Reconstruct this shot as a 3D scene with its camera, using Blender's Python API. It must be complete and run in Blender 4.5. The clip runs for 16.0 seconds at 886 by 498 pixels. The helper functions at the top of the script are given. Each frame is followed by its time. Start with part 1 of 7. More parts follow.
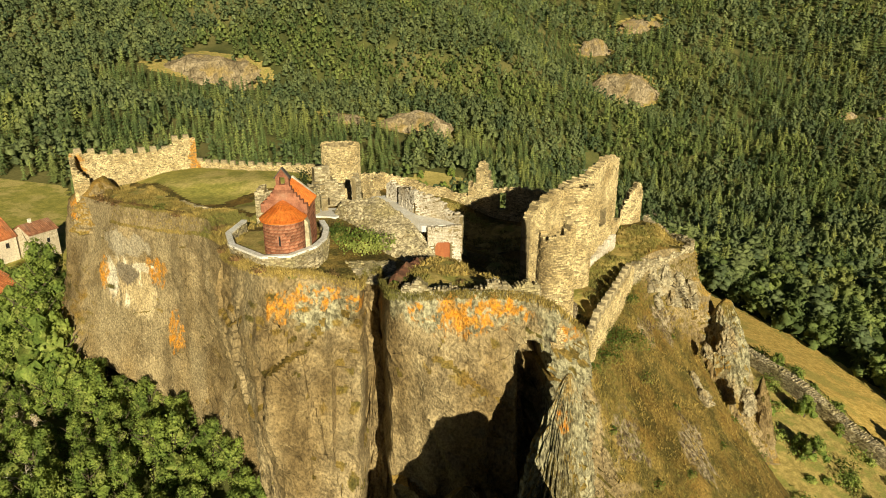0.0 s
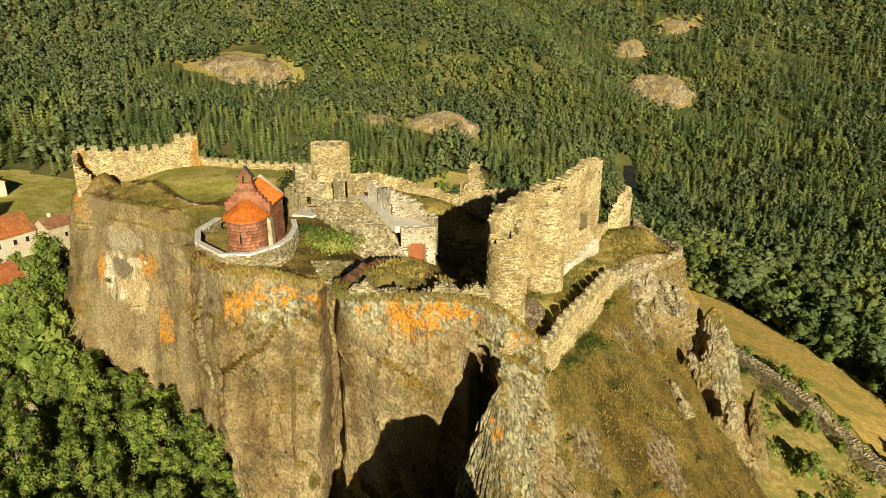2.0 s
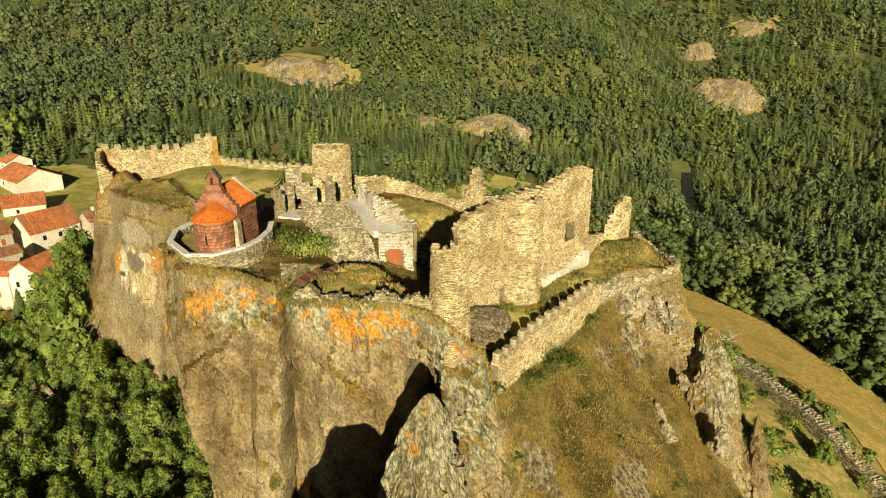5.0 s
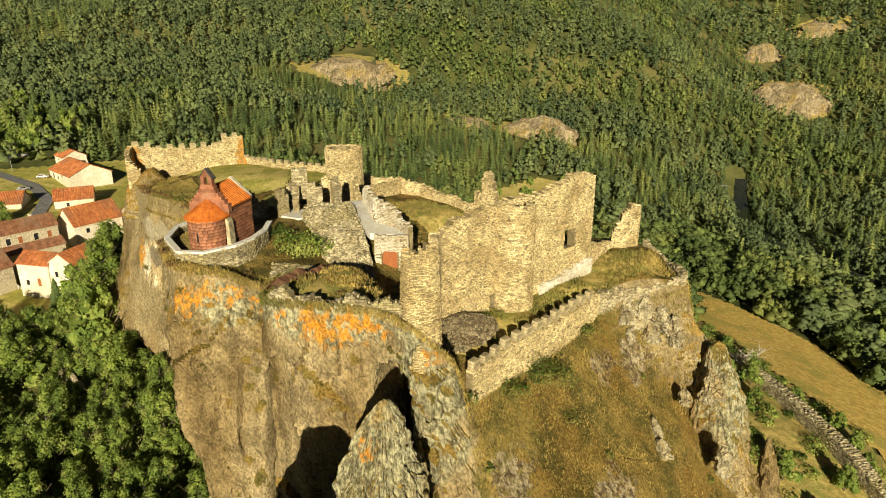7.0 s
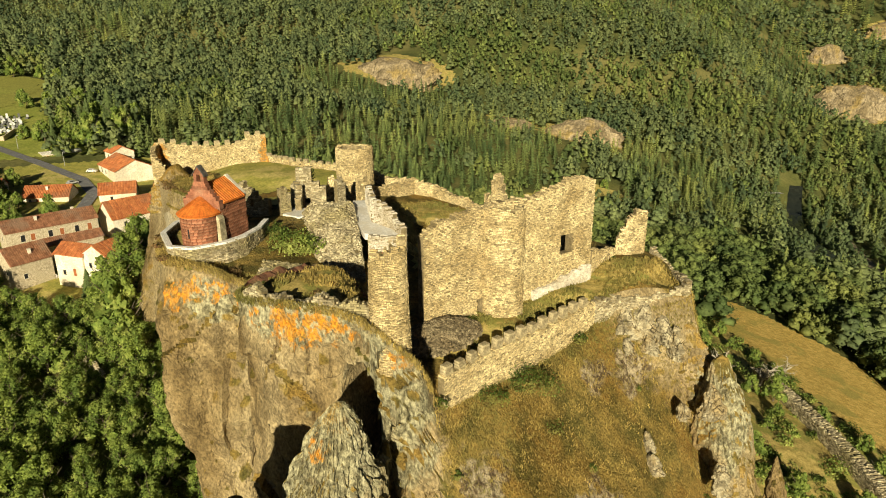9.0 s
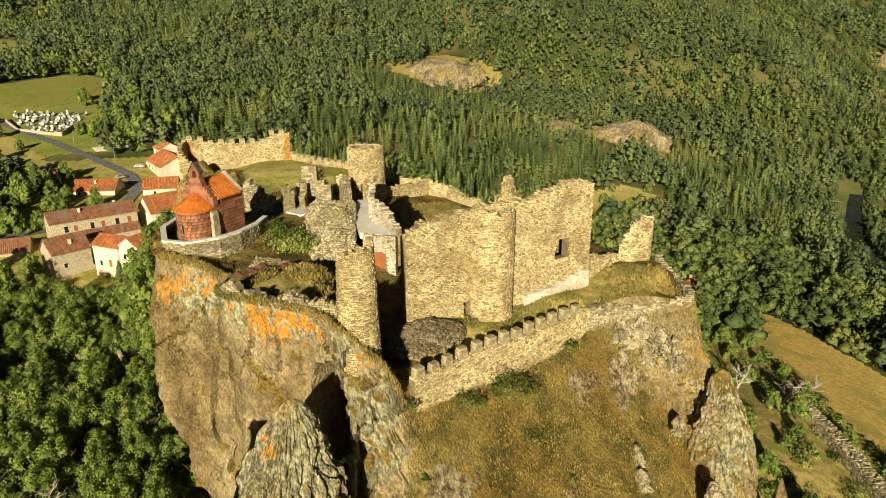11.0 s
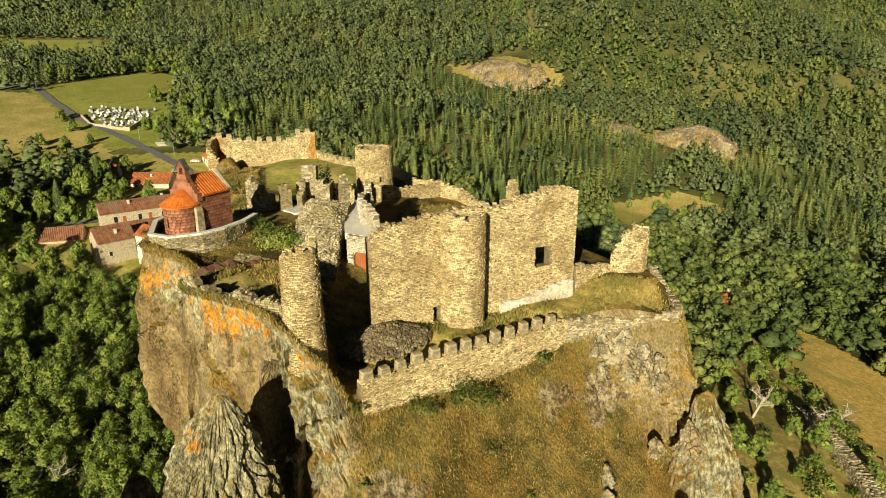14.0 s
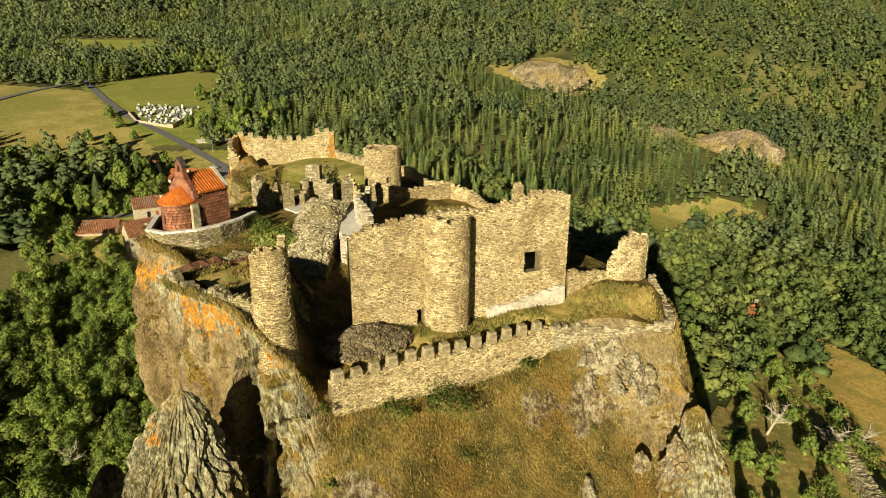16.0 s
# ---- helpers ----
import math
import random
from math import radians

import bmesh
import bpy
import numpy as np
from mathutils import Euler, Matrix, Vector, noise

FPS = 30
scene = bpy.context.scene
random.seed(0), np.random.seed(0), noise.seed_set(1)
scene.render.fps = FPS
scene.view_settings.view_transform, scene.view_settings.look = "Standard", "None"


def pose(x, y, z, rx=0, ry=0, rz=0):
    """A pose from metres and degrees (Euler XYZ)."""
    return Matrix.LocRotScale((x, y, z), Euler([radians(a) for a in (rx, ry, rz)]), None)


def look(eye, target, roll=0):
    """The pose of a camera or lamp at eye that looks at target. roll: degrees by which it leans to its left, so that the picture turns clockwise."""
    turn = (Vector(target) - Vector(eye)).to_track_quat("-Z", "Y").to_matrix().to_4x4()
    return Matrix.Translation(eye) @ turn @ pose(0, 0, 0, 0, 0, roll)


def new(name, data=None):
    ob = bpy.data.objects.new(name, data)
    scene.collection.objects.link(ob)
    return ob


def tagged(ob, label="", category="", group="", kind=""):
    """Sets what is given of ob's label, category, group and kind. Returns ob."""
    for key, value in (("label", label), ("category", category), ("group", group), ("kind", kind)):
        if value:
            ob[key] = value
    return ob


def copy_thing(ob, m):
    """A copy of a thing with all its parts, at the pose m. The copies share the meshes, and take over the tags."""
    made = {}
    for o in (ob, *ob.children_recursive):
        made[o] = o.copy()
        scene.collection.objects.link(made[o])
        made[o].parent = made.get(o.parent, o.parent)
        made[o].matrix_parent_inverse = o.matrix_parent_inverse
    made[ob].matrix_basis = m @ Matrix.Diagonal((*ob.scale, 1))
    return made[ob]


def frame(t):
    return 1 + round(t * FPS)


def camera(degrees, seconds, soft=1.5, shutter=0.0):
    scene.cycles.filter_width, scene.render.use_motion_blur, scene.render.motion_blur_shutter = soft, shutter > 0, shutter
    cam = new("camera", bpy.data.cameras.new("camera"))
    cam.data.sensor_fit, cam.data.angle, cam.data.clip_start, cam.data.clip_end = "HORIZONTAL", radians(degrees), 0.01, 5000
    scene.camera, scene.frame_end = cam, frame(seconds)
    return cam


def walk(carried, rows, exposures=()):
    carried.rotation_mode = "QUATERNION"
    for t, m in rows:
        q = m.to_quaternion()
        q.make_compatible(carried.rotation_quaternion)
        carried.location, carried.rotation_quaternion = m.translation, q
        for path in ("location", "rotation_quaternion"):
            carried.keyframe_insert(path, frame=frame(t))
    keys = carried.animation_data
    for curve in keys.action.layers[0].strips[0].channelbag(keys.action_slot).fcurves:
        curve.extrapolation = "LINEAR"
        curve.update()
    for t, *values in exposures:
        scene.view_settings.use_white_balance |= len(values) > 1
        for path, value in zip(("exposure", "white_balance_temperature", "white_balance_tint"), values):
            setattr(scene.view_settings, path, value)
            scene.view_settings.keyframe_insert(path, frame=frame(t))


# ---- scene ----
cam = camera(68.5, 16.0, soft=1.0)
METRES, EYE, TILT, LEAN, TURN = 65.0, 80.0, -19.0, 0.0, 0.0
ROWS = [
    (0.0, 0.0, 0.0, 0.0, 0.0, 0.0, -0.0),
    (0.5, 0.0357, 0.0026, 0.0005, 0.73, -0.0, -0.23),
    (1.0, 0.0709, 0.0057, 0.0013, 1.57, 0.0, -0.51),
    (1.5, 0.1036, 0.0096, 0.0022, 2.43, 0.01, -0.79),
    (2.0, 0.1386, 0.0142, 0.0033, 3.35, 0.01, -1.1),
    (2.5, 0.1691, 0.0193, 0.0047, 4.2, 0.01, -1.39),
    (3.0, 0.2021, 0.025, 0.007, 5.17, 0.01, -1.7),
    (5.5, 0.3516, 0.06, 0.0253, 10.26, -0.1, -3.4),
    (6.0, 0.3821, 0.0688, 0.0289, 11.52, -0.16, -3.81),
    (6.5, 0.4101, 0.0772, 0.0324, 12.64, -0.23, -4.19),
    (7.0, 0.4408, 0.087, 0.0361, 13.86, -0.3, -4.6),
    (7.5, 0.468, 0.0975, 0.0392, 14.97, -0.37, -4.97),
    (8.0, 0.4976, 0.1094, 0.0432, 16.17, -0.45, -5.37),
    (8.5, 0.5245, 0.1208, 0.0469, 17.24, -0.55, -5.71),
    (9.0, 0.5542, 0.1343, 0.0505, 18.44, -0.66, -6.09),
    (11.5, 0.6932, 0.2028, 0.0707, 24.26, -1.26, -7.94),
    (12.0, 0.7211, 0.2182, 0.0763, 25.33, -1.4, -8.28),
    (12.5, 0.7459, 0.2332, 0.0813, 26.34, -1.54, -8.6),
    (13.0, 0.7725, 0.2496, 0.0873, 27.41, -1.69, -8.95),
    (13.5, 0.7962, 0.2648, 0.0926, 28.37, -1.84, -9.24),
    (14.0, 0.8217, 0.2815, 0.0991, 29.41, -2.0, -9.57),
    (14.5, 0.8441, 0.2973, 0.1053, 30.42, -2.16, -9.88),
    (15.0, 0.8682, 0.3148, 0.1116, 31.54, -2.35, -10.23),
    (15.5, 0.8891, 0.3307, 0.117, 32.54, -2.52, -10.54),
    (16.0, 0.9112, 0.3482, 0.1228, 33.6, -2.7, -10.86),
]
walk(cam, [(t, pose(0, 0, EYE, TILT, LEAN, TURN) @ pose(METRES * x, METRES * y, METRES * z, 90 + pitch, roll, yaw)) for t, x, y, z, yaw, pitch, roll in ROWS])

# ---- light ----
SUN_AZ, SUN_EL = -75.0, 17.5
world = bpy.data.worlds.new("sky")
scene.world = world
world.use_nodes = True
wn = world.node_tree.nodes
sky = wn.new("ShaderNodeTexSky")
sky.sky_type = "NISHITA"
sky.sun_disc = False
sky.sun_elevation = radians(SUN_EL)
sky.sun_rotation = radians(90 - SUN_AZ)
sky.altitude = 800
world.node_tree.links.new(sky.outputs["Color"], wn["Background"].inputs["Color"])
wn["Background"].inputs["Strength"].default_value = 0.017
sun_data = bpy.data.lights.new("sun", "SUN")
sun_data.energy, sun_data.angle, sun_data.color = 7.4, radians(0.6), (1.0, 0.89, 0.61)
sun_to = Vector((math.cos(radians(SUN_AZ)) * math.cos(radians(SUN_EL)), math.sin(radians(SUN_AZ)) * math.cos(radians(SUN_EL)), math.sin(radians(SUN_EL))))
sun = new("sun", sun_data)
sun.matrix_world = look(sun_to * 400, (0, 0, 0))

rng = random.Random(7)
nrng = np.random.RandomState(11)


# ---- small helpers ----
class Geo:
    """Collects points and faces for one mesh."""

    def __init__(self):
        self.v, self.f = [], []

    def add(self, pts, faces):
        n = len(self.v)
        self.v.extend([tuple(p) for p in pts])
        self.f.extend([tuple(n + i for i in f) for f in faces])
        return self

    def hexa(self, p):
        return self.add(p, ((0, 3, 2, 1), (4, 5, 6, 7), (0, 1, 5, 4), (1, 2, 6, 5), (2, 3, 7, 6), (3, 0, 4, 7)))

    def box(self, a, b, m=None):
        (x0, y0, z0), (x1, y1, z1) = a, b
        p = [Vector(q) for q in ((x0, y0, z0), (x1, y0, z0), (x1, y1, z0), (x0, y1, z0), (x0, y0, z1), (x1, y0, z1), (x1, y1, z1), (x0, y1, z1))]
        return self.hexa([m @ q for q in p] if m else p)

    def tube(self, pts, radii, n=6):
        rings = []
        for k, (p, r) in enumerate(zip(pts, radii)):
            p = Vector(p)
            d = (Vector(pts[min(k + 1, len(pts) - 1)]) - Vector(pts[max(k - 1, 0)])).normalized()
            s = d.cross(Vector((0.3, 1, 0.2))).normalized()
            t = d.cross(s)
            rings.append([p + r * (math.cos(a) * s + math.sin(a) * t) for a in [2 * math.pi * i / n for i in range(n)]])
        faces = [(k * n + i, k * n + (i + 1) % n, (k + 1) * n + (i + 1) % n, (k + 1) * n + i) for k in range(len(rings) - 1) for i in range(n)]
        return self.add([q for r in rings for q in r], faces + [tuple(range(n))[::-1], tuple(range((len(rings) - 1) * n, len(rings) * n))])

    def mesh(self, name):
        me = bpy.data.meshes.new(name)
        me.from_pydata([tuple(p) for p in self.v], [], self.f)
        return me


def place(name, geo, mat, parent=None, label="", smooth=False, m=None):
    me = geo.mesh(name) if isinstance(geo, Geo) else geo
    if not me.materials:
        me.materials.append(mat)
    if smooth:
        me.polygons.foreach_set("use_smooth", [True] * len(me.polygons))
    ob = new(name, me)
    if parent:
        ob.parent = parent
    if m:
        ob.matrix_basis = m
    if label:
        ob["label"] = label
    return ob


def thing(name, at, label, category, group="", kind=""):
    ob = new(name)
    ob.empty_display_size = 0.2
    ob.location = at
    return tagged(ob, label, category, group, kind)


def quads_mesh(name, v, q):
    me = bpy.data.meshes.new(name)
    v, q = np.asarray(v, np.float32), np.asarray(q, np.int32)
    me.vertices.add(len(v))
    me.vertices.foreach_set("co", v.ravel())
    me.loops.add(q.size)
    me.loops.foreach_set("vertex_index", q.ravel())
    me.polygons.add(len(q))
    me.polygons.foreach_set("loop_start", np.arange(0, q.size, 4, dtype=np.int32))
    me.polygons.foreach_set("use_smooth", np.zeros(len(q), bool))
    me.update(calc_edges=True)
    return me


def smooth01(t):
    t = np.clip(t, 0.0, 1.0)
    return t * t * (3 - 2 * t)


def inside(poly, x, y):
    x, y = np.asarray(x, float), np.asarray(y, float)
    r = np.zeros(x.shape, bool)
    for (x0, y0), (x1, y1) in zip(poly, poly[1:] + poly[:1]):
        c = (y0 > y) != (y1 > y)
        r ^= c & (x < (x1 - x0) * (y - y0) / ((y1 - y0) or 1e-9) + x0)
    return r


def n3(p, s, o=0.0):
    return noise.noise(Vector((p[0] / s + o, p[1] / s - o, p[2] / s + 0.37 * o)))


def fbm(p, s, o=0.0):
    return n3(p, s, o) + 0.5 * n3(p, s * 0.47, o + 5) + 0.25 * n3(p, s * 0.21, o + 9)


# ---- materials ----
def surface(name, dark, light, other, scale=1.0, stretch=(1, 1, 1), rough=0.9, bump=0.3, bump_at=0.15, island=0.0, spread=(0.35, 0.65), patch=0.15, grain=5.0, spec=0.2, speck=0.5, fine_bump=0.35):
    """A two-scale noise material: dark to light grain, patches of another colour, fine speckle, relief."""
    mat = bpy.data.materials.new(name)
    mat.use_nodes = True
    nt = mat.node_tree
    N, L = nt.nodes, nt.links
    bs = N["Principled BSDF"]
    bs.inputs["Roughness"].default_value = rough
    bs.inputs["Specular IOR Level"].default_value = spec
    tc = N.new("ShaderNodeTexCoord")
    mp = N.new("ShaderNodeMapping")
    mp.inputs["Scale"].default_value = stretch
    L.new(tc.outputs["Object"], mp.inputs["Vector"])

    def noise_tex(s, d=5.0):
        t = N.new("ShaderNodeTexNoise")
        t.inputs["Scale"].default_value, t.inputs["Detail"].default_value, t.inputs["Roughness"].default_value = s, d, 0.62
        L.new(mp.outputs[0], t.inputs["Vector"])
        return t.outputs["Fac"]

    def ramp(fac, a, b):
        r = N.new("ShaderNodeMapRange")
        r.interpolation_type = "SMOOTHSTEP"
        r.inputs["From Min"].default_value, r.inputs["From Max"].default_value = a, b
        L.new(fac, r.inputs["Value"])
        return r.outputs[0]

    def mix(fac, a, b, mode="MIX"):
        m = N.new("ShaderNodeMix")
        m.data_type, m.blend_type = "RGBA", mode
        for sock, val in ((m.inputs[0], fac), (m.inputs[6], a), (m.inputs[7], b)):
            if isinstance(val, (int, float)):
                sock.default_value = val
            elif isinstance(val, tuple):
                sock.default_value = (*val, 1)
            else:
                L.new(val, sock)
        return m.outputs[2]

    base = noise_tex(scale)
    col = mix(ramp(base, *spread), dark, light)
    col = mix(ramp(noise_tex(scale * patch, 4.0), 0.48, 0.62), col, other)
    fine = noise_tex(scale * grain, 3.0)
    val = N.new("ShaderNodeHueSaturation")
    v = ramp(fine, 0.25, 0.75)
    m1 = N.new("ShaderNodeMath")
    m1.operation = "MULTIPLY_ADD"
    m1.inputs[1].default_value, m1.inputs[2].default_value = speck, 1 - speck / 2
    L.new(v, m1.inputs[0])
    out = m1.outputs[0]
    if island:
        ge = N.new("ShaderNodeNewGeometry")
        m2 = N.new("ShaderNodeMath")
        m2.operation = "MULTIPLY_ADD"
        m2.inputs[1].default_value, m2.inputs[2].default_value = island, 1 - island / 2
        L.new(ge.outputs["Random Per Island"], m2.inputs[0])
        m3 = N.new("ShaderNodeMath")
        m3.operation = "MULTIPLY"
        L.new(out, m3.inputs[0])
        L.new(m2.outputs[0], m3.inputs[1])
        out = m3.outputs[0]
    L.new(out, val.inputs["Value"])
    L.new(col, val.inputs["Color"])
    L.new(val.outputs[0], bs.inputs["Base Color"])
    if bump:
        bp = N.new("ShaderNodeBump")
        bp.inputs["Strength"].default_value, bp.inputs["Distance"].default_value = bump, bump_at
        ad = N.new("ShaderNodeMath")
        ad.operation = "MULTIPLY_ADD"
        ad.inputs[1].default_value = fine_bump
        L.new(fine, ad.inputs[0])
        L.new(base, ad.inputs[2])
        L.new(ad.outputs[0], bp.inputs["Height"])
        L.new(bp.outputs[0], bs.inputs["Normal"])
    mat["colour"] = 0
    return mat, dict(N=N, L=L, noise=noise_tex, ramp=ramp, mix=mix, hsv=val, bs=bs, tc=tc, col=col)


def near_mask(k, at, size, ragged=0.35, s=0.6):
    """1 within an uneven blot of that size round a point, 0 outside."""
    N, L = k["N"], k["L"]
    d = N.new("ShaderNodeVectorMath")
    d.operation = "SUBTRACT"
    L.new(k["tc"].outputs["Object"], d.inputs[0])
    d.inputs[1].default_value = at
    e = N.new("ShaderNodeVectorMath")
    e.operation = "MULTIPLY"
    L.new(d.outputs[0], e.inputs[0])
    e.inputs[1].default_value = tuple(1 / a for a in size)
    ln = N.new("ShaderNodeVectorMath")
    ln.operation = "LENGTH"
    L.new(e.outputs[0], ln.inputs[0])
    a = N.new("ShaderNodeMath")
    a.operation = "MULTIPLY_ADD"
    L.new(k["noise"](s, 6.0), a.inputs[0])
    a.inputs[1].default_value = ragged * 6
    a.inputs[2].default_value = -ragged * 3
    b = N.new("ShaderNodeMath")
    b.operation = "ADD"
    L.new(ln.outputs["Value"], b.inputs[0])
    L.new(a.outputs[0], b.inputs[1])
    return k["ramp"](b.outputs[0], 1.05, 0.75)


M_WALL, KW_ = surface("sunlit_rubble", (0.30, 0.24, 0.125), (0.58, 0.48, 0.275), (0.42, 0.335, 0.18), 0.9, (1, 1, 1.2), island=0.62, bump=0.4, bump_at=0.04, speck=0.8, patch=0.2, spread=(0.28, 0.58))
M_WALLG, KG_ = surface("grey_rubble", (0.22, 0.185, 0.115), (0.50, 0.435, 0.285), (0.30, 0.255, 0.135), 0.9, (1, 1, 1.2), island=0.85, bump=0.3, bump_at=0.03, speck=0.5, patch=0.2)
M_MERLON, _ = surface("weathered_merlon_stone", (0.24, 0.195, 0.115), (0.48, 0.405, 0.245), (0.30, 0.245, 0.125), 1.4, island=0.4, bump=0.6, bump_at=0.08)
M_MORTAR, _ = surface("lime_mortar", (0.14, 0.11, 0.058), (0.32, 0.255, 0.145), (0.19, 0.15, 0.078), 1.2, bump=0.5, bump_at=0.06)
M_PALE, _ = surface("pale_mortared_stone", (0.50, 0.45, 0.36), (0.70, 0.65, 0.55), (0.44, 0.38, 0.28), 0.9, island=0.3, bump=0.15, bump_at=0.015)
M_WHITE, _ = surface("white_coping", (0.66, 0.63, 0.57), (0.84, 0.82, 0.78), (0.72, 0.69, 0.62), 1.0, bump=0.2, bump_at=0.02)
M_RED, _ = surface("red_volcanic_stone", (0.21, 0.085, 0.05), (0.33, 0.145, 0.085), (0.30, 0.17, 0.11), 1.3, island=0.5, bump=0.3, bump_at=0.03)
M_TILE, _ = surface("orange_roof_tile", (0.48, 0.12, 0.02), (0.66, 0.20, 0.035), (0.52, 0.15, 0.04), 1.2, island=0.35, bump=0.2, bump_at=0.03, rough=0.75)
M_TILE2, _ = surface("red_roof_tile", (0.33, 0.105, 0.04), (0.50, 0.19, 0.07), (0.30, 0.13, 0.065), 0.8, island=0.5, bump=0.2, bump_at=0.03)
M_TILE3, _ = surface("old_roof_tile", (0.20, 0.09, 0.05), (0.34, 0.16, 0.09), (0.26, 0.16, 0.11), 0.8, island=0.4, bump=0.2, bump_at=0.03)
M_PLASTER, _ = surface("cream_render", (0.66, 0.58, 0.44), (0.78, 0.72, 0.60), (0.60, 0.52, 0.40), 0.5, bump=0.1, bump_at=0.02)
M_WOOD, _ = surface("red_brown_door", (0.26, 0.085, 0.03), (0.38, 0.135, 0.05), (0.30, 0.10, 0.04), 2.0, (4, 4, 0.5), bump=0.2, bump_at=0.02, rough=0.6)
M_DARK, _ = surface("window_glass", (0.015, 0.016, 0.018), (0.03, 0.03, 0.033), (0.02, 0.02, 0.02), 1.0, rough=0.15, bump=0.0, spec=0.5)
M_GRAVEL, _ = surface("pale_gravel", (0.58, 0.56, 0.52), (0.74, 0.72, 0.68), (0.62, 0.58, 0.50), 2.0, bump=0.25, bump_at=0.03)
M_ROAD, _ = surface("asphalt", (0.14, 0.14, 0.15), (0.21, 0.21, 0.22), (0.18, 0.175, 0.17), 0.8, bump=0.2, bump_at=0.02)
M_LAWN, _ = surface("mown_grass", (0.25, 0.245, 0.055), (0.38, 0.34, 0.08), (0.46, 0.38, 0.13), 0.4, bump=0.5, bump_at=0.2, patch=0.25)
M_FIELD, _ = surface("dry_field", (0.34, 0.285, 0.08), (0.48, 0.39, 0.13), (0.30, 0.285, 0.07), 0.08, bump=0.3, bump_at=0.3, grain=12)
M_GREENF, _ = surface("green_field", (0.22, 0.25, 0.045), (0.31, 0.32, 0.07), (0.27, 0.265, 0.06), 0.08, bump=0.3, bump_at=0.3, grain=12)
M_DRY, _ = surface("straw_grass", (0.48, 0.325, 0.08), (0.70, 0.50, 0.15), (0.42, 0.34, 0.09), 0.9, bump=0.6, bump_at=0.2, grain=7, speck=0.9)
M_FLOOR, _ = surface("forest_floor", (0.055, 0.066, 0.02), (0.115, 0.12, 0.035), (0.18, 0.165, 0.058), 0.06, bump=0.4, bump_at=0.4, grain=14)
M_WATER, _ = surface("river_water", (0.02, 0.025, 0.02), (0.03, 0.034, 0.026), (0.025, 0.03, 0.02), 0.1, rough=0.12, bump=0.05, bump_at=0.05, spec=0.5)
M_RUBBLE, _ = surface("dark_rubble", (0.10, 0.078, 0.045), (0.27, 0.22, 0.135), (0.17, 0.13, 0.075), 1.5, island=0.9, bump=0.4, bump_at=0.05)
M_BARK, _ = surface("bark", (0.08, 0.06, 0.04), (0.16, 0.13, 0.09), (0.12, 0.10, 0.07), 2.0, (1, 1, 0.3), bump=0.4, bump_at=0.05)
M_METAL, _ = surface("grey_metal", (0.30, 0.30, 0.30), (0.40, 0.40, 0.40), (0.35, 0.35, 0.35), 2.0, rough=0.4, bump=0.05)


def leaf_material(name, dark, light, other, s, leaf=1.3):
    dark, light, other = [(1.36 * c[0], 1.46 * c[1], 1.38 * c[2]) for c in (dark, light, other)]
    mat, k = surface(name, dark, light, other, s, bump=0.0, island=0.35, patch=0.5, grain=3.0, rough=0.75, spec=0.25)
    # each crown has its own tone
    N, L = k["N"], k["L"]
    at = N.new("ShaderNodeAttribute")
    at.attribute_name = "tone"
    col = k["mix"](k["ramp"](at.outputs["Fac"], -1.2, 1.2), k["mix"](1.0, k["col"], (0.74, 0.78, 0.80), "MULTIPLY"), k["mix"](1.0, k["col"], (1.24, 1.18, 1.06), "MULTIPLY"))
    leafy = k["noise"](leaf, 3.0)
    col = k["mix"](k["ramp"](leafy, 0.30, 0.62), k["mix"](1.0, col, (0.66, 0.66, 0.68), "MULTIPLY"), k["mix"](1.0, col, (1.18, 1.14, 1.18), "MULTIPLY"))
    L.new(col, k["hsv"].inputs["Color"])
    bp = N.new("ShaderNodeBump")
    bp.inputs["Strength"].default_value, bp.inputs["Distance"].default_value = 0.6, 0.4 / leaf
    L.new(leafy, bp.inputs["Height"])
    L.new(bp.outputs[0], k["bs"].inputs["Normal"])
    thin = N.new("ShaderNodeBsdfTranslucent")
    L.new(k["hsv"].outputs[0], thin.inputs["Color"])
    both = N.new("ShaderNodeMixShader")
    both.inputs[0].default_value = 0.38
    L.new(k["bs"].outputs[0], both.inputs[1])
    L.new(thin.outputs[0], both.inputs[2])
    L.new(both.outputs[0], N["Material Output"].inputs["Surface"])
    return mat


L_BROAD = leaf_material("broadleaf_foliage", (0.082, 0.113, 0.036), (0.172, 0.205, 0.064), (0.165, 0.182, 0.058), 0.045)
L_CONIF = leaf_material("conifer_foliage", (0.07, 0.10, 0.038), (0.16, 0.195, 0.068), (0.20, 0.215, 0.07), 0.03)
L_PINE = leaf_material("pine_foliage", (0.072, 0.100, 0.047), (0.17, 0.195, 0.085), (0.130, 0.155, 0.066), 0.03)
L_NEAR = leaf_material("near_foliage", (0.095, 0.138, 0.030), (0.23, 0.275, 0.060), (0.255, 0.27, 0.078), 0.25, 2.4)
L_DARKB = leaf_material("dark_evergreen_foliage", (0.02, 0.032, 0.012), (0.045, 0.06, 0.02), (0.03, 0.045, 0.015), 0.5, 3.0)
L_BUSH = leaf_material("shrub_foliage", (0.045, 0.072, 0.014), (0.115, 0.145, 0.03), (0.15, 0.14, 0.04), 0.5, 3.0)

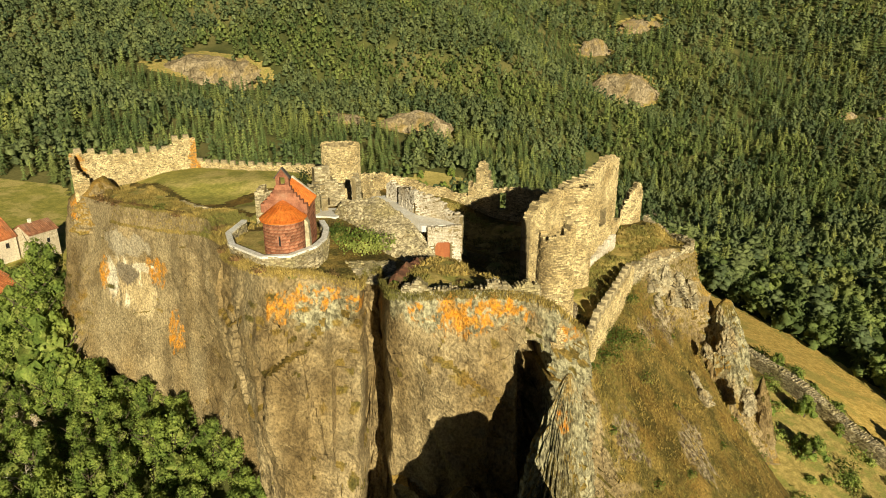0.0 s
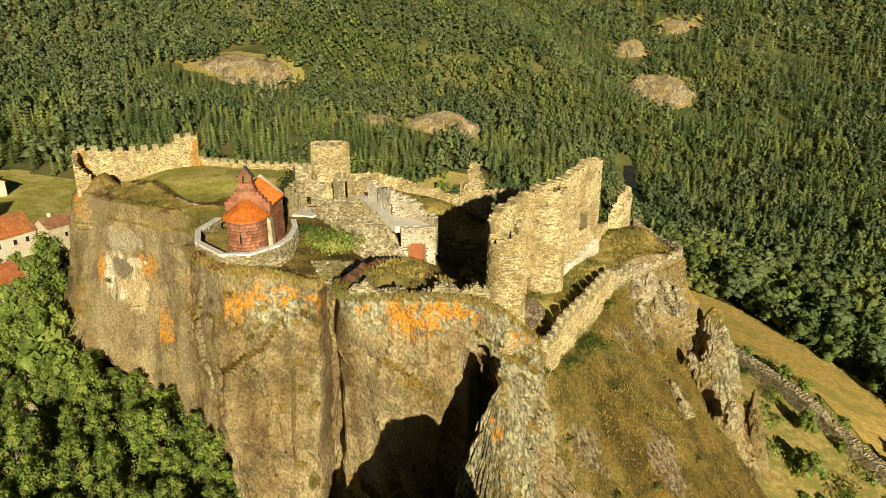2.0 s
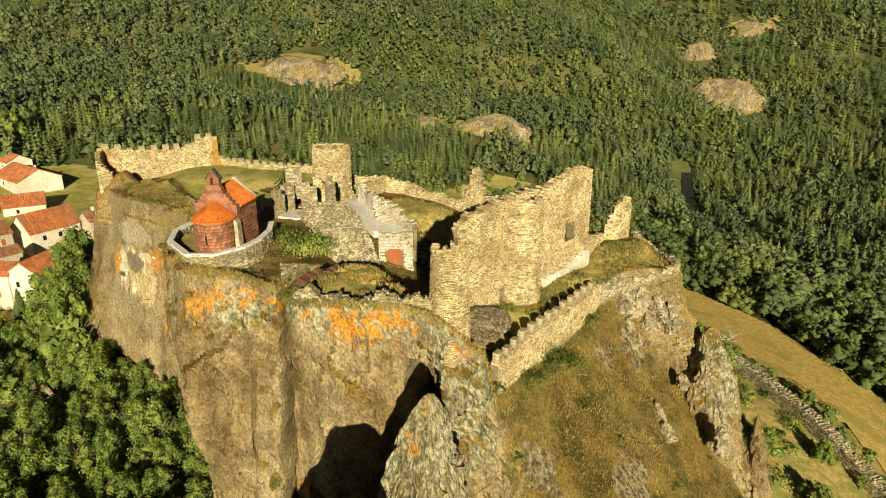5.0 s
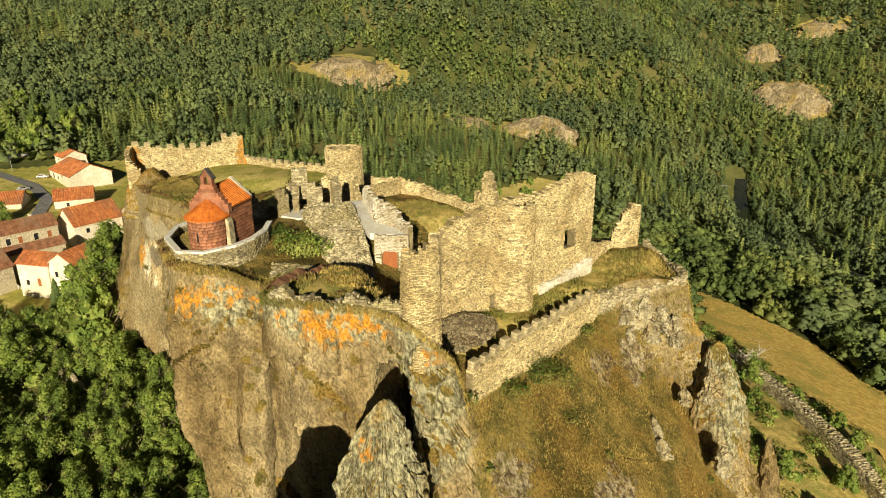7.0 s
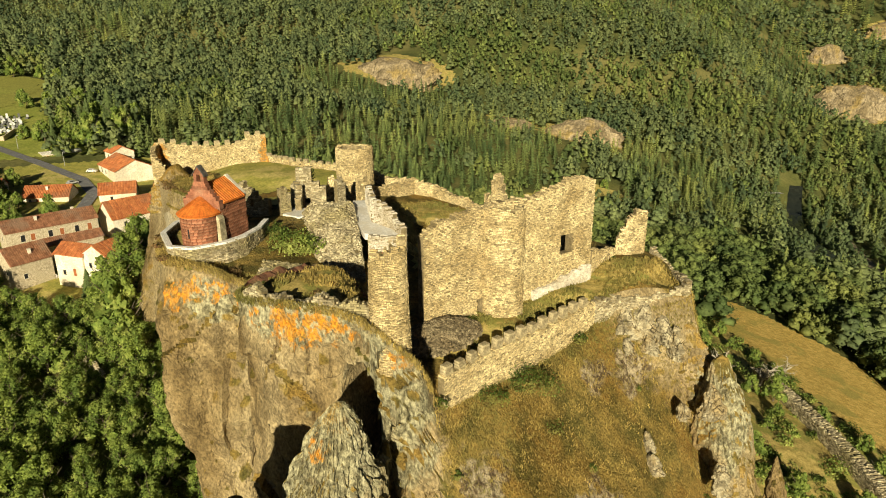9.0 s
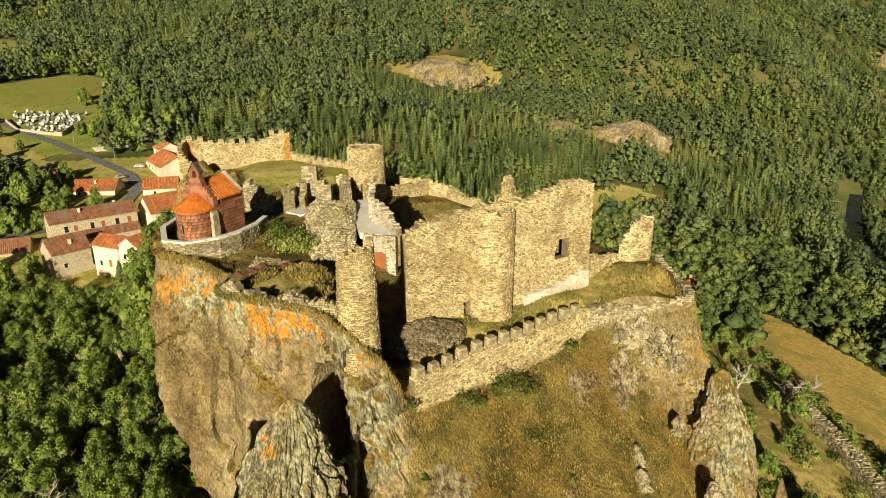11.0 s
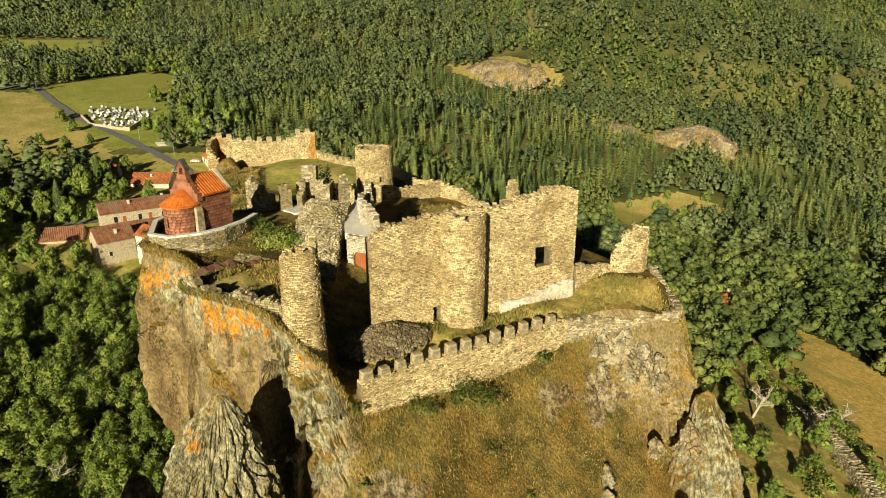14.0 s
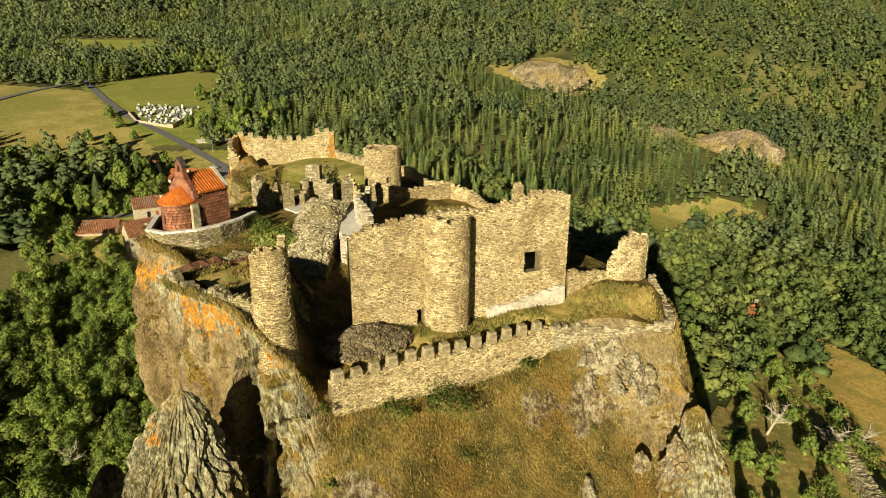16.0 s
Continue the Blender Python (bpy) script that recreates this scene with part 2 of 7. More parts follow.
# rock: brown cliff with upright streaks, orange lichen blots, dry grass where it lies flat
def cracks(k, col, scale, width, depth, tilt=(0, 0, 0), size=(1, 1, 1), dark=(0.08, 0.06, 0.035)):
    """Dark clefts between uneven blocks, cut into colour and relief."""
    N, L = k["N"], k["L"]
    mp = N.new("ShaderNodeMapping")
    mp.vector_type = "TEXTURE"
    mp.inputs["Rotation"].default_value, mp.inputs["Scale"].default_value = tilt, size
    wob = N.new("ShaderNodeTexNoise")
    wob.inputs["Scale"].default_value, wob.inputs["Detail"].default_value = scale * 1.4, 6.0
    L.new(k["tc"].outputs["Object"], wob.inputs["Vector"])
    sc = N.new("ShaderNodeVectorMath")
    sc.operation = "SCALE"
    sc.inputs["Scale"].default_value = 0.45 / scale
    L.new(wob.outputs["Color"], sc.inputs[0])
    ad = N.new("ShaderNodeVectorMath")
    L.new(k["tc"].outputs["Object"], ad.inputs[0])
    L.new(sc.outputs[0], ad.inputs[1])
    L.new(ad.outputs[0], mp.inputs["Vector"])
    vo = N.new("ShaderNodeTexVoronoi")
    vo.feature = "DISTANCE_TO_EDGE"
    vo.inputs["Scale"].default_value = scale
    L.new(mp.outputs[0], vo.inputs["Vector"])
    edge = k["ramp"](vo.outputs["Distance"], 0.0, width)
    # clefts open and close along their way
    gap = k["ramp"](k["noise"](scale * 0.8, 4.0), 0.42, 0.58)
    mx = N.new("ShaderNodeMath")
    mx.operation = "MAXIMUM"
    L.new(edge, mx.inputs[0])
    L.new(gap, mx.inputs[1])
    out = k["mix"](mx.outputs[0], dark, col)
    bp = [n for n in N if n.bl_idname == "ShaderNodeBump"][0]
    src = bp.inputs["Height"].links[0].from_socket
    hb = N.new("ShaderNodeMath")
    hb.operation = "MULTIPLY_ADD"
    hb.inputs[1].default_value = depth
    L.new(mx.outputs[0], hb.inputs[0])
    L.new(src, hb.inputs[2])
    L.new(hb.outputs[0], bp.inputs["Height"])
    L.new(out, k["hsv"].inputs["Color"])
    return out


M_ROCK, K = surface("basalt_cliff", (0.17, 0.128, 0.066), (0.37, 0.29, 0.16), (0.27, 0.215, 0.12), 0.30, (1, 1, 0.7), bump=1.0, bump_at=0.30, patch=0.3, grain=12, spread=(0.32, 0.68), speck=0.9, fine_bump=1.1)
col = K["col"]
pale = K["noise"](1.7, 7.0)
lich = K["mix"](K["ramp"](pale, 0.36, 0.6), (0.115, 0.105, 0.062), (0.37, 0.345, 0.225))
for at, size in (((13.0, 59.0, 44.5), (5.5, 5.0, 9.5)), ((8.0, 49.5, 42.0), (9.0, 9.0, 12.0)), ((1.0, 60.0, 53.5), (9.5, 5.0, 3.2)), ((-13.0, 67.5, 49.5), (4.5, 4.0, 3.0)), ((48.0, 93.0, 33.0), (6.0, 6.0, 9.0))):
    col = K["mix"](near_mask(K, at, size, 0.25, 0.5), col, lich)
mp2 = K["N"].new("ShaderNodeMapping")
mp2.vector_type = "TEXTURE"
mp2.inputs["Rotation"].default_value = (radians(12), radians(40), 0)
mp2.inputs["Scale"].default_value = (2.6, 1.6, 0.5)
K["L"].new(K["tc"].outputs["Object"], mp2.inputs["Vector"])
hatch = K["N"].new("ShaderNodeTexNoise")
hatch.inputs["Scale"].default_value, hatch.inputs["Detail"].default_value, hatch.inputs["Roughness"].default_value = 0.9, 8.0, 0.6
K["L"].new(mp2.outputs[0], hatch.inputs["Vector"])
col = K["mix"](K["ramp"](hatch.outputs["Fac"], 0.44, 0.26), col, (0.15, 0.115, 0.062))
col = K["mix"](K["ramp"](hatch.outputs["Fac"], 0.56, 0.76), col, (0.42, 0.345, 0.205))
mcv = K["N"].new("ShaderNodeMapping")
mcv.inputs["Scale"].default_value, mcv.inputs["Rotation"].default_value = (1.0, 1.0, 0.22), (0, radians(14), 0)
K["L"].new(K["tc"].outputs["Object"], mcv.inputs["Vector"])
wash = K["N"].new("ShaderNodeTexNoise")
wash.inputs["Scale"].default_value, wash.inputs["Detail"].default_value = 0.62, 6.0
K["L"].new(mcv.outputs[0], wash.inputs["Vector"])
# white and buff cave streaks; the dark tone puts recess shade into the colour
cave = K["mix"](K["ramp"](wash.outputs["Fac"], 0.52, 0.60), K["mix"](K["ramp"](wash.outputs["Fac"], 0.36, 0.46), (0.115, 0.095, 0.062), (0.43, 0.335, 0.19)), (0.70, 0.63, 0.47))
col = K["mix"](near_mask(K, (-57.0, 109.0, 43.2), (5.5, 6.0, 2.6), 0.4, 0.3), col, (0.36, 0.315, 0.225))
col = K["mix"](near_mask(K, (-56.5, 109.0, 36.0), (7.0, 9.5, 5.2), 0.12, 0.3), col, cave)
# buff and white blots; the dark second one paints in the hollow's shade
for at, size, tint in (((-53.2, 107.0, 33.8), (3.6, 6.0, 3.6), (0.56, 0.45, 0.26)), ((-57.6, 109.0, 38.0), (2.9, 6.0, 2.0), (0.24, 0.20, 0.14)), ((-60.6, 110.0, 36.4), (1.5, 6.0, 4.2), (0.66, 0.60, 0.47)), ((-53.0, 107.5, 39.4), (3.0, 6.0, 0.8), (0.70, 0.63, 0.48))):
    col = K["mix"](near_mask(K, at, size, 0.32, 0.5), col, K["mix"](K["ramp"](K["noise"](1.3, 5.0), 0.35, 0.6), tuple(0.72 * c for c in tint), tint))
bmp = [n for n in K["N"] if n.bl_idname == "ShaderNodeBump"][0]
src = bmp.inputs["Height"].links[0].from_socket
hb = K["N"].new("ShaderNodeMath")
hb.operation = "MULTIPLY_ADD"
hb.inputs[1].default_value = 0.7
K["L"].new(hatch.outputs["Fac"], hb.inputs[0])
K["L"].new(src, hb.inputs[2])
K["L"].new(hb.outputs[0], bmp.inputs["Height"])
col = cracks(K, col, 0.13, 0.007, 0.25, (0.2, radians(28), 0), (0.8, 0.8, 3.0), (0.16, 0.12, 0.068))
gn = K["N"].new("ShaderNodeNewGeometry")
sep = K["N"].new("ShaderNodeSeparateXYZ")
K["L"].new(gn.outputs["Normal"], sep.inputs[0])
adn = K["N"].new("ShaderNodeMath")
adn.operation = "MULTIPLY_ADD"
adn.inputs[1].default_value = 0.55
K["L"].new(K["noise"](0.5, 6.0), adn.inputs[0])
K["L"].new(sep.outputs["Z"], adn.inputs[2])
grass = K["mix"](K["ramp"](K["noise"](0.35, 6.0), 0.38, 0.62), (0.095, 0.082, 0.022), (0.235, 0.168, 0.048))
grass = K["mix"](K["ramp"](K["noise"](0.10, 4.0), 0.48, 0.62), grass, (0.28, 0.185, 0.052))
col = K["mix"](K["ramp"](adn.outputs[0], 0.62, 0.80), col, grass)

stony = K["mix"](K["ramp"](K["noise"](1.5, 7.0), 0.42, 0.58), (0.115, 0.082, 0.048), (0.36, 0.30, 0.20))
for at, size in (((33.0, 71.0, 29.0), (3.2, 5.0, 4.5)), ((22.0, 63.0, 36.0), (3.0, 4.0, 3.5)), ((34.5, 90.0, 37.5), (3.5, 4.0, 3.0)), ((30.0, 84.5, 38.5), (2.0, 3.0, 2.5)), ((43.0, 66.0, 18.0), (3.0, 5.0, 4.0))):
    col = K["mix"](near_mask(K, at, size, 0.4, 0.45), col, stony)

# broad brown and pale zones down the face
mz = K["N"].new("ShaderNodeMapping")
mz.inputs["Scale"].default_value = (1, 1, 0.4)
K["L"].new(K["tc"].outputs["Object"], mz.inputs["Vector"])
zone = K["N"].new("ShaderNodeTexNoise")
zone.inputs["Scale"].default_value, zone.inputs["Detail"].default_value = 0.13, 5.0
K["L"].new(mz.outputs[0], zone.inputs["Vector"])
col = K["mix"](K["ramp"](zone.outputs["Fac"], 0.36, 0.62), K["mix"](1.0, col, (0.76, 0.70, 0.58), "MULTIPLY"), K["mix"](1.0, col, (1.12, 1.12, 1.1), "MULTIPLY"))
orange = K["mix"](K["ramp"](K["noise"](1.5, 4.0), 0.4, 0.6), (0.42, 0.22, 0.05), (0.62, 0.26, 0.025))
for at, size in (((3.0, 60.0, 52.2), (5.5, 4.0, 2.3)), ((-14.5, 67.0, 51.0), (3.2, 3.0, 1.6)), ((-18.5, 66.5, 50.0), (1.6, 3.0, 1.6)), ((-9.0, 68.0, 49.5), (2.2, 3.0, 1.4)), ((-50.0, 106.0, 39.5), (2.2, 4.0, 3.0)), ((-62.5, 112.0, 37.0), (1.3, 3.0, 3.2)), ((-46.5, 103.0, 29.0), (2.0, 4.0, 3.5)), ((-70.0, 121.0, 47.0), (2.0, 3.0, 2.5)), ((13.0, 61.0, 49.8), (1.5, 3.0, 1.0)), ((10.6, 49.6, 46.6), (0.7, 1.0, 1.3))):
    col = K["mix"](near_mask(K, at, size, 0.42, 0.8), col, K["mix"](K["ramp"](K["noise"](1.1, 7.0), 0.40, 0.53), col, orange))
K["L"].new(col, K["hsv"].inputs["Color"])

# orange lichen on the walls too
def add_lichen(k, spots):
    c = k["hsv"].inputs["Color"].links[0].from_socket
    o = k["mix"](k["ramp"](k["noise"](2.0, 4.0), 0.4, 0.6), (0.40, 0.22, 0.06), (0.55, 0.25, 0.03))
    for at, size in spots:
        c = k["mix"](near_mask(k, at, size, 0.3, 0.9), c, o)
    k["L"].new(c, k["hsv"].inputs["Color"])


stain = KW_["mix"](KW_["ramp"](KW_["noise"](0.22, 6.0), 0.44, 0.62), (1.14, 1.13, 1.11), (0.86, 0.81, 0.72))
KW_["L"].new(KW_["mix"](1.0, KW_["hsv"].inputs["Color"].links[0].from_socket, stain, "MULTIPLY"), KW_["hsv"].inputs["Color"])
add_lichen(KW_, (((-71.0, 122.8, 52.5), (2.6, 2.6, 4.5)), ((-52.6, 137.4, 53.5), (1.6, 1.6, 4.5)), ((12.4, 61.6, 50.2), (1.2, 1.2, 0.8))))

M_OUTCROP, KO = surface("weathered_outcrop", (0.18, 0.14, 0.08), (0.34, 0.275, 0.175), (0.26, 0.19, 0.075), 0.16, (1, 1, 0.4), bump=0.8, bump_at=0.9, patch=0.5, speck=0.9, spread=(0.4, 0.6))
cracks(KO, KO["col"], 0.10, 0.02, 0.6, (0, 0, 0), (1, 1, 3), (0.13, 0.10, 0.06))
M_PALEROCK, KP = surface("pale_lichened_rock", (0.19, 0.16, 0.10), (0.41, 0.36, 0.24), (0.28, 0.215, 0.11), 0.7, bump=1.0, bump_at=0.3, patch=0.4, speck=0.9, spread=(0.38, 0.6))
cracks(KP, KP["col"], 0.8, 0.06, 0.4)
M_HSTONE, _ = surface("house_rubble_stone", (0.34, 0.28, 0.19), (0.60, 0.52, 0.38), (0.48, 0.41, 0.29), 2.2, bump=0.5, bump_at=0.05, speck=0.8)
M_BAILEY, _ = surface("golden_grass", (0.28, 0.22, 0.065), (0.50, 0.385, 0.13), (0.26, 0.25, 0.065), 0.8, bump=0.6, bump_at=0.15, patch=0.4)
M_REDEARTH, _ = surface("red_earth", (0.09, 0.045, 0.028), (0.19, 0.085, 0.05), (0.16, 0.11, 0.055), 1.5, bump=0.6, bump_at=0.12)
M_STRAW, _ = surface("straw_blades", (0.19, 0.145, 0.04), (0.38, 0.28, 0.085), (0.16, 0.15, 0.04), 0.35, bump=0.0, island=0.6)

# ---- lie of the land ----
RX = [-900, -350, -200, -110, -40, 60, 120, 260, 900]
RY = [-150, 60, 120, 160, 220, 320, 440, 620, 900, 1500]
RELIEF = np.array([
    [0, 0, 0, -5, -10, -15, -20, -20, 0],
    [40, 35, 20, 8, 2, 0, -8, -20, 10],
    [60, 42, 22, 15.5, 18, 13, -6, -22, 20],
    [70, 45, 24.5, 18.5, 12, 9, -5, -26, 30],
    [80, 47, 29, 19, 8, 5, -9, -30, 40],
    [90, 52, 38, 22, 0, -14, -26, -32, 50],
    [110, 66, 36, 27, 17, -8, -30, -26, 60],
    [140, 105, 98, 96, 90, 58, 15, 0, 90],
    [200, 170, 165, 165, 160, 130, 80, 75, 130],
    [280, 260, 260, 260, 260, 250, 240, 240, 260]], float)
AX, AY = np.array(RX, float), np.array(RY, float)


def relief(x, y):
    x, y = np.clip(x, AX[0], AX[-1]), np.clip(y, AY[0], AY[-1])
    i = np.clip(np.searchsorted(AX, x, side="right") - 1, 0, len(AX) - 2)
    j = np.clip(np.searchsorted(AY, y, side="right") - 1, 0, len(AY) - 2)
    u, v = (x - AX[i]) / (AX[i + 1] - AX[i]), (y - AY[j]) / (AY[j + 1] - AY[j])
    return (RELIEF[j, i] * (1 - u) + RELIEF[j, i + 1] * u) * (1 - v) + (RELIEF[j + 1, i] * (1 - u) + RELIEF[j + 1, i + 1] * u) * v


def ground_z(x, y):
    x, y = np.asarray(x, float), np.asarray(y, float)
    s = 8 + 0.06 * np.clip(y, 0, 600)
    k = ((0, 0, 0.28), (1, 0, 0.12), (-1, 0, 0.12), (0, 1, 0.12), (0, -1, 0.12), (0.7, 0.7, 0.06), (-0.7, 0.7, 0.06), (0.7, -0.7, 0.06), (-0.7, -0.7, 0.06))
    far = np.clip((y - 280) / 200, 0, 1)
    roll = far * (5 * np.sin(x / 37 + np.sin(y / 51) * 1.3) + 4 * np.sin(y / 43 + x / 90))
    return sum(relief(x + a * s, y + b * s) * w for a, b, w in k) + roll


def gz(x, y):
    return float(ground_z(x, y))


def sheet(name, xs, ys, off, mat, poly=None, label="", category="ground", kind="structure"):
    X, Y = np.meshgrid(xs, ys)
    Z = ground_z(X, Y) + off
    v = np.stack([X, Y, Z], -1).reshape(-1, 3)
    n, m = len(xs), len(ys)
    i, j = np.meshgrid(np.arange(n - 1), np.arange(m - 1))
    a = (j * n + i).ravel()
    q = np.stack([a, a + 1, a + n + 1, a + n], -1)
    if poly:
        c = v[q].mean(1)
        q = q[inside(poly, c[:, 0], c[:, 1])]
        used = np.unique(q)
        back = np.zeros(len(v), int)
        back[used] = np.arange(len(used))
        v, q = v[used], back[q]
    ob = place(name, quads_mesh(name, v, q), mat, smooth=True)
    return tagged(ob, label, category, kind=kind)


def drape(name, poly, mat, label, off=0.35, step=3.0, category="ground"):
    px, py = [p[0] for p in poly], [p[1] for p in poly]
    return sheet(name, np.arange(min(px), max(px) + step, step), np.arange(min(py), max(py) + step, step), off, mat, poly, label, category)


def warp(a, b, c, n, p=2.2):
    """n steps from a to b, densest round c."""
    t = np.linspace(-1, 1, n)
    s = np.sign(t) * np.abs(t) ** p
    return np.where(s < 0, c + s * (c - a), c + s * (b - c))


sheet("ground", warp(-3000, 3000, -40, 210), warp(-800, 3500, 140, 230), 0.0, M_FLOOR, label="wooded valley floor and hillsides of dark earth", category="ground")
F_NEAR = [(-420, 190), (-345, 226), (-300, 215), (-236, 196), (-204, 184), (-208, 172), (-235, 160), (-250, 138), (-330, 120), (-430, 140)]
F_FAR = [(-341, 240), (-352, 312), (-325, 312), (-292, 262), (-292, 246), (-316, 236)]
F_TOP = [(-610, 330), (-535, 395), (-450, 360), (-436, 312), (-500, 308)]
F_LOW = [(38, 128), (41, 150), (42, 186), (52, 178), (66, 150), (80, 128), (86, 96), (80, 70), (58, 70), (50, 98)]
F_STRIP = [(42, 203), (53, 200), (67, 192), (84, 176), (100, 140), (108, 100), (86, 96), (80, 128), (66, 150), (52, 178)]
F_MEADOW = [(-34, 322), (-8, 360), (22, 350), (6, 330), (-2, 300), (-10, 262), (-22, 275)]
F_VILL = [(-215, 190), (-172, 238), (-140, 235), (-95, 175), (-84, 128), (-92, 108), (-118, 106), (-165, 112), (-185, 150)]
F_CEM = [(-300, 228), (-268, 252), (-242, 216), (-262, 209)]
drape("field", F_NEAR, M_FIELD, "sloping hay field of pale dry grass")
drape("field", F_FAR, M_GREENF, "mown green meadow beside the cemetery")
drape("field", F_TOP, M_GREENF, "small green meadow between the woods")
drape("field", F_STRIP, M_DRY, "strip of tall straw-coloured dry grass", step=1.5)
drape("scrub_ground", F_LOW, M_BAILEY, "rough scrubby ground below the rocky spur", 0.2, step=1.5)
drape("field", F_MEADOW, M_FIELD, "rough meadow clearing below the hillside")
drape("village_ground", F_VILL, M_LAWN, "grass and garden ground between the houses", step=2.5)


def ribbon(name, pts, width, mat, label, off=0.6, category="road"):
    g, rows = Geo(), []
    for (x0, y0), (x1, y1) in zip(pts, pts[1:]):
        n = max(2, int(math.hypot(x1 - x0, y1 - y0) / 4))
        for k in range(n):
            t = k / n
            rows.append((x0 + (x1 - x0) * t, y0 + (y1 - y0) * t))
    rows.append(pts[-1])
    vs = []
    for k, (x, y) in enumerate(rows):
        a, b = rows[max(k - 2, 0)], rows[min(k + 2, len(rows) - 1)]
        d = Vector((b[0] - a[0], b[1] - a[1], 0)).normalized()
        n = Vector((-d.y, d.x, 0)) * width / 2
        z = gz(x, y) + off
        vs += [(x + n.x, y + n.y, z), (x - n.x, y - n.y, z)]
    g.add(vs, [(2 * k, 2 * k + 1, 2 * k + 3, 2 * k + 2) for k in range(len(rows) - 1)])
    return tagged(place(name, g, mat), label, category, kind="structure")


ROADS = [[(-150, 168), (-162, 186), (-178, 196), (-205, 202), (-236, 207), (-277, 212), (-320, 224), (-377, 243)], [(-377, 243), (-361, 206), (-344, 178), (-330, 140)], [(-205, 96), (-177, 108), (-160, 128), (-146, 150), (-150, 168)]]
for r in ROADS:
    ribbon("road", r, 4.4, M_ROAD, "narrow grey asphalt country road")
RIVER = [(112, 474), (109, 450), (106, 410), (107, 372), (116, 335), (140, 300), (165, 250), (190, 150), (200, 0)]
ribbon("river", RIVER, 13, M_WATER, "dark slow river in the valley bottom", 0.8, "water")
BANK = [(134, 440), (134, 400), (133, 358), (131, 320), (129, 290), (124, 240)]
ribbon("gravel_bank", BANK, 5.5, M_PALEROCK, "pale strip of gravel and boulders beside the river", 0.7, "gravel bank")
ribbon("gravel_bank", [(94, 452), (100, 458), (105, 461)], 6.0, M_GRAVEL, "pale gravel bar at the river's bend", 0.9, "gravel bank")

# ---- castle rock ----
STATIONS = [  # brink x, y, z, foot x, y, z
    (-73, 123, 48, -80, 121, 22), (-66, 117, 47, -72, 110, 22), (-57, 110, 47, -60, 106, 20), (-48, 106, 47, -50, 101, 16),
    (-38, 98, 49, -37, 92, 9), (-29.5, 84, 52, -25.5, 82, 4), (-26.4, 74, 54.0, -18.0, 73, 0), (-20.5, 68.2, 54.2, -16.0, 67.8, 0)]
STATIONS += [
    (-15.2, 68.6, 53.8, -14.2, 66.4, 0), (-9.5, 68.6, 52.3, -12.4, 68.0, 0), (-9.2, 72.0, 52.0, -11.2, 77, 0), (-7.4, 72.2, 52.2, -7.6, 77, 0),
    (-5.6, 62.0, 54.0, -4.6, 61.0, 0), (2, 60.2, 54.8, 2, 58.5, 0), (7.6, 60.3, 54.6, 7, 59, 0), (11, 60, 53.6, 12, 56.5, 4), (15, 61.6, 49.5, 20, 52, 6)]
STATIONS += [
    (16.3, 65.2, 42.8, 38, 45, 2), (19.7, 74.1, 42.0, 54, 53, 0), (25.0, 84.9, 41.8, 60, 70, 2), (29.6, 92.6, 43.2, 59, 86, 4),
    (40.8, 99.3, 45.2, 54, 102, 6), (37, 108.5, 46, 49, 119, 6), (26, 114, 47, 36, 134, 6), (8, 125, 46, 12, 152, 6)]
STATIONS += [(-8, 134, 47, -6, 158, 8), (-30, 138, 48, -28, 160, 8), (-53, 141, 49, -56, 158, 14), (-66, 133, 49, -76, 142, 16)]
SPOTS = [(-40, 114, 49.6), (-50, 130, 51.3), (-34, 127, 51.5), (-25, 118, 50.4), (-30, 100, 51.2), (-20, 80, 54.3), (-22, 73, 54.4), (-14, 88, 53.4), (-16, 95, 53.6), (0, 70, 54), (-3, 66, 54.2), (-9, 74, 51.9), (4, 66, 53.7),
         (0, 86, 48.6), (5, 85, 47), (5, 108, 43.5), (10, 100, 44), (13, 72, 46), (19, 81, 46), (25, 92, 46.6), (33, 103, 48.4), (39, 100, 46.2), (-5, 120, 48.2), (-17, 112, 50.6), (-6, 92, 51.5), (-66, 124, 49.5), (8, 64, 53.4), (-8, 71, 51.7), (17.4, 69.5, 44.7), (20.2, 76.0, 44.8), (23.6, 83.0, 44.9), (27.0, 89.6, 45.2), (14.2, 66.2, 45.0), (12.0, 69.5, 45.2), (9.5, 73.0, 45.6), (7.0, 77.0, 46.2)]
SP = np.array(SPOTS, float)


def top_z(x, y):
    d = np.maximum((SP[:, 0] - x) ** 2 + (SP[:, 1] - y) ** 2, 1.0) ** 1.7
    return float((SP[:, 2] / d).sum() / (1 / d).sum())


def catmull(a, b, c, d, t):
    return 0.5 * ((2 * b) + (-a + c) * t + (2 * a - 5 * b + 4 * c - d) * t * t + (-a + 3 * b - 3 * c + d) * t ** 3)


def blocky(p, s, o=0.0):
    """A step-wise value, constant within uneven blocks of about s metres."""
    w = 0.6 * s
    q = Vector((p[0] + w * n3(p, s * 1.3, o), p[1] + w * n3(p, s * 1.3, o + 4), p[2] + w * n3(p, s * 1.3, o + 8)))
    return noise.cell(Vector((q.x / s + o, q.y / s, q.z / s * 0.7))) - 0.5


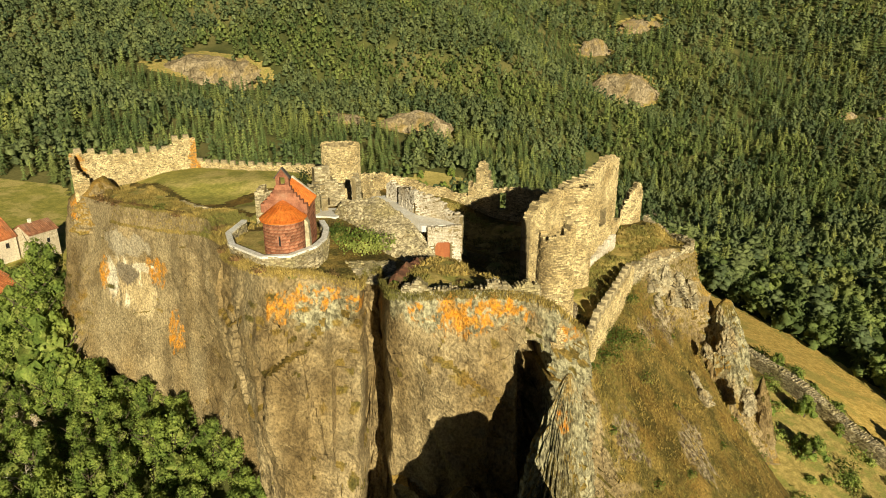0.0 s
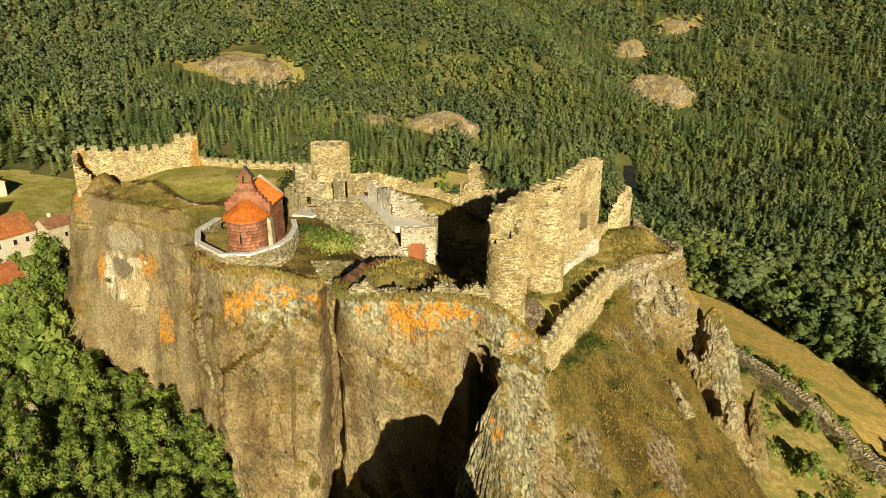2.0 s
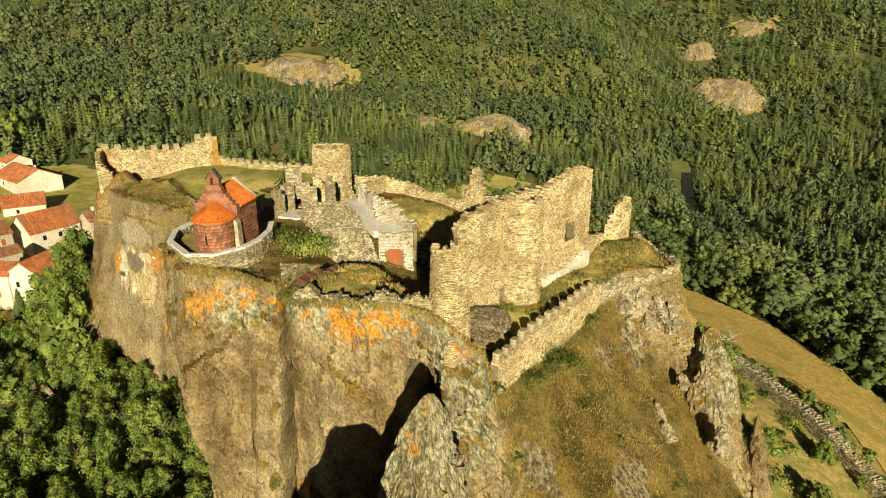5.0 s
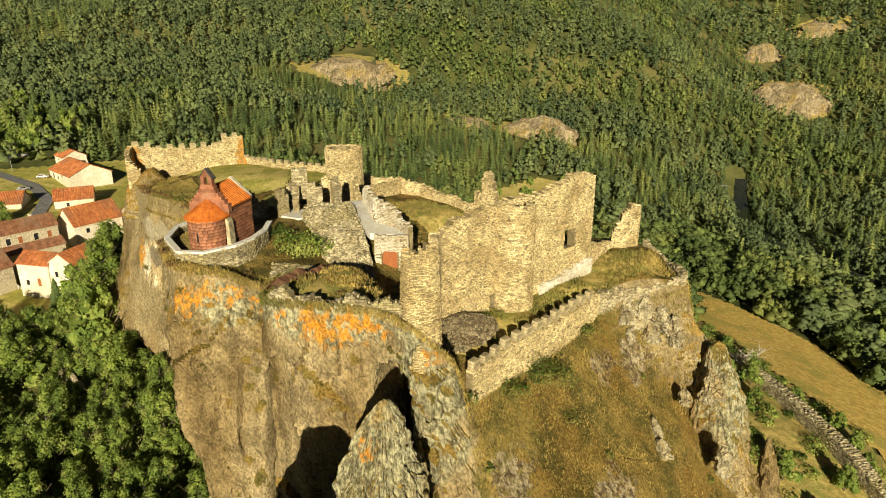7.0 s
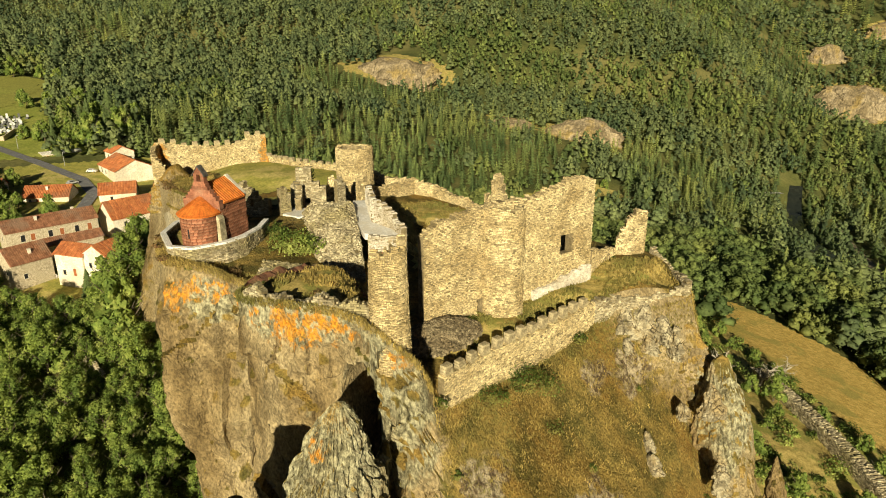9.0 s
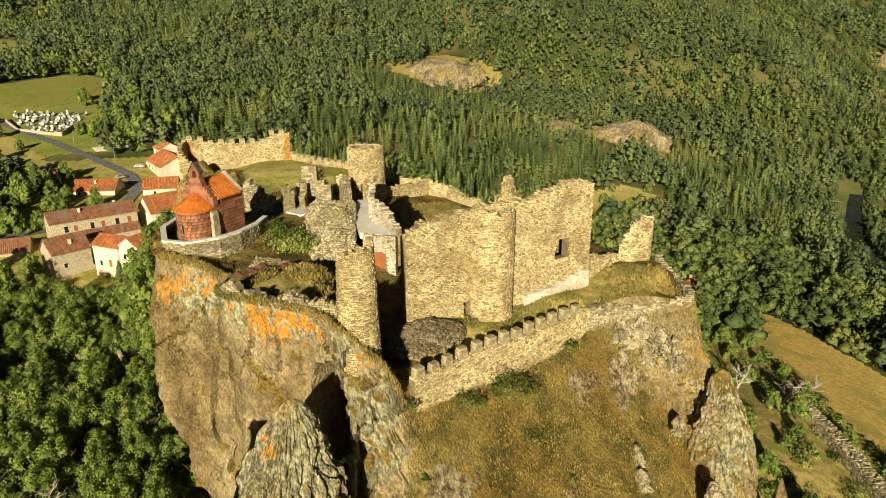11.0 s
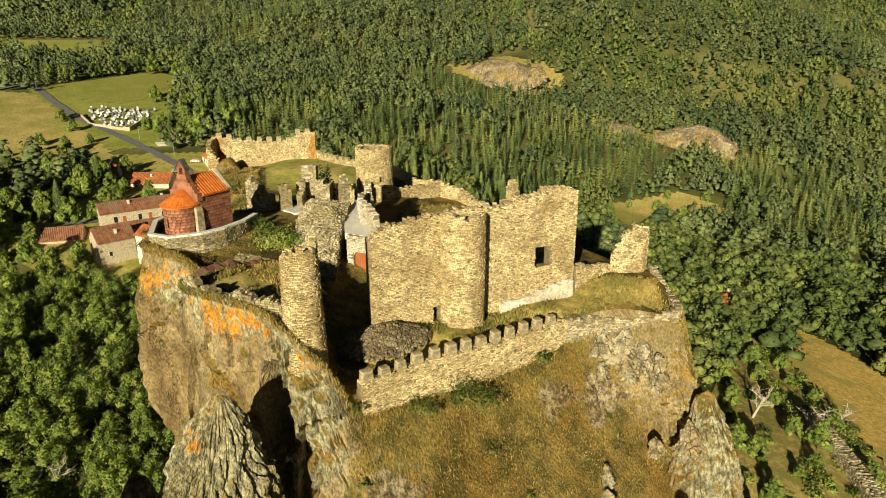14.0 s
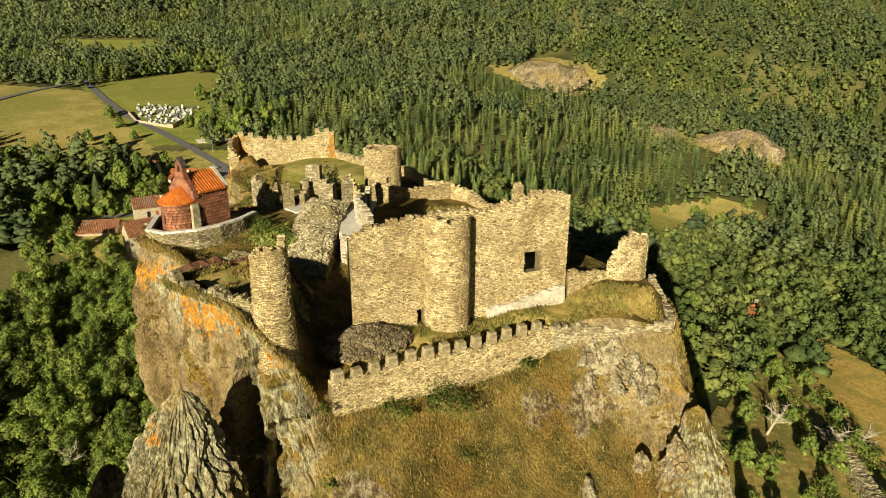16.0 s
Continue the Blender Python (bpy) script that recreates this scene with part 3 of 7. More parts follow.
def organ(u, z, s, o=0.0):
    """A step-wise value: upright prisms s wide, broken off at uneven heights."""
    i = math.floor(u / s + 0.35 * n3((u, o, z * 0.12), 1.7, o))
    return noise.cell(Vector((i + 0.5, o + 0.5, math.floor(z / 4.5 + 9 * noise.cell(Vector((i + 0.5, o + 3.5, 0.5)))) + 0.5))) - 0.5


ROCK_POINTS = []


def castle_rock():
    S = np.array(STATIONS, float)
    n = len(S)
    cols = []
    for i in range(n):
        ln = np.linalg.norm(S[(i + 1) % n, :2] - S[i, :2])
        step = 0.34 if 5 <= i <= 16 else (0.6 if i < 22 else 2.5)
        k = max(3, int(ln / step))
        for j in range(k):
            t = j / k
            cr = catmull(S[i - 1], S[i], S[(i + 1) % n], S[(i + 2) % n], t)
            li = S[i] * (1 - t) + S[(i + 1) % n] * t
            ca, cb = [float(smooth01(1.45 - np.linalg.norm(S[q, :2] - S[q, 3:5]) / 12)) for q in (i, (i + 1) % n)]
            cols.append((0.5 * cr + 0.5 * li, ca + (cb - ca) * t, 1.3 if 5 <= i <= 9 else 0.6))
    C = Vector((-12, 97, 0))
    ins = [0.9, 0.75, 0.6, 0.45, 0.33, 0.24, 0.17, 0.12, 0.08, 0.055, 0.035, 0.018, 0.0]
    rows = 120
    verts = []
    m = len(cols)
    for c, cliff, shoulder in cols:
        rim, foot = Vector(c[:3]), Vector(c[3:])
        out = Vector((foot.x - rim.x, foot.y - rim.y, 0))
        out = out.normalized() if out.length > 2.5 and cliff < 0.6 else Vector((rim.x - C.x, rim.y - C.y, 0)).normalized()
        for w in ins:
            x, y = rim.x + (C.x - rim.x) * w, rim.y + (C.y - rim.y) * w
            z = rim.z + (top_z(x, y) - rim.z) * float(smooth01(w / 0.035))
            verts.append((x, y, z + 0.15 * n3((x, y, 0), 3.0) + 0.08 * n3((x, y, 0), 1.1, 2)))
        col_lobe = 0.0
        for r in range(1, rows + 1):
            v = (r / rows) ** 1.25
            h = v ** (1.0 + 0.7 * cliff)
            p = Vector((rim.x + (foot.x - rim.x) * h, rim.y + (foot.y - rim.y) * h, rim.z + (foot.z - rim.z) * v))
            ease = min(1.0, v * 12)
            rock = cliff > 0.3
            amp = cliff if rock else 0.0
            if rock:
                p += out * shoulder * min(1.0, v * 9) ** 0.6 * cliff
                q = (p.x, p.y, p.z * 0.6)
                d = 1.7 * n3(q, 10.0) + 1.0 * n3(q, 4.5, 3) + 0.7 * blocky((p.x, p.y, p.z * 0.4), 4.2, 1) + 0.22 * blocky((p.x, p.y, p.z * 0.6), 1.8, 6) + 0.46 * n3(p, 1.3, 11) + 0.17 * n3(p, 0.5, 15) + 0.5 * (0.35 - abs(n3((p.x + 0.35 * p.z, p.y, p.z * 0.45), 2.4, 31)))
                # gully west of the chapel buttress, swelling of the buttress itself
                d -= 2.6 * math.exp(-((p.x + 34 - 0.12 * (50 - p.z)) / 3.4) ** 2) * min(1.0, v * 5)
                d += 1.3 * math.exp(-((p.x + 18) / 4.5) ** 2 - ((p.z - 42) / 9) ** 2)
                if p.x > 8.6 and p.y < 66:
                    d += float(smooth01((p.x - 8.6) / 2.2)) * (1.5 * abs(n3((p.x, p.y, p.z * 0.14), 1.1, 7)) + 0.5 * blocky((p.x, p.y, p.z * 0.7), 1.3, 17) + 0.5 * abs(n3((p.x, p.y, p.z * 0.25), 0.45, 27)) - 0.4 + 1.3 * organ(0.8 * p.x - 0.6 * p.y + 0.12 * p.z, p.z, 0.75, 2.0) + 0.6 * organ(0.8 * p.x - 0.6 * p.y, p.z * 1.4, 0.42, 5.0))
                p += out * d * ease * cliff
                if -13 < p.x < -1:
                    p.x += (1.0 * n3((3, 7, p.z), 6.0, 71) + 0.55 * n3((1, 2, p.z), 2.0, 73)) * ease
                p.z += 0.25 * n3(p, 1.3, 21) * ease
                # shallow cave in the face below the gate
                cv = 1 - ((p.x + 57) / 6.0) ** 2 - ((p.z - 36.5 + 0.25 * (p.x + 57)) / 5.2) ** 2 + 0.35 * n3(p, 3.0, 51)
                if cv > 0 and p.y < 118:
                    p -= out * 3.6 * cv ** 0.45
            if not rock or cliff < 0.75:
                k = 1 - max(0.0, (cliff - 0.3) / 0.45) if rock else 1.0
                p.z += k * (0.7 * n3(p, 7.0) + 0.35 * n3(p, 2.2, 4) + 0.2 * n3(p, 0.9, 8)) * ease
            # deep cleft below the slim tower
            if 6.8 < p.x < 11.2 and p.y < 63:
                side = 1 - abs(p.x - 9.1 - 0.04 * (48 - p.z)) / 1.7
                if side > 0:
                    p.y += 5.0 * float(smooth01((48.4 - p.z + 1.2 * (side - 0.6) + 1.6 * n3((p.x, 0, p.z * 0.3), 0.8, 41)) / 0.6)) * float(smooth01(side * 2.6 + 0.9 * n3((0, 0, p.z), 1.4, 43)))
            verts.append(tuple(p))
    k = len(ins) + rows
    q = [(a * k + b, a * k + b + 1, ((a + 1) % m) * k + b + 1, ((a + 1) % m) * k + b) for a in range(m) for b in range(k - 1)]
    mid = len(verts)
    verts.append((C.x, C.y, top_z(C.x, C.y)))
    for a in range(0, m - 2, 2):
        q.append((mid, a * k, (a + 1) * k, (a + 2) * k))
    q.append((mid, (m - 2 + m % 2) * k, (m - 1) * k, 0) if m % 2 == 0 else (mid, (m - 1) * k, 0, 0)) if m % 2 == 0 else None
    ROCK_POINTS.append((np.array(verts[:-1]).reshape(m, k, 3), np.array([c[1] for c in cols])))
    me = quads_mesh("castle_rock", verts, q)
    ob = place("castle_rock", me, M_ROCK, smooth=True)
    me.set_sharp_from_angle(angle=radians(38))
    return tagged(ob, "tall brown basalt rock with sheer cliffs and dry grass slopes", "rock", kind="structure")


castle_rock()


def crag(name, at, axes, label, seed=0.0, rough=0.25, columns=0.0, lean=(0, 0), n=48, taper=0.75, mat=None, turn=0.0, category="rock", kind="", blunt=2.2):
    """A craggy rock: a noisy dome on the ground, narrower towards its top."""
    g, vs = Geo(), []
    rows = n // 2
    ca, sa = math.cos(radians(turn)), math.sin(radians(turn))
    for r in range(rows + 1):
        v = r / rows
        for i in range(n):
            a = 2 * math.pi * i / n
            rad = (1 - v ** blunt) ** 0.55 * (1 - (1 - taper) * v)
            x, y, z = math.cos(a) * rad, math.sin(a) * rad, v
            p = (x * axes[0], y * axes[1], z * axes[2])
            f = 1 + rough * (1.4 * n3(p, 0.55 * max(axes[:2]), seed) + 0.7 * n3(p, 0.2 * max(axes[:2]), seed + 3) + 0.35 * n3(p, 0.07 * max(axes[:2]), seed + 5))
            if columns:
                f += columns * (1.2 * abs(n3((p[0], p[1], p[2] * 0.07), 1.5, seed)) + 1.1 * abs(n3((p[0], p[1], p[2] * 0.10), 0.62, seed + 2)) + 0.55 * organ(a * 0.6 * (axes[0] + axes[1]) + 0.5 * p[2], p[2], 0.95, seed) + 0.3 * organ(a * 0.6 * (axes[0] + axes[1]), p[2] * 1.5, 0.5, seed + 4) - 0.35)
            x, y = p[0] * f, p[1] * f
            x, y = x * ca - y * sa, x * sa + y * ca
            z = p[2] * (1 + 0.5 * rough * n3((x, y, 0), 0.3 * max(axes[:2]), seed + 9)) + 0.3 * rough * n3(p, 1.2, seed)
            vs.append((at[0] + x + lean[0] * v, at[1] + y + lean[1] * v, at[2] + z))
    q = [(r * n + i, r * n + (i + 1) % n, (r + 1) * n + (i + 1) % n, (r + 1) * n + i) for r in range(rows) for i in range(n)]
    me = quads_mesh(name, vs, q)
    ob = place(name, me, mat or M_ROCK, smooth=True)
    me.set_sharp_from_angle(angle=radians(22))
    return tagged(ob, label, category, kind=kind)


crag("rock_spire", (7.0, 43.6, 8), (15.5, 6.6, 43.8), "jagged grey basalt spire standing before the cliff", 3.1, 0.16, 0.16, (4.4, 8.3), 260, 0.19, turn=64, blunt=8)
crag("rock_shoulder", (-2.5, 47.0, 4), (9.0, 6.5, 36.0), "grey columnar basalt shoulder at the foot of the spire", 7.7, 0.14, 0.14, (4.5, 2.0), 170, 0.45, turn=-25, blunt=6)
crag("rock_spire", (8.3, 35.0, 6), (7.7, 6.0, 43.2), "broken basalt pinnacle in front of the spire", 6.3, 0.12, 0.10, (0.0, 0.3), 90, 0.55, turn=0, blunt=9)
crag("rock_rib", (-8.6, 73.2, -2), (4.2, 4.6, 44), "brown rock rib wedged in the cleft beside the chapel", 14.4, 0.16, 0.10, (0.8, 0.6), 90, 0.35, blunt=5)
crag("rock_knoll", (-64.0, 120.6, 43), (6.5, 4.2, 9.6), "grassy rock knoll beside the gate tower", 5.2, 0.3, 0.06, (-1.5, 1.0), 80, 0.55, turn=35)
crag("rock_bluff", (48.0, 95.5, 12), (6.0, 6.5, 26.0), "pale lichen-covered rock bluff on the slope", 8.8, 0.16, 0.08, (-2.6, 0.5), 130, 0.50, blunt=5)
crag("rock_bluff", (42.5, 97.8, 27), (5.5, 4.0, 14.5), "brown rock bluff below the outer wall", 9.9, 0.24, 0.10, (-2, 1), 110, 0.5, blunt=4)
for k_, (x_, y_, z_, a_, b_, h_) in enumerate(((32.6, 94.2, 41.0, 1.7, 1.4, 3.6), (35.2, 95.2, 40.2, 2.1, 1.5, 4.4), (37.6, 96.0, 39.2, 1.8, 1.6, 4.0), (39.6, 95.8, 37.6, 1.9, 1.5, 4.2), (36.2, 93.6, 38.6, 1.3, 1.1, 2.4), (33.4, 92.4, 38.6, 1.1, 0.9, 2.0), (44.8, 92.0, 31.4, 1.9, 1.4, 4.6), (41.2, 90.6, 31.2, 1.2, 0.9, 2.2), (37.2, 84.6, 29.6, 1.2, 0.8, 2.2), (38.2, 82.6, 27.6, 1.4, 0.9, 2.4), (46.6, 86.0, 24.0, 1.4, 1.3, 4.4))):
    crag("boulder", (x_, y_, z_), (a_, b_, h_), "pale angular boulder jutting from the dry slope", 20.0 + k_, 0.3, 0.22, (-0.4, 0.2), 44, 0.55, turn=37 * k_, mat=M_PALEROCK, blunt=4, category="boulder")
crag("rock_rib", (56, 97, 8), (2.6, 3.0, 15), "narrow grey rock rib on the lower slope", 12.4, 0.2, 0.1, (-1.5, 0.5), 60, 0.4, blunt=4)
for (x, y, a, b, h, tn, sd) in ((-168, 463, 37, 14, 24, -6, 1.0), (-20, 432, 26, 11, 23, 8, 2.0), (-68, 434, 15, 7, 9, 4, 9.0), (179, 655, 36, 20, 50, 0, 3.0), (174, 778, 22, 12, 32, 0, 4.0), (262, 905, 34, 13, 30, 0, 5.0), (345, 560, 9, 5, 10, 0, 6.0), (365, 540, 8, 5, 9, 0, 7.0), (-150, 492, 9, 5, 8, 0, 8.0)):
    drape("clearing", [(x + 1.25 * a * math.cos(q) * (1 + 0.3 * n3((q * 3, sd, 0), 1.0)), y + b * 1.3 + 2.1 * b * math.sin(q) * (1 + 0.3 * n3((q * 3, sd, 5), 1.0))) for q in [2 * math.pi * j / 20 for j in range(20)]], M_BAILEY, "golden dry grass round the bare outcrop", 0.35, step=2.5)
    crag("rock_outcrop", (x, y, gz(x, y) - 0.4 * h), (a, b, h * 0.92), "bare tan rock outcrop among the hillside trees", sd, 0.24, 0.05, (0, b * 0.9), 90, 0.85, turn=tn, blunt=5, mat=M_OUTCROP)


# ---- masonry ----
def wall(name, path, thick, base, top, mat=None, core=None, parent=None, label="", openings=(), stone=(0.34, 0.2), rag=0.25, seed=1, sides=(1, -1), closed=False, batter=0.0, step=0.5, relief_by=0.09):
    """A stone wall along a path: a core of upright columns with a broken top and openings through it, faced with uneven stones.
    path: plan points; base, top: heights along it; openings: (from, to, low, high) in metres along the path and in height."""
    mat, core = mat or M_WALL, core or M_MORTAR
    r = random.Random(seed)
    P = [Vector((p[0], p[1], 0)) for p in path]
    if closed:
        P.append(P[0].copy())
    acc = [0.0]
    for a, b in zip(P, P[1:]):
        acc.append(acc[-1] + (b - a).length)
    total = acc[-1]

    def along(vals, u):
        if isinstance(vals, (int, float)):
            return float(vals)
        t = u / total * (len(vals) - 1)
        i = min(int(t), len(vals) - 2)
        return vals[i] + (vals[i + 1] - vals[i]) * (t - i)

    def at(u):
        u = min(max(u, 0.0), total)
        i = 0
        while i < len(acc) - 2 and acc[i + 1] < u:
            i += 1
        t = (u - acc[i]) / max(acc[i + 1] - acc[i], 1e-6)
        d = (P[i + 1] - P[i]).normalized()
        prev = (P[i] - P[i - 1]).normalized() if i > 0 else ((P[0] - P[-2]).normalized() if closed else d)
        nxt = (P[i + 2] - P[i + 1]).normalized() if i + 2 < len(P) else ((P[1] - P[0]).normalized() if closed else d)
        dd = ((prev + d) * (1 - t) + (d + nxt) * t).normalized()
        return P[i] + (P[i + 1] - P[i]) * t, Vector((dd.y, -dd.x, 0))

    nc = max(2, int(total / step))
    us = [total * i / nc for i in range(nc + 1)]
    tops = [along(top, (us[i] + us[i + 1]) / 2) + rag * (r.random() - 0.5) * 2 + rag * 1.5 * n3((us[i], seed, 0), 3.0) for i in range(nc)]

    def top_at(u):
        return tops[min(int(u / total * nc), nc - 1)]

    def hole(u, z):
        return any(a < u < b and lo < z < hi for a, b, lo, hi in openings)

    g = Geo()
    for i in range(nc):
        u0, u1 = us[i], us[i + 1]
        um = (u0 + u1) / 2
        spans = [(along(base, um), tops[i])]
        for a, b, lo, hi in openings:
            if a < um < b:
                new_spans = []
                for s0, s1 in spans:
                    if lo > s0:
                        new_spans.append((s0, min(lo, s1)))
                    if hi < s1:
                        new_spans.append((max(hi, s0), s1))
                    if hi <= s0 or lo >= s1:
                        new_spans.append((s0, s1))
                spans = [s for s in set(new_spans) if s[1] - s[0] > 0.02]
        (p0, n0), (p1, n1) = at(u0), at(u1)
        for s0, s1 in spans:
            ob_, ot_ = thick / 2 + batter * (tops[i] - s0), thick / 2 + batter * (tops[i] - s1)
            q = []
            foot = s0 == along(base, um)
            for z, o in ((s0, ob_), (s1, ot_)):
                low = foot and z == s0
                za, zb = (along(base, u0), along(base, u1)) if low else (z, z)
                if low and batter:
                    o = thick / 2 + batter * 10
                for p_, n_, w_, h_ in ((p0, n0, o, za), (p1, n1, o, zb), (p1, n1, -thick / 2, zb), (p0, n0, -thick / 2, za)):
                    c_ = p_ + n_ * w_
                    q.append(Vector((round(c_.x, 4), round(c_.y, 4), h_)))
            g.hexa(q)
    weld, keep_v = {}, []
    for p_ in g.v:
        key = (round(p_[0], 3), round(p_[1], 3), round(p_[2], 3))
        if key not in weld:
            weld[key] = len(keep_v)
            keep_v.append(p_)
    g.f = [tuple(weld[(round(g.v[i][0], 3), round(g.v[i][1], 3), round(g.v[i][2], 3))] for i in f) for f in g.f]
    g.v = keep_v
    owner = parent or thing(name, (*P[0].xy, along(base, 0)), label, "wall")
    inv = owner.matrix_basis.inverted() if not parent else Matrix.Translation(owner.location).inverted()
    c_ob = place("core", g, core, owner, m=inv)
    vs, fs = [], []
    for side in sides:
        z = min(along(base, 0), along(base, total), along(base, total / 2)) - 0.1
        zmax = max(tops) + 0.15
        while z < zmax:
            h = stone[1] * r.uniform(0.85, 1.25)
            u = -r.random() * stone[0]
            while u < total:
                w = stone[0] * r.uniform(0.5, 1.5)
                ua, ub = max(u + 0.016, 0), min(u + w - 0.016, total)
                u += w
                um, zm = (ua + ub) / 2, z + h / 2
                if r.random() < 0.085 or ub - ua < 0.08 or zm > top_at(um) + 0.08 or zm < along(base, um) - 0.05 or hole(um, zm) or hole(ua + 0.05, zm) or hole(ub - 0.05, zm):
                    continue
                bt = batter * max(0, top_at(um) - zm) if side > 0 else 0
                o1 = thick / 2 + bt + 0.035 + relief_by * r.random() ** 1.5
                o0 = thick / 2 + bt - 0.12
                (pa, na), (pb, nb) = at(ua), at(ub)
                j = [r.uniform(-0.02, 0.02) for _ in range(6)]
                z0, z1 = z + 0.016 + r.uniform(-0.02, 0.03), z + h - 0.016 + r.uniform(-0.03, 0.02)
                e = 0.008
                k = len(vs)
                for (p, n, ee), jj in (((pa, na, e), j[0]), ((pb, nb, -e), j[1])):
                    a = p + n * side * o0
                    vs.extend([(a.x, a.y, z0), (a.x, a.y, z1)])
                dirv = (pb - pa).normalized()
                for p, n, ee, ja, jb in ((pa, na, e, j[2], j[3]), (pb, nb, -e, j[4], j[5])):
                    a = p + n * side * o1 + dirv * ee
                    vs.extend([(a.x + n.x * ja * side, a.y + n.y * ja * side, z0 + e), (a.x + n.x * jb * side, a.y + n.y * jb * side, z1 - e)])
                fs += [(k + 4, k + 6, k + 7, k + 5), (k, k + 4, k + 5, k + 1), (k + 2, k + 3, k + 7, k + 6), (k + 1, k + 5, k + 7, k + 3), (k, k + 2, k + 6, k + 4)]
            z += h
    rows_across = max(1, int(thick / 0.42))
    for i in range(nc):
        if rag < 0.05:
            break
        (p0, n0), (p1, n1) = at(us[i]), at(us[i + 1])
        for q in range(rows_across):
            if r.random() < 0.15:
                continue
            w0, w1 = -thick / 2 + thick * q / rows_across + 0.02, -thick / 2 + thick * (q + 1) / rows_across - 0.02
            za, zb = tops[i] - 0.1, tops[i] + r.uniform(0.03, 0.24)
            k = len(vs)
            sh = r.uniform(0.0, 0.08)
            for z_, e in ((za, 0.0), (zb, sh)):
                for p_, n_, w_ in ((p0.lerp(p1, 0.04 + e), n0, w0), (p0.lerp(p1, 0.96 - e), n1, w0), (p0.lerp(p1, 0.96 - e), n1, w1), (p0.lerp(p1, 0.04 + e), n0, w1)):
                    c_ = p_ + n_ * w_
                    vs.append((c_.x, c_.y, z_ + r.uniform(-0.04, 0.04)))
            fs += [(k + 4, k + 5, k + 6, k + 7), (k, k + 1, k + 5, k + 4), (k + 1, k + 2, k + 6, k + 5), (k + 2, k + 3, k + 7, k + 6), (k + 3, k, k + 4, k + 7)]
    if vs:
        f_ob = place("stone_facing", quads_mesh("stone_facing", vs, fs), mat, owner, m=inv)
        tagged(f_ob, kind="stuff")
    return owner


def arc(cx, cy, r, a0, a1, n=24):
    return [(cx + r * math.cos(radians(a0 + (a1 - a0) * i / n)), cy + r * math.sin(radians(a0 + (a1 - a0) * i / n))) for i in range(n + 1)]


def ring(cx, cy, r, n=28):
    return [(cx + r * math.cos(2 * math.pi * i / n), cy + r * math.sin(2 * math.pi * i / n)) for i in range(n)]


def merlons(owner, path, z, size, gap, mat=M_MERLON, seed=2, skip=()):
    """Upright blocks along a path, each a part of the wall."""
    r = random.Random(seed)
    P = [Vector((p[0], p[1], 0)) for p in path]
    total = sum((b - a).length for a, b in zip(P, P[1:]))
    u, k = gap * 0.3, 0
    inv = Matrix.Translation(owner.location).inverted()
    while u + size[0] < total:
        if k not in skip:
            s, i = u + size[0] / 2, 0
            while i < len(P) - 2 and s > (P[i + 1] - P[i]).length:
                s -= (P[i + 1] - P[i]).length
                i += 1
            d = (P[i + 1] - P[i]).normalized()
            c = P[i] + d * s
            zz = z(u / total) if callable(z) else z
            m = inv @ Matrix.Translation((c.x, c.y, zz)) @ Matrix.Rotation(math.atan2(d.y, d.x), 4, "Z")
            g = Geo()
            hh = size[2] * r.uniform(0.8, 1.1)
            w, t = size[0] / 2 * r.uniform(0.9, 1.08), size[1] / 2
            lay = 4
            for q in range(lay):
                a, b = hh * q / lay - (0.1 if q == 0 else 0), hh * (q + 1) / lay - 0.02
                cut = [-w, w] if q % 2 else [-w, r.uniform(-0.2, 0.2) * w, w]
                for x0, x1 in zip(cut, cut[1:]):
                    e = r.uniform(-0.03, 0.08)
                    sh = 0.12 * w if q == lay - 1 else 0
                    g.box((x0 + 0.01 + (sh if x0 == -w else 0), -t - e, a), (x1 - 0.01 - (sh if x1 == w else 0), t + e, b))
            place("merlon", g, mat, owner, m=m)
        u += size[0] + gap * r.uniform(0.9, 1.1)
        k += 1


# curtain wall of the keep, with its half-round buttress tower
KW = [(10.0, 75.3), (26.3, 98.2)]
keep = wall("keep_wall", KW, 1.2, [47.5, 46.3, 46.0, 46.6, 47.6], [57.6, 59.3, 59.6, 59.7, 59.9, 60.2, 60.0, 60.6, 61.2, 61.3, 61.0], label="tall ruined keep wall of tan rubble stone with broken top", openings=((8.0, 8.9, 46.2, 48.4), (22.1, 24.3, 51.3, 54.1)), seed=4, rag=0.3, sides=(1,), step=0.3, stone=(0.29, 0.175))
wall("footing", [(20.6, 88.6), (23.4, 92.5), (26.9, 97.4)], 0.5, [45.2, 45.6, 46.4], [47.3, 48.0, 49.1], parent=keep, seed=44, sides=(1,), rag=0.15, mat=M_PALE, core=M_PALE)
wall("keep_buttress", arc(17.4, 84.3, 2.3, -132, 60), 0.9, 45.4, 59.8, parent=keep, seed=5, sides=(1,), rag=0.2, stone=(0.29, 0.175))
# slim half-round tower at the cliff edge
wall("slim_tower", arc(11.55, 62.7, 1.4, -190, 45, 18), 0.7, [52.0, 49.0, 48.0, 48.0, 48.4], [60.0, 59.7, 60.3, 61.0, 60.4, 61.5], label="slim half-round ruined tower of tan stone on the cliff edge", seed=6, sides=(1, -1), batter=0.03, rag=0.35, stone=(0.25, 0.155), step=0.3)
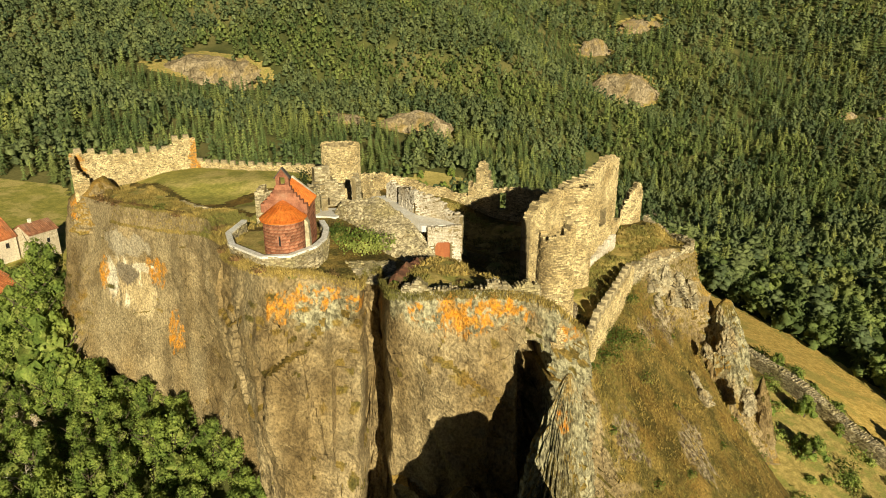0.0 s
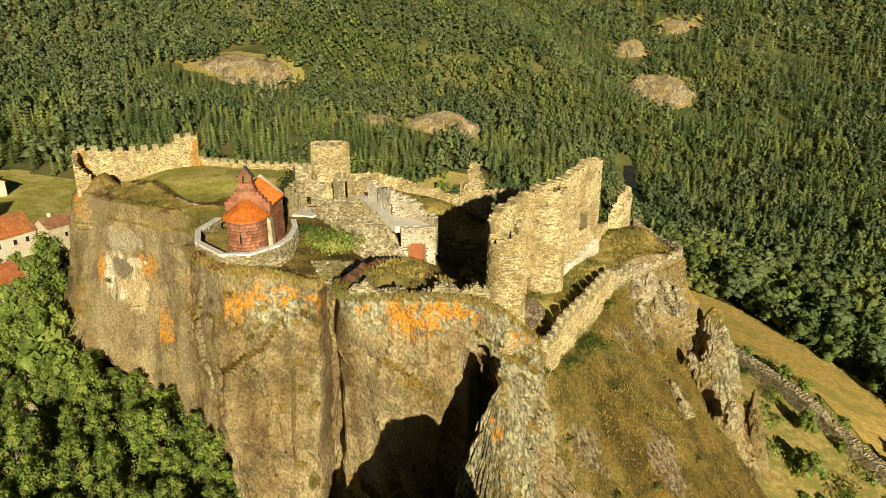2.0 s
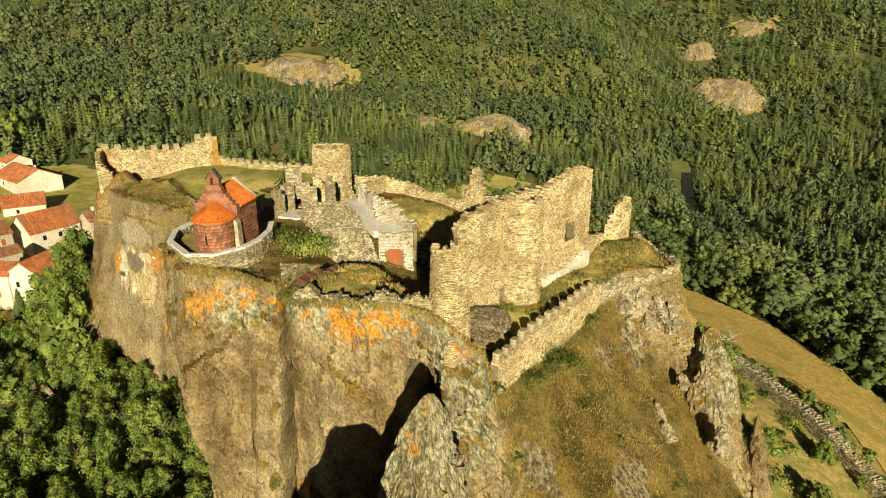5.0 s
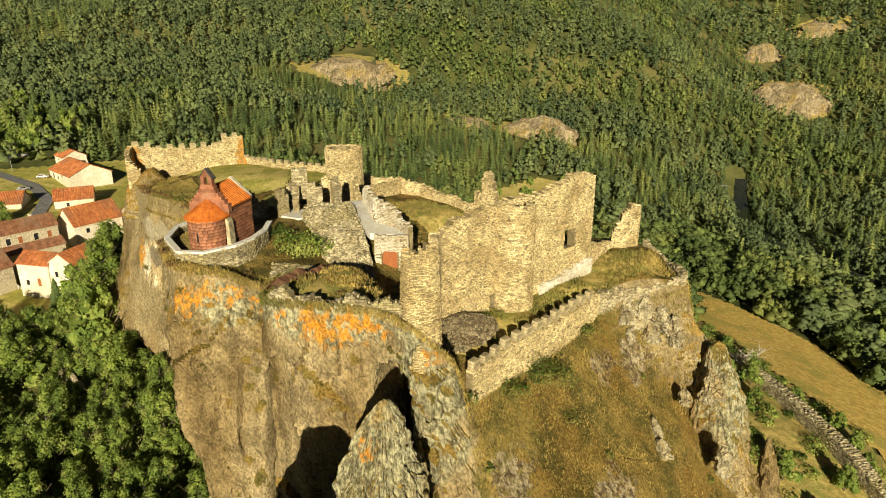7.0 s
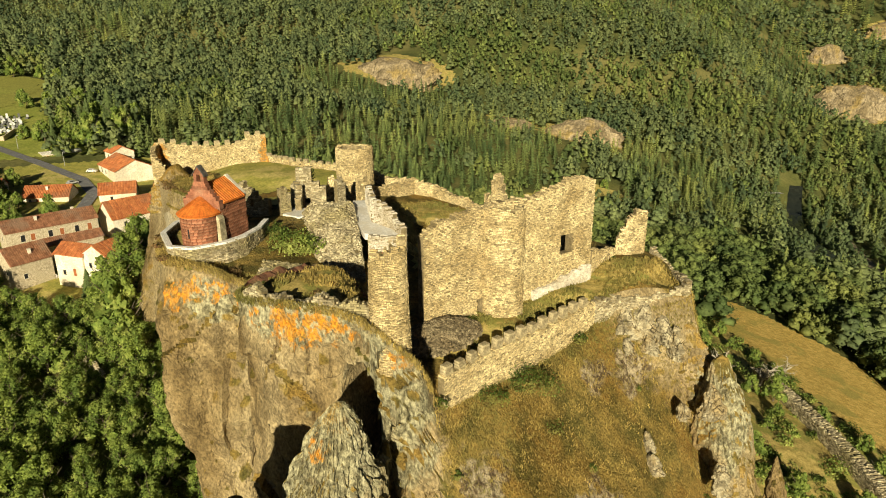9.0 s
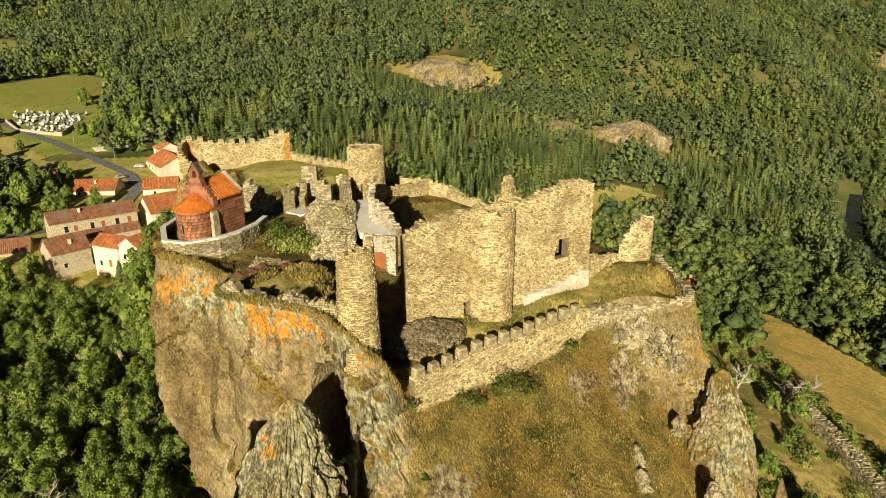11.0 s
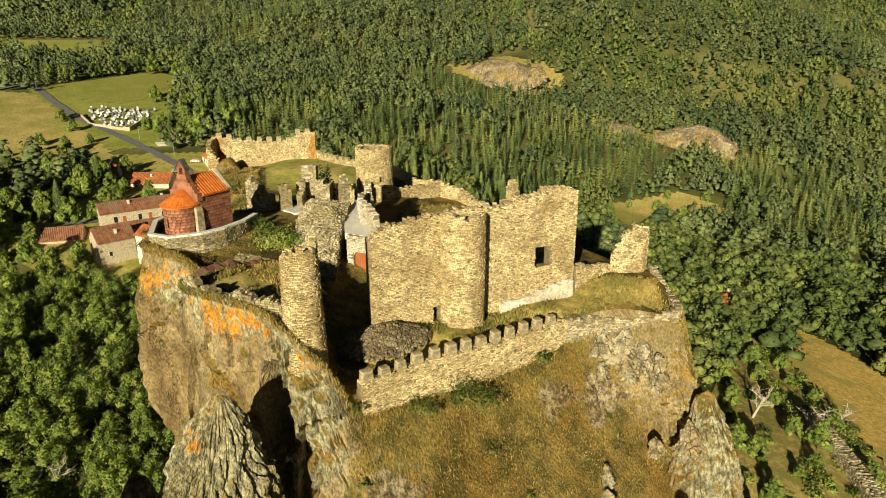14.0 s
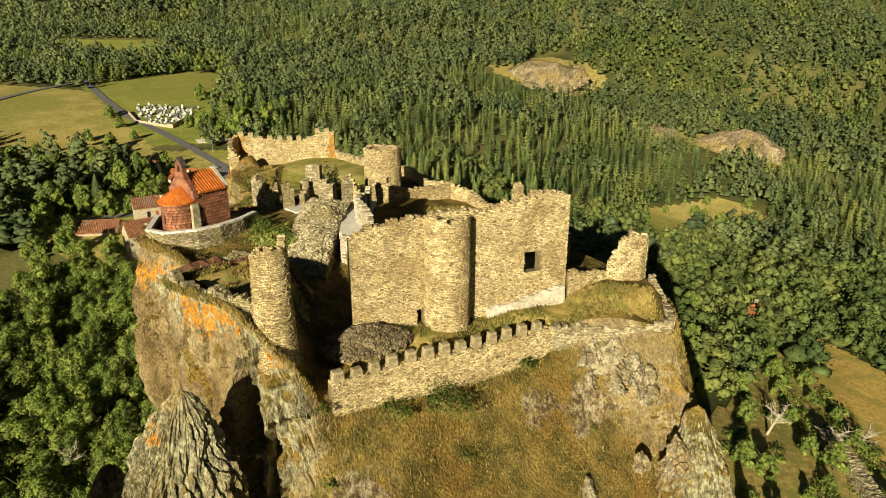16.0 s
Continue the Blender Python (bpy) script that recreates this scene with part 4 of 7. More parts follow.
# outer crenellated wall
CW = [(16.0, 65.4), (18.4, 71.6), (21.4, 77.6), (24.9, 84.8), (28.2, 91.4)]
outer = wall("outer_wall", CW, 0.9, [41.6, 40.6, 40.2, 40.2, 41.5], [46.1, 45.9, 45.7, 45.5, 45.8], label="crenellated outer curtain wall of pale tan stone", seed=7, rag=0.08, sides=(1,), stone=(0.29, 0.175))
merlons(outer, CW, lambda t: 45.9 - 0.2 * t, (1.15, 0.75, 1.3), 1.0)
wall("spur_wall", [(28.2, 91.4), (31.0, 94.2), (34.5, 96.0), (40.3, 99.6)], 0.8, [42.0, 42.6, 43.5, 44.2], [45.8, 45.6, 45.6, 46.6], label="low broken wall along the rocky spur", seed=8, rag=0.25, mat=M_WALLG)
wall("spur_wall", [(40.3, 99.6), (38.3, 104.0), (34.8, 108.0)], 0.7, 45.0, [47.2, 46.9, 48.8], label="low broken wall along the far edge of the spur", seed=9, rag=0.2, mat=M_WALLG)
wall("ruined_turret", [(29.6, 105.2), (31.6, 105.4), (33.3, 107.0), (33.2, 109.2), (31.4, 110.0)], 0.8, 47.0, [50.6, 53.4, 55.2, 53.4, 54.4, 52.0, 51.0], label="broken corner turret of pale rubble stone", seed=10, rag=0.45, step=0.3, stone=(0.29, 0.175))
wall("low_wall", [(26.6, 98.6), (28.0, 101.8), (29.4, 105.0)], 0.8, 46.8, [50.6, 49.6, 49.8, 49.4], label="low ruined wall joining keep and turret", seed=11, rag=0.3, openings=((4.6, 5.0, 48.6, 50.6),))
# cliff-edge parapet of the courtyard
wall("parapet", [(-4.2, 61.8), (-0.5, 61.0), (3.5, 60.9), (7.5, 61.2), (9.9, 61.9)], 0.9, 53.2, [54.5, 55.5, 54.4, 55.2, 54.2, 54.6, 55.7, 54.6, 55.4, 55.0], label="low broken parapet wall along the cliff edge", seed=12, rag=0.3, mat=M_WALLG, step=0.22, stone=(0.45, 0.24), relief_by=0.12)
# rear wall with its standing fragments
wall("rear_wall", [(-17.0, 117.0), (-12.0, 128.0), (-8.0, 128.6), (-1.0, 125.0), (5.0, 121.0)], 1.0, 45.5, [52.0, 51.8, 51.6, 50.2, 49.6, 49.2], label="rear curtain wall of rubble stone, partly fallen", seed=13, rag=0.3, sides=(1,))
wall("wall_fragment", [(5.0, 121.0), (6.4, 120.4), (9.6, 118.6)], 1.0, 44.5, [53.0, 50.2, 55.6, 56.0, 53.5, 50], label="tall jagged fragment of ruined wall", seed=14, rag=0.3)
wall("rear_wall", [(9.6, 118.6), (13.0, 117.0), (17.0, 114.6), (20.5, 112.4)], 1.0, 42.5, [50.8, 51.6, 51.8, 51.0], label="rear curtain wall behind the keep", seed=15, rag=0.2, sides=(1,), openings=((1.2, 2.5, 47.4, 50.6),))
# round tower
wall("round_tower", ring(-18.2, 114.8, 2.9), 0.9, 48.5, 60.0, label="round stone tower with a flat broken top", seed=16, rag=0.12, sides=(1,), closed=True, stone=(0.3, 0.18), openings=((16.3, 16.9, 54.2, 55.2),))
# gate wall
GW = [(-71.0, 123.6), (-52.6, 137.6)]
gate = wall("gate_wall", GW, 1.0, 46.5, [56.6, 56.2, 55.6, 55.4, 55.4, 55.6, 57.2, 57.4], label="crenellated gate wall of tan stone with orange lichen", seed=17, rag=0.1, sides=(1,))
merlons(gate, GW, lambda t: (56.5 if t < 0.2 else (55.5 if t < 0.76 else 57.3)) - 0.05, (1.25, 0.8, 1.1), 1.05)
wall("gate_tower", [(-71.0, 123.6), (-69.0, 119.6), (-66.8, 120.6)], 0.9, 44, [56.8, 56.2, 52.0], label="corner of the gate tower with orange lichen", seed=18, rag=0.2)
GW2 = [(-52.6, 137.6), (-44.0, 134.4), (-36.0, 133.0), (-24.0, 131.0)]
g2w = wall("lawn_wall", GW2, 0.8, 48.5, [52.6, 52.2, 52.4, 53.0], label="low crenellated wall behind the lawn", seed=19, rag=0.1, sides=(1,))
merlons(g2w, GW2, 52.3, (1.1, 0.7, 0.9), 1.0)
wall("lawn_wall", [(-24.0, 131.0), (-17.0, 127.0), (-12.0, 128.0)], 0.8, 48.5, [53.0, 52.0, 52.0], label="low rubble wall behind the tower", seed=20, rag=0.2)
wall("retaining_wall", [(-56.5, 122.6), (-47.0, 113.6), (-38.5, 106.6), (-34.0, 101.0)], 0.8, 44.5, [49.4, 49.7, 50.0, 50.2], label="grey stone retaining wall below the lawn", seed=21, rag=0.1, mat=M_WALLG)
# inner ruins
pier = wall("ruined_pier", [(-20.6, 97.0), (-15.6, 99.4)], 1.7, 51.5, [56.4, 57.0, 57.2, 57.0, 56.0], label="ruined masonry pier with a tall stub and hearth", seed=22, rag=0.15, mat=M_WALLG, openings=((2.0, 3.1, 53.6, 54.9),))
wall("stub", [(-19.8, 97.4), (-17.6, 98.5)], 1.3, 56.8, 59.4, parent=pier, seed=221, rag=0.06, mat=M_WALLG)
wall("ruined_hall_wall", [(-27.4, 92.6), (-24.6, 92.2), (-21.6, 92.4)], 0.9, 50.5, [56.0, 57.6, 56.8, 56.2, 55.2, 55.8], label="jagged ruined hall wall with a small window", seed=23, rag=0.45, mat=M_WALLG, openings=((2.8, 3.4, 54.2, 55.4),))
wall("doorway_jamb", [(-19.4, 91.6), (-18.6, 93.2)], 0.8, 52.6, [57.0, 57.4, 56.2], label="standing stone jamb of a lost doorway", seed=231, rag=0.3, mat=M_WALLG)
wall("ruined_arch_wall", [(-17.6, 94.0), (-18.2, 95.6), (-20.0, 97.2)], 0.8, 52.6, [55.4, 57.4, 57.0], label="broken arch springing from the pier", seed=232, rag=0.35, mat=M_WALLG)
wall("doorway_jamb", [(-14.0, 99.6), (-13.4, 101.2)], 0.7, 52.0, [57.0, 58.0, 56.4], label="slender standing fragment beside the pier", seed=233, rag=0.3, mat=M_WALLG)
wall("wall_fragment", [(-18.8, 104.6), (-16.2, 106.4)], 0.9, 51.0, [54.6, 56.8, 55.2, 53.6], label="ragged lump of wall before the round tower", seed=234, rag=0.3)
wall("wall_fragment", [(-13.0, 105.6), (-10.6, 103.2)], 0.9, 51.6, [56.0, 56.6, 54.0, 53.8], label="broken wall fragment at the tower foot", seed=235, rag=0.3)
wall("pale_pillar", [(-8.6, 100.0), (-6.8, 97.6)], 0.7, 52.8, [56.4, 57.2, 56.0], label="pale mortared wall stub by the walkway", seed=236, rag=0.25, mat=M_PALE)


def fallen_vault():
    """The back of a fallen vault: a humped rubble mass with a sheer side."""
    a, b = Vector((-13.0, 94.6, 0)), Vector((-3.0, 79.8, 0))
    d = (b - a).normalized()
    s = Vector((-d.y, d.x, 0))
    nt_, ns = 34, 22

    def surf(t, w):
        hw = 4.0 - 0.9 * t
        p = a + (b - a) * t + s * hw * w
        z = 49.6 + 6.3 * (1 - t ** 2.0) ** 0.75 - 0.6 * (1 - t)
        z -= 0.7 * abs(w) ** 4 if w > 0 else 2.2 * abs(w) ** 3.5
        z += 0.5 * n3((p.x, p.y, 0), 2.6, 3) + 0.2 * n3((p.x, p.y, 0), 0.9, 4)
        return Vector((p.x, p.y, z))

    owner = thing("fallen_vault", (-6.5, 87.0, 49.0), "humped mass of fallen vault rubble with a sheer side", "ruin")
    inv = Matrix.Translation(owner.location).inverted()
    rows = [[surf(i / nt_, -1 + 2 * j / ns) for j in range(ns + 1)] for i in range(nt_ + 1)]
    for row in rows:
        row.insert(0, Vector((row[0].x, row[0].y, 48.0)))
        row.append(Vector((row[-1].x, row[-1].y, 48.0)))
    rows.insert(0, [Vector((p.x, p.y, 48.0)) for p in rows[0]])
    rows.append([Vector((p.x, p.y, 48.0)) for p in rows[-1]])
    k = len(rows[0])
    place("core", quads_mesh("core", [tuple(p) for r_ in rows for p in r_], [(i * k + j, i * k + j + 1, (i + 1) * k + j + 1, (i + 1) * k + j) for i in range(len(rows) - 1) for j in range(k - 1)]), M_MORTAR, owner, m=inv)
    g, rr = Geo(), random.Random(91)
    for _ in range(4200):
        if rr.random() < 0.68:
            p = surf(rr.random(), rr.uniform(-1, 1))
        else:
            t = rr.random()
            q = surf(t, 1.0) if rr.random() < 0.75 else surf(0.995, rr.uniform(-1, 1))
            p = Vector((q.x, q.y, rr.uniform(49.5, q.z)))
        e = rr.uniform(0.07, 0.17)
        mm = Matrix.Translation(p) @ Euler((rr.gauss(0, 0.35), rr.gauss(0, 0.35), math.atan2(d.y, d.x) + rr.gauss(0, 0.3))).to_matrix().to_4x4()
        g.box((-e * 1.4, -e, -e * 0.6), (e * 1.4, e, e * 0.6), mm)
    tagged(place("rubble_facing", g, M_WALLG, owner, m=inv), kind="stuff")


fallen_vault()
wall("white_wall", [(-6.4, 96.4), (-3.8, 92.0), (0.2, 90.2), (2.6, 88.0)], 0.8, 49, [56.8, 57.4, 55.8, 54.2], label="pale mortared ruined wall with a window slot", seed=25, rag=0.35, mat=M_PALE, openings=((4.6, 5.2, 53.4, 55.4),))
porch = wall("porch", [(-2.2, 86.8), (2.6, 87.4)], 0.7, 48, [53.2, 53.4], label="pale stone porch with an arched red door", seed=26, rag=0.05, mat=M_PALE, openings=((1.0, 3.4, 48, 51.2),))

# ---- chapel ----
CX, CY, CZ = -18.6, 73.8, 54.4


def tile_rows(g, a0, a1, b0, b1, pitch=0.42, rad=0.14):
    """Rows of round cover tiles from the ridge a0-a1 down to the eave b0-b1."""
    a0, a1, b0, b1 = Vector(a0), Vector(a1), Vector(b0), Vector(b1)
    n = max(2, int((b1 - b0).length / pitch))
    up = (a0 - b0).cross(b1 - b0).normalized()
    if up.z < 0:
        up = -up
    for i in range(n):
        t = (i + 0.5) / n
        p, q = a0 + (a1 - a0) * t, b0 + (b1 - b0) * t
        s = (b1 - b0).normalized()
        segs = max(1, int((p - q).length / 1.3))
        for k in range(segs):
            c0, c1 = p + (q - p) * (k / segs), p + (q - p) * ((k + 1) / segs)
            w0, w1 = max(0.05, min(rad, (a1 - a0).length / n * 0.45)) if k == 0 else rad, rad
            ring0 = [c0 + s * w0 * x + up * w0 * y for x, y in ((-1, -0.1), (-0.6, 0.75), (0.6, 0.75), (1, -0.1))]
            ring1 = [c1 + s * w1 * x + up * (w1 * y + 0.03) for x, y in ((-1, -0.1), (-0.6, 0.75), (0.6, 0.75), (1, -0.1))]
            g.add(ring0 + ring1, ((0, 1, 5, 4), (1, 2, 6, 5), (2, 3, 7, 6), (4, 5, 6, 7)))


def build_chapel():
    c = thing("chapel", (CX, CY, CZ), "small red stone chapel with a round apse and orange tile roofs", "chapel")
    inv = Matrix.Translation(c.location).inverted()
    hw, ln = 2.55, 5.3
    z0, ze, zr = CZ - 0.6, 60.0, 62.0
    # nave walls, gables
    g = Geo()
    x0, x1, y0, y1 = CX - hw + 0.06, CX + hw - 0.06, CY + 0.06, CY + ln - 0.06
    for y, yy in ((y0, y0 + 0.6), (y1 - 0.6, y1)):
        pts = [(x0, y, z0), (x1, y, z0), (x1, y, ze), (CX, y, zr + 0.1), (x0, y, ze)]
        g.add(pts + [(a, yy, b) for a, _, b in pts], ((0, 1, 2, 3, 4), (9, 8, 7, 6, 5), (0, 5, 6, 1), (1, 6, 7, 2), (2, 7, 8, 3), (3, 8, 9, 4), (4, 9, 5, 0)))
    g.box((x0, y0, z0), (x0 + 0.6, y1, ze))
    g.box((x1 - 0.6, y0, z0), (x1, y1, ze))
    place("nave_wall", g, M_RED, c, m=inv)
    # squared blocks
    block = {}

    def put_block(p, ang, w, h):
        key = (round(w * 8), round(h * 20))
        if key not in block:
            b = Geo()
            ww, hh, e = key[0] / 16 - 0.012, key[1] / 40 - 0.006, 0.014
            b.add([(-ww, 0.1, -hh), (ww, 0.1, -hh), (ww, 0.1, hh), (-ww, 0.1, hh), (-ww + e, -0.05, -hh + e), (ww - e, -0.05, -hh + e), (ww - e, -0.05, hh - e), (-ww + e, -0.05, hh - e)],
                  ((4, 5, 6, 7), (0, 1, 5, 4), (1, 2, 6, 5), (2, 3, 7, 6), (3, 0, 4, 7)))
            block[key] = b.mesh("ashlar_block")
            block[key].materials.append(M_BLOCK)
        o = new("ashlar_block", block[key])
        o.parent = c
        o.matrix_basis = inv @ Matrix.Translation(p) @ Matrix.Rotation(ang, 4, "Z")

    r = random.Random(31)
    z = CZ - 0.1
    while z < ze - 0.1:
        h = r.choice((0.35, 0.4, 0.45, 0.5))
        u = -r.random() * 0.5
        while u < ln:
            w = r.choice((0.5, 0.625, 0.75, 0.875))
            a, b = max(u, 0.0), min(u + w, ln)
            if b - a > 0.2:
                put_block((CX + hw - 0.05, CY + (a + b) / 2, z + h / 2), math.pi / 2, b - a, h)
            u += w
        z += h
    # apse: half drum with its own blocks, half-cone roof
    ra, yc = 2.35, CY - 0.7
    g = Geo()
    n = 24
    ang = [math.pi + math.pi * i / n for i in range(n + 1)]
    ringp = [(CX + 0.05 - 0.1, CY + 0.1)] + [(CX - 0.1 + (ra - 0.06) * math.cos(a), yc + (ra - 0.06) * math.sin(a)) for a in ang]
    ringp = [(CX - 0.1 - ra + 0.06, CY + 0.1)] + ringp[1:] + [(CX - 0.1 + ra - 0.06, CY + 0.1)]
    m = len(ringp)
    za = 58.7
    g.add([(x, y, z0) for x, y in ringp] + [(x, y, za) for x, y in ringp], [(i, i + 1, m + i + 1, m + i) for i in range(m - 1)] + [tuple(range(m, 2 * m))])
    place("apse_wall", g, M_RED, c, m=inv)
    z = CZ - 0.1
    while z < za - 0.15:
        h = r.choice((0.35, 0.4, 0.45, 0.5))
        a = math.pi + r.random() * 0.2
        while a < 2 * math.pi - 0.08:
            w = r.choice((0.5, 0.625, 0.75))
            am = a + w / ra / 2
            if am < 2 * math.pi - 0.05 and not (abs(am - 1.5 * math.pi) < 0.11 and 55.9 < z + h / 2 < 57.2):
                put_block((CX - 0.1 + (ra - 0.05) * math.cos(am), yc + (ra - 0.05) * math.sin(am), z + h / 2), am + math.pi / 2, w, h)
            a += w / ra
        z += h
    g = Geo()
    g.box((CX - 0.2, yc - ra - 0.005, 55.95), (CX + 0.0, yc - ra + 0.3, 57.15))
    place("slit_window", g, M_DARK, c, m=inv)
    g = Geo()
    ro = ra + 0.28
    apex = Vector((CX - 0.1, CY - 0.05, 60.8))
    eav = [Vector((CX - 0.1 + ro * math.cos(a), yc + ro * math.sin(a), za)) for a in ang]
    eav = [Vector((CX - 0.1 - ro, CY - 0.02, za))] + eav + [Vector((CX - 0.1 + ro, CY - 0.02, za))]
    g.add([apex] + eav, [(0, i, i + 1) for i in range(1, len(eav))])
    g.add([p - Vector((0, 0, 0.12)) for p in eav] + eav, [(i, i + 1, len(eav) + i + 1, len(eav) + i) for i in range(len(eav) - 1)])
    roof = place("apse_roof", g, M_TILE, c, m=inv)
    g = Geo()
    for i in range(len(eav) - 1):
        q = apex + (eav[i] - apex) * 0.1
        q1 = apex + (eav[i + 1] - apex) * 0.1
        tile_rows(g, q, q1, eav[i], eav[i + 1], 0.21 if i in (0, len(eav) - 2) else 0.4, 0.145)
    place("tiling", g, M_TILE, roof)
    # nave roof
    g = Geo()
    ov = 0.3
    for s in (-1, 1):
        a0, a1 = Vector((CX, CY + 0.5, zr + 0.12)), Vector((CX, CY + ln - 0.45, zr + 0.12))
        b0, b1 = Vector((CX + s * (hw + ov), CY + 0.5, ze - 0.12)), Vector((CX + s * (hw + ov), CY + ln - 0.45, ze - 0.12))
        d = Vector((0, 0, 0.14))
        g.hexa([b0 - d, b1 - d, a1 - d, a0 - d, b0, b1, a1, a0])
    roof = place("nave_roof", g, M_TILE, c, m=inv)
    g = Geo()
    for s in (-1, 1):
        tile_rows(g, (CX, CY + 0.5, zr + 0.16), (CX, CY + ln - 0.45, zr + 0.16), (CX + s * (hw + ov), CY + 0.5, ze - 0.09), (CX + s * (hw + ov), CY + ln - 0.45, ze - 0.09), 0.4, 0.13)
    place("tiling", g, M_TILE, roof)
    # raised gables: stepped front gable with the bell arch, plain rear gable
    g = Geo()
    for s in (-1, 1):
        for yy in (CY + ln - 0.5, ):
            a, b = Vector((CX, yy, zr + 0.42)), Vector((CX + s * (hw + 0.12), yy, ze + 0.1))
            d, t = Vector((0, 0, 0.4)), Vector((0, 0.55, 0))
            g.hexa([b - d, a - d, a - d + t, b - d + t, b, a, a + t, b + t])
    place("gable_coping", g, M_PALE, c, m=inv)
    g = Geo()
    steps = [(2.72, 59.2, 60.25), (2.25, 60.25, 60.7), (1.85, 60.7, 61.1), (1.5, 61.1, 61.5), (1.18, 61.5, 61.9), (0.95, 61.9, 62.3), (0.78, 62.3, 62.5)]
    for w, a, b in steps:
        g.box((CX - w, CY - 0.25, a), (CX + w, CY + 0.5, b))
    g.box((CX - 0.75, CY - 0.2, 62.5), (CX - 0.32, CY + 0.45, 63.4))
    g.box((CX + 0.32, CY - 0.2, 62.5), (CX + 0.75, CY + 0.45, 63.4))
    g.add([(CX - 0.75, CY - 0.2, 63.4), (CX + 0.75, CY - 0.2, 63.4), (CX, CY - 0.2, 64.4), (CX - 0.75, CY + 0.45, 63.4), (CX + 0.75, CY + 0.45, 63.4), (CX, CY + 0.45, 64.4)],
          ((0, 1, 2), (5, 4, 3), (0, 3, 4, 1), (1, 4, 5, 2), (2, 5, 3, 0)))
    bell = place("bell_gable", g, M_RED, c, m=inv)
    g = Geo()
    for s in (-1, 1):
        a, b = Vector((CX, CY - 0.3, 64.52)), Vector((CX + s * 0.95, CY - 0.3, 63.3))
        t, d = Vector((0, 0.85, 0)), Vector((0, 0, 0.14))
        g.hexa([b - d, a - d, a - d + t, b - d + t, b, a, a + t, b + t])
    place("bell_gable_cap", g, M_DARKSLATE, bell)
    # corner buttress on the apse joint
    g = Geo()
    g.add([(CX + hw - 0.2, CY - 0.8, z0), (CX + hw + 0.4, CY - 0.8, z0), (CX + hw + 0.4, CY + 0.35, z0), (CX + hw - 0.2, CY + 0.35, z0),
           (CX + hw - 0.2, CY - 0.65, 58.6), (CX + hw + 0.22, CY - 0.65, 58.0), (CX + hw + 0.22, CY + 0.35, 58.0), (CX + hw - 0.2, CY + 0.35, 58.9)],
          ((0, 3, 2, 1), (4, 5, 6, 7), (0, 1, 5, 4), (1, 2, 6, 5), (2, 3, 7, 6), (3, 0, 4, 7)))
    place("buttress", g, M_WALLG, c, m=inv)
    return c


def object_random(mat, amount):
    """Varies the brightness of a material from object to object."""
    nt = mat.node_tree
    hs = [n for n in nt.nodes if n.bl_idname == "ShaderNodeHueSaturation"][0]
    src = hs.inputs["Value"].links[0].from_socket
    oi = nt.nodes.new("ShaderNodeObjectInfo")
    a = nt.nodes.new("ShaderNodeMath")
    a.operation = "MULTIPLY_ADD"
    a.inputs[1].default_value, a.inputs[2].default_value = amount, 1 - amount / 2
    nt.links.new(oi.outputs["Random"], a.inputs[0])
    b = nt.nodes.new("ShaderNodeMath")
    b.operation = "MULTIPLY"
    nt.links.new(src, b.inputs[0])
    nt.links.new(a.outputs[0], b.inputs[1])
    nt.links.new(b.outputs[0], hs.inputs["Value"])


M_BLOCK, _ = surface("red_ashlar", (0.20, 0.075, 0.042), (0.33, 0.135, 0.072), (0.33, 0.19, 0.12), 1.3, bump=0.3, bump_at=0.03)
object_random(M_BLOCK, 0.7)
M_DARKSLATE, _ = surface("dark_slab", (0.06, 0.055, 0.05), (0.11, 0.10, 0.09), (0.08, 0.075, 0.07), 1.5, bump=0.2, bump_at=0.02)
build_chapel()

# terrace wall round the chapel with its white coping
TER = [(-26.6, 83.6), (-27.0, 78.0), (-25.1, 73.4), (-20.4, 69.2), (-17.4, 69.6), (-15.2, 72.8), (-14.6, 76.0), (-15.0, 80.0), (-16.2, 83.4)]
ter = wall("terrace_wall", TER, 0.5, 52.0, 55.15, label="curved stone terrace wall with white coping", seed=41, rag=0.0, mat=M_WALLG, stone=(0.4, 0.22))
inv = Matrix.Translation(ter.location).inverted()
g = Geo()
cop = []
for k, p in enumerate(TER):
    a, b = Vector(TER[max(k - 1, 0)]), Vector(TER[min(k + 1, len(TER) - 1)])
    d = (b - a).normalized()
    nn = Vector((d.y, -d.x))
    cop.append((Vector(p) + nn * 0.36, Vector(p) - nn * 0.36))
for (a, b), (c2, d2) in zip(cop, cop[1:]):
    g.hexa([(a.x, a.y, 55.1), (c2.x, c2.y, 55.1), (d2.x, d2.y, 55.1), (b.x, b.y, 55.1), (a.x, a.y, 55.36), (c2.x, c2.y, 55.36), (d2.x, d2.y, 55.36), (b.x, b.y, 55.36)])
place("coping", g, M_WHITE, ter, "white stone coping", m=inv)

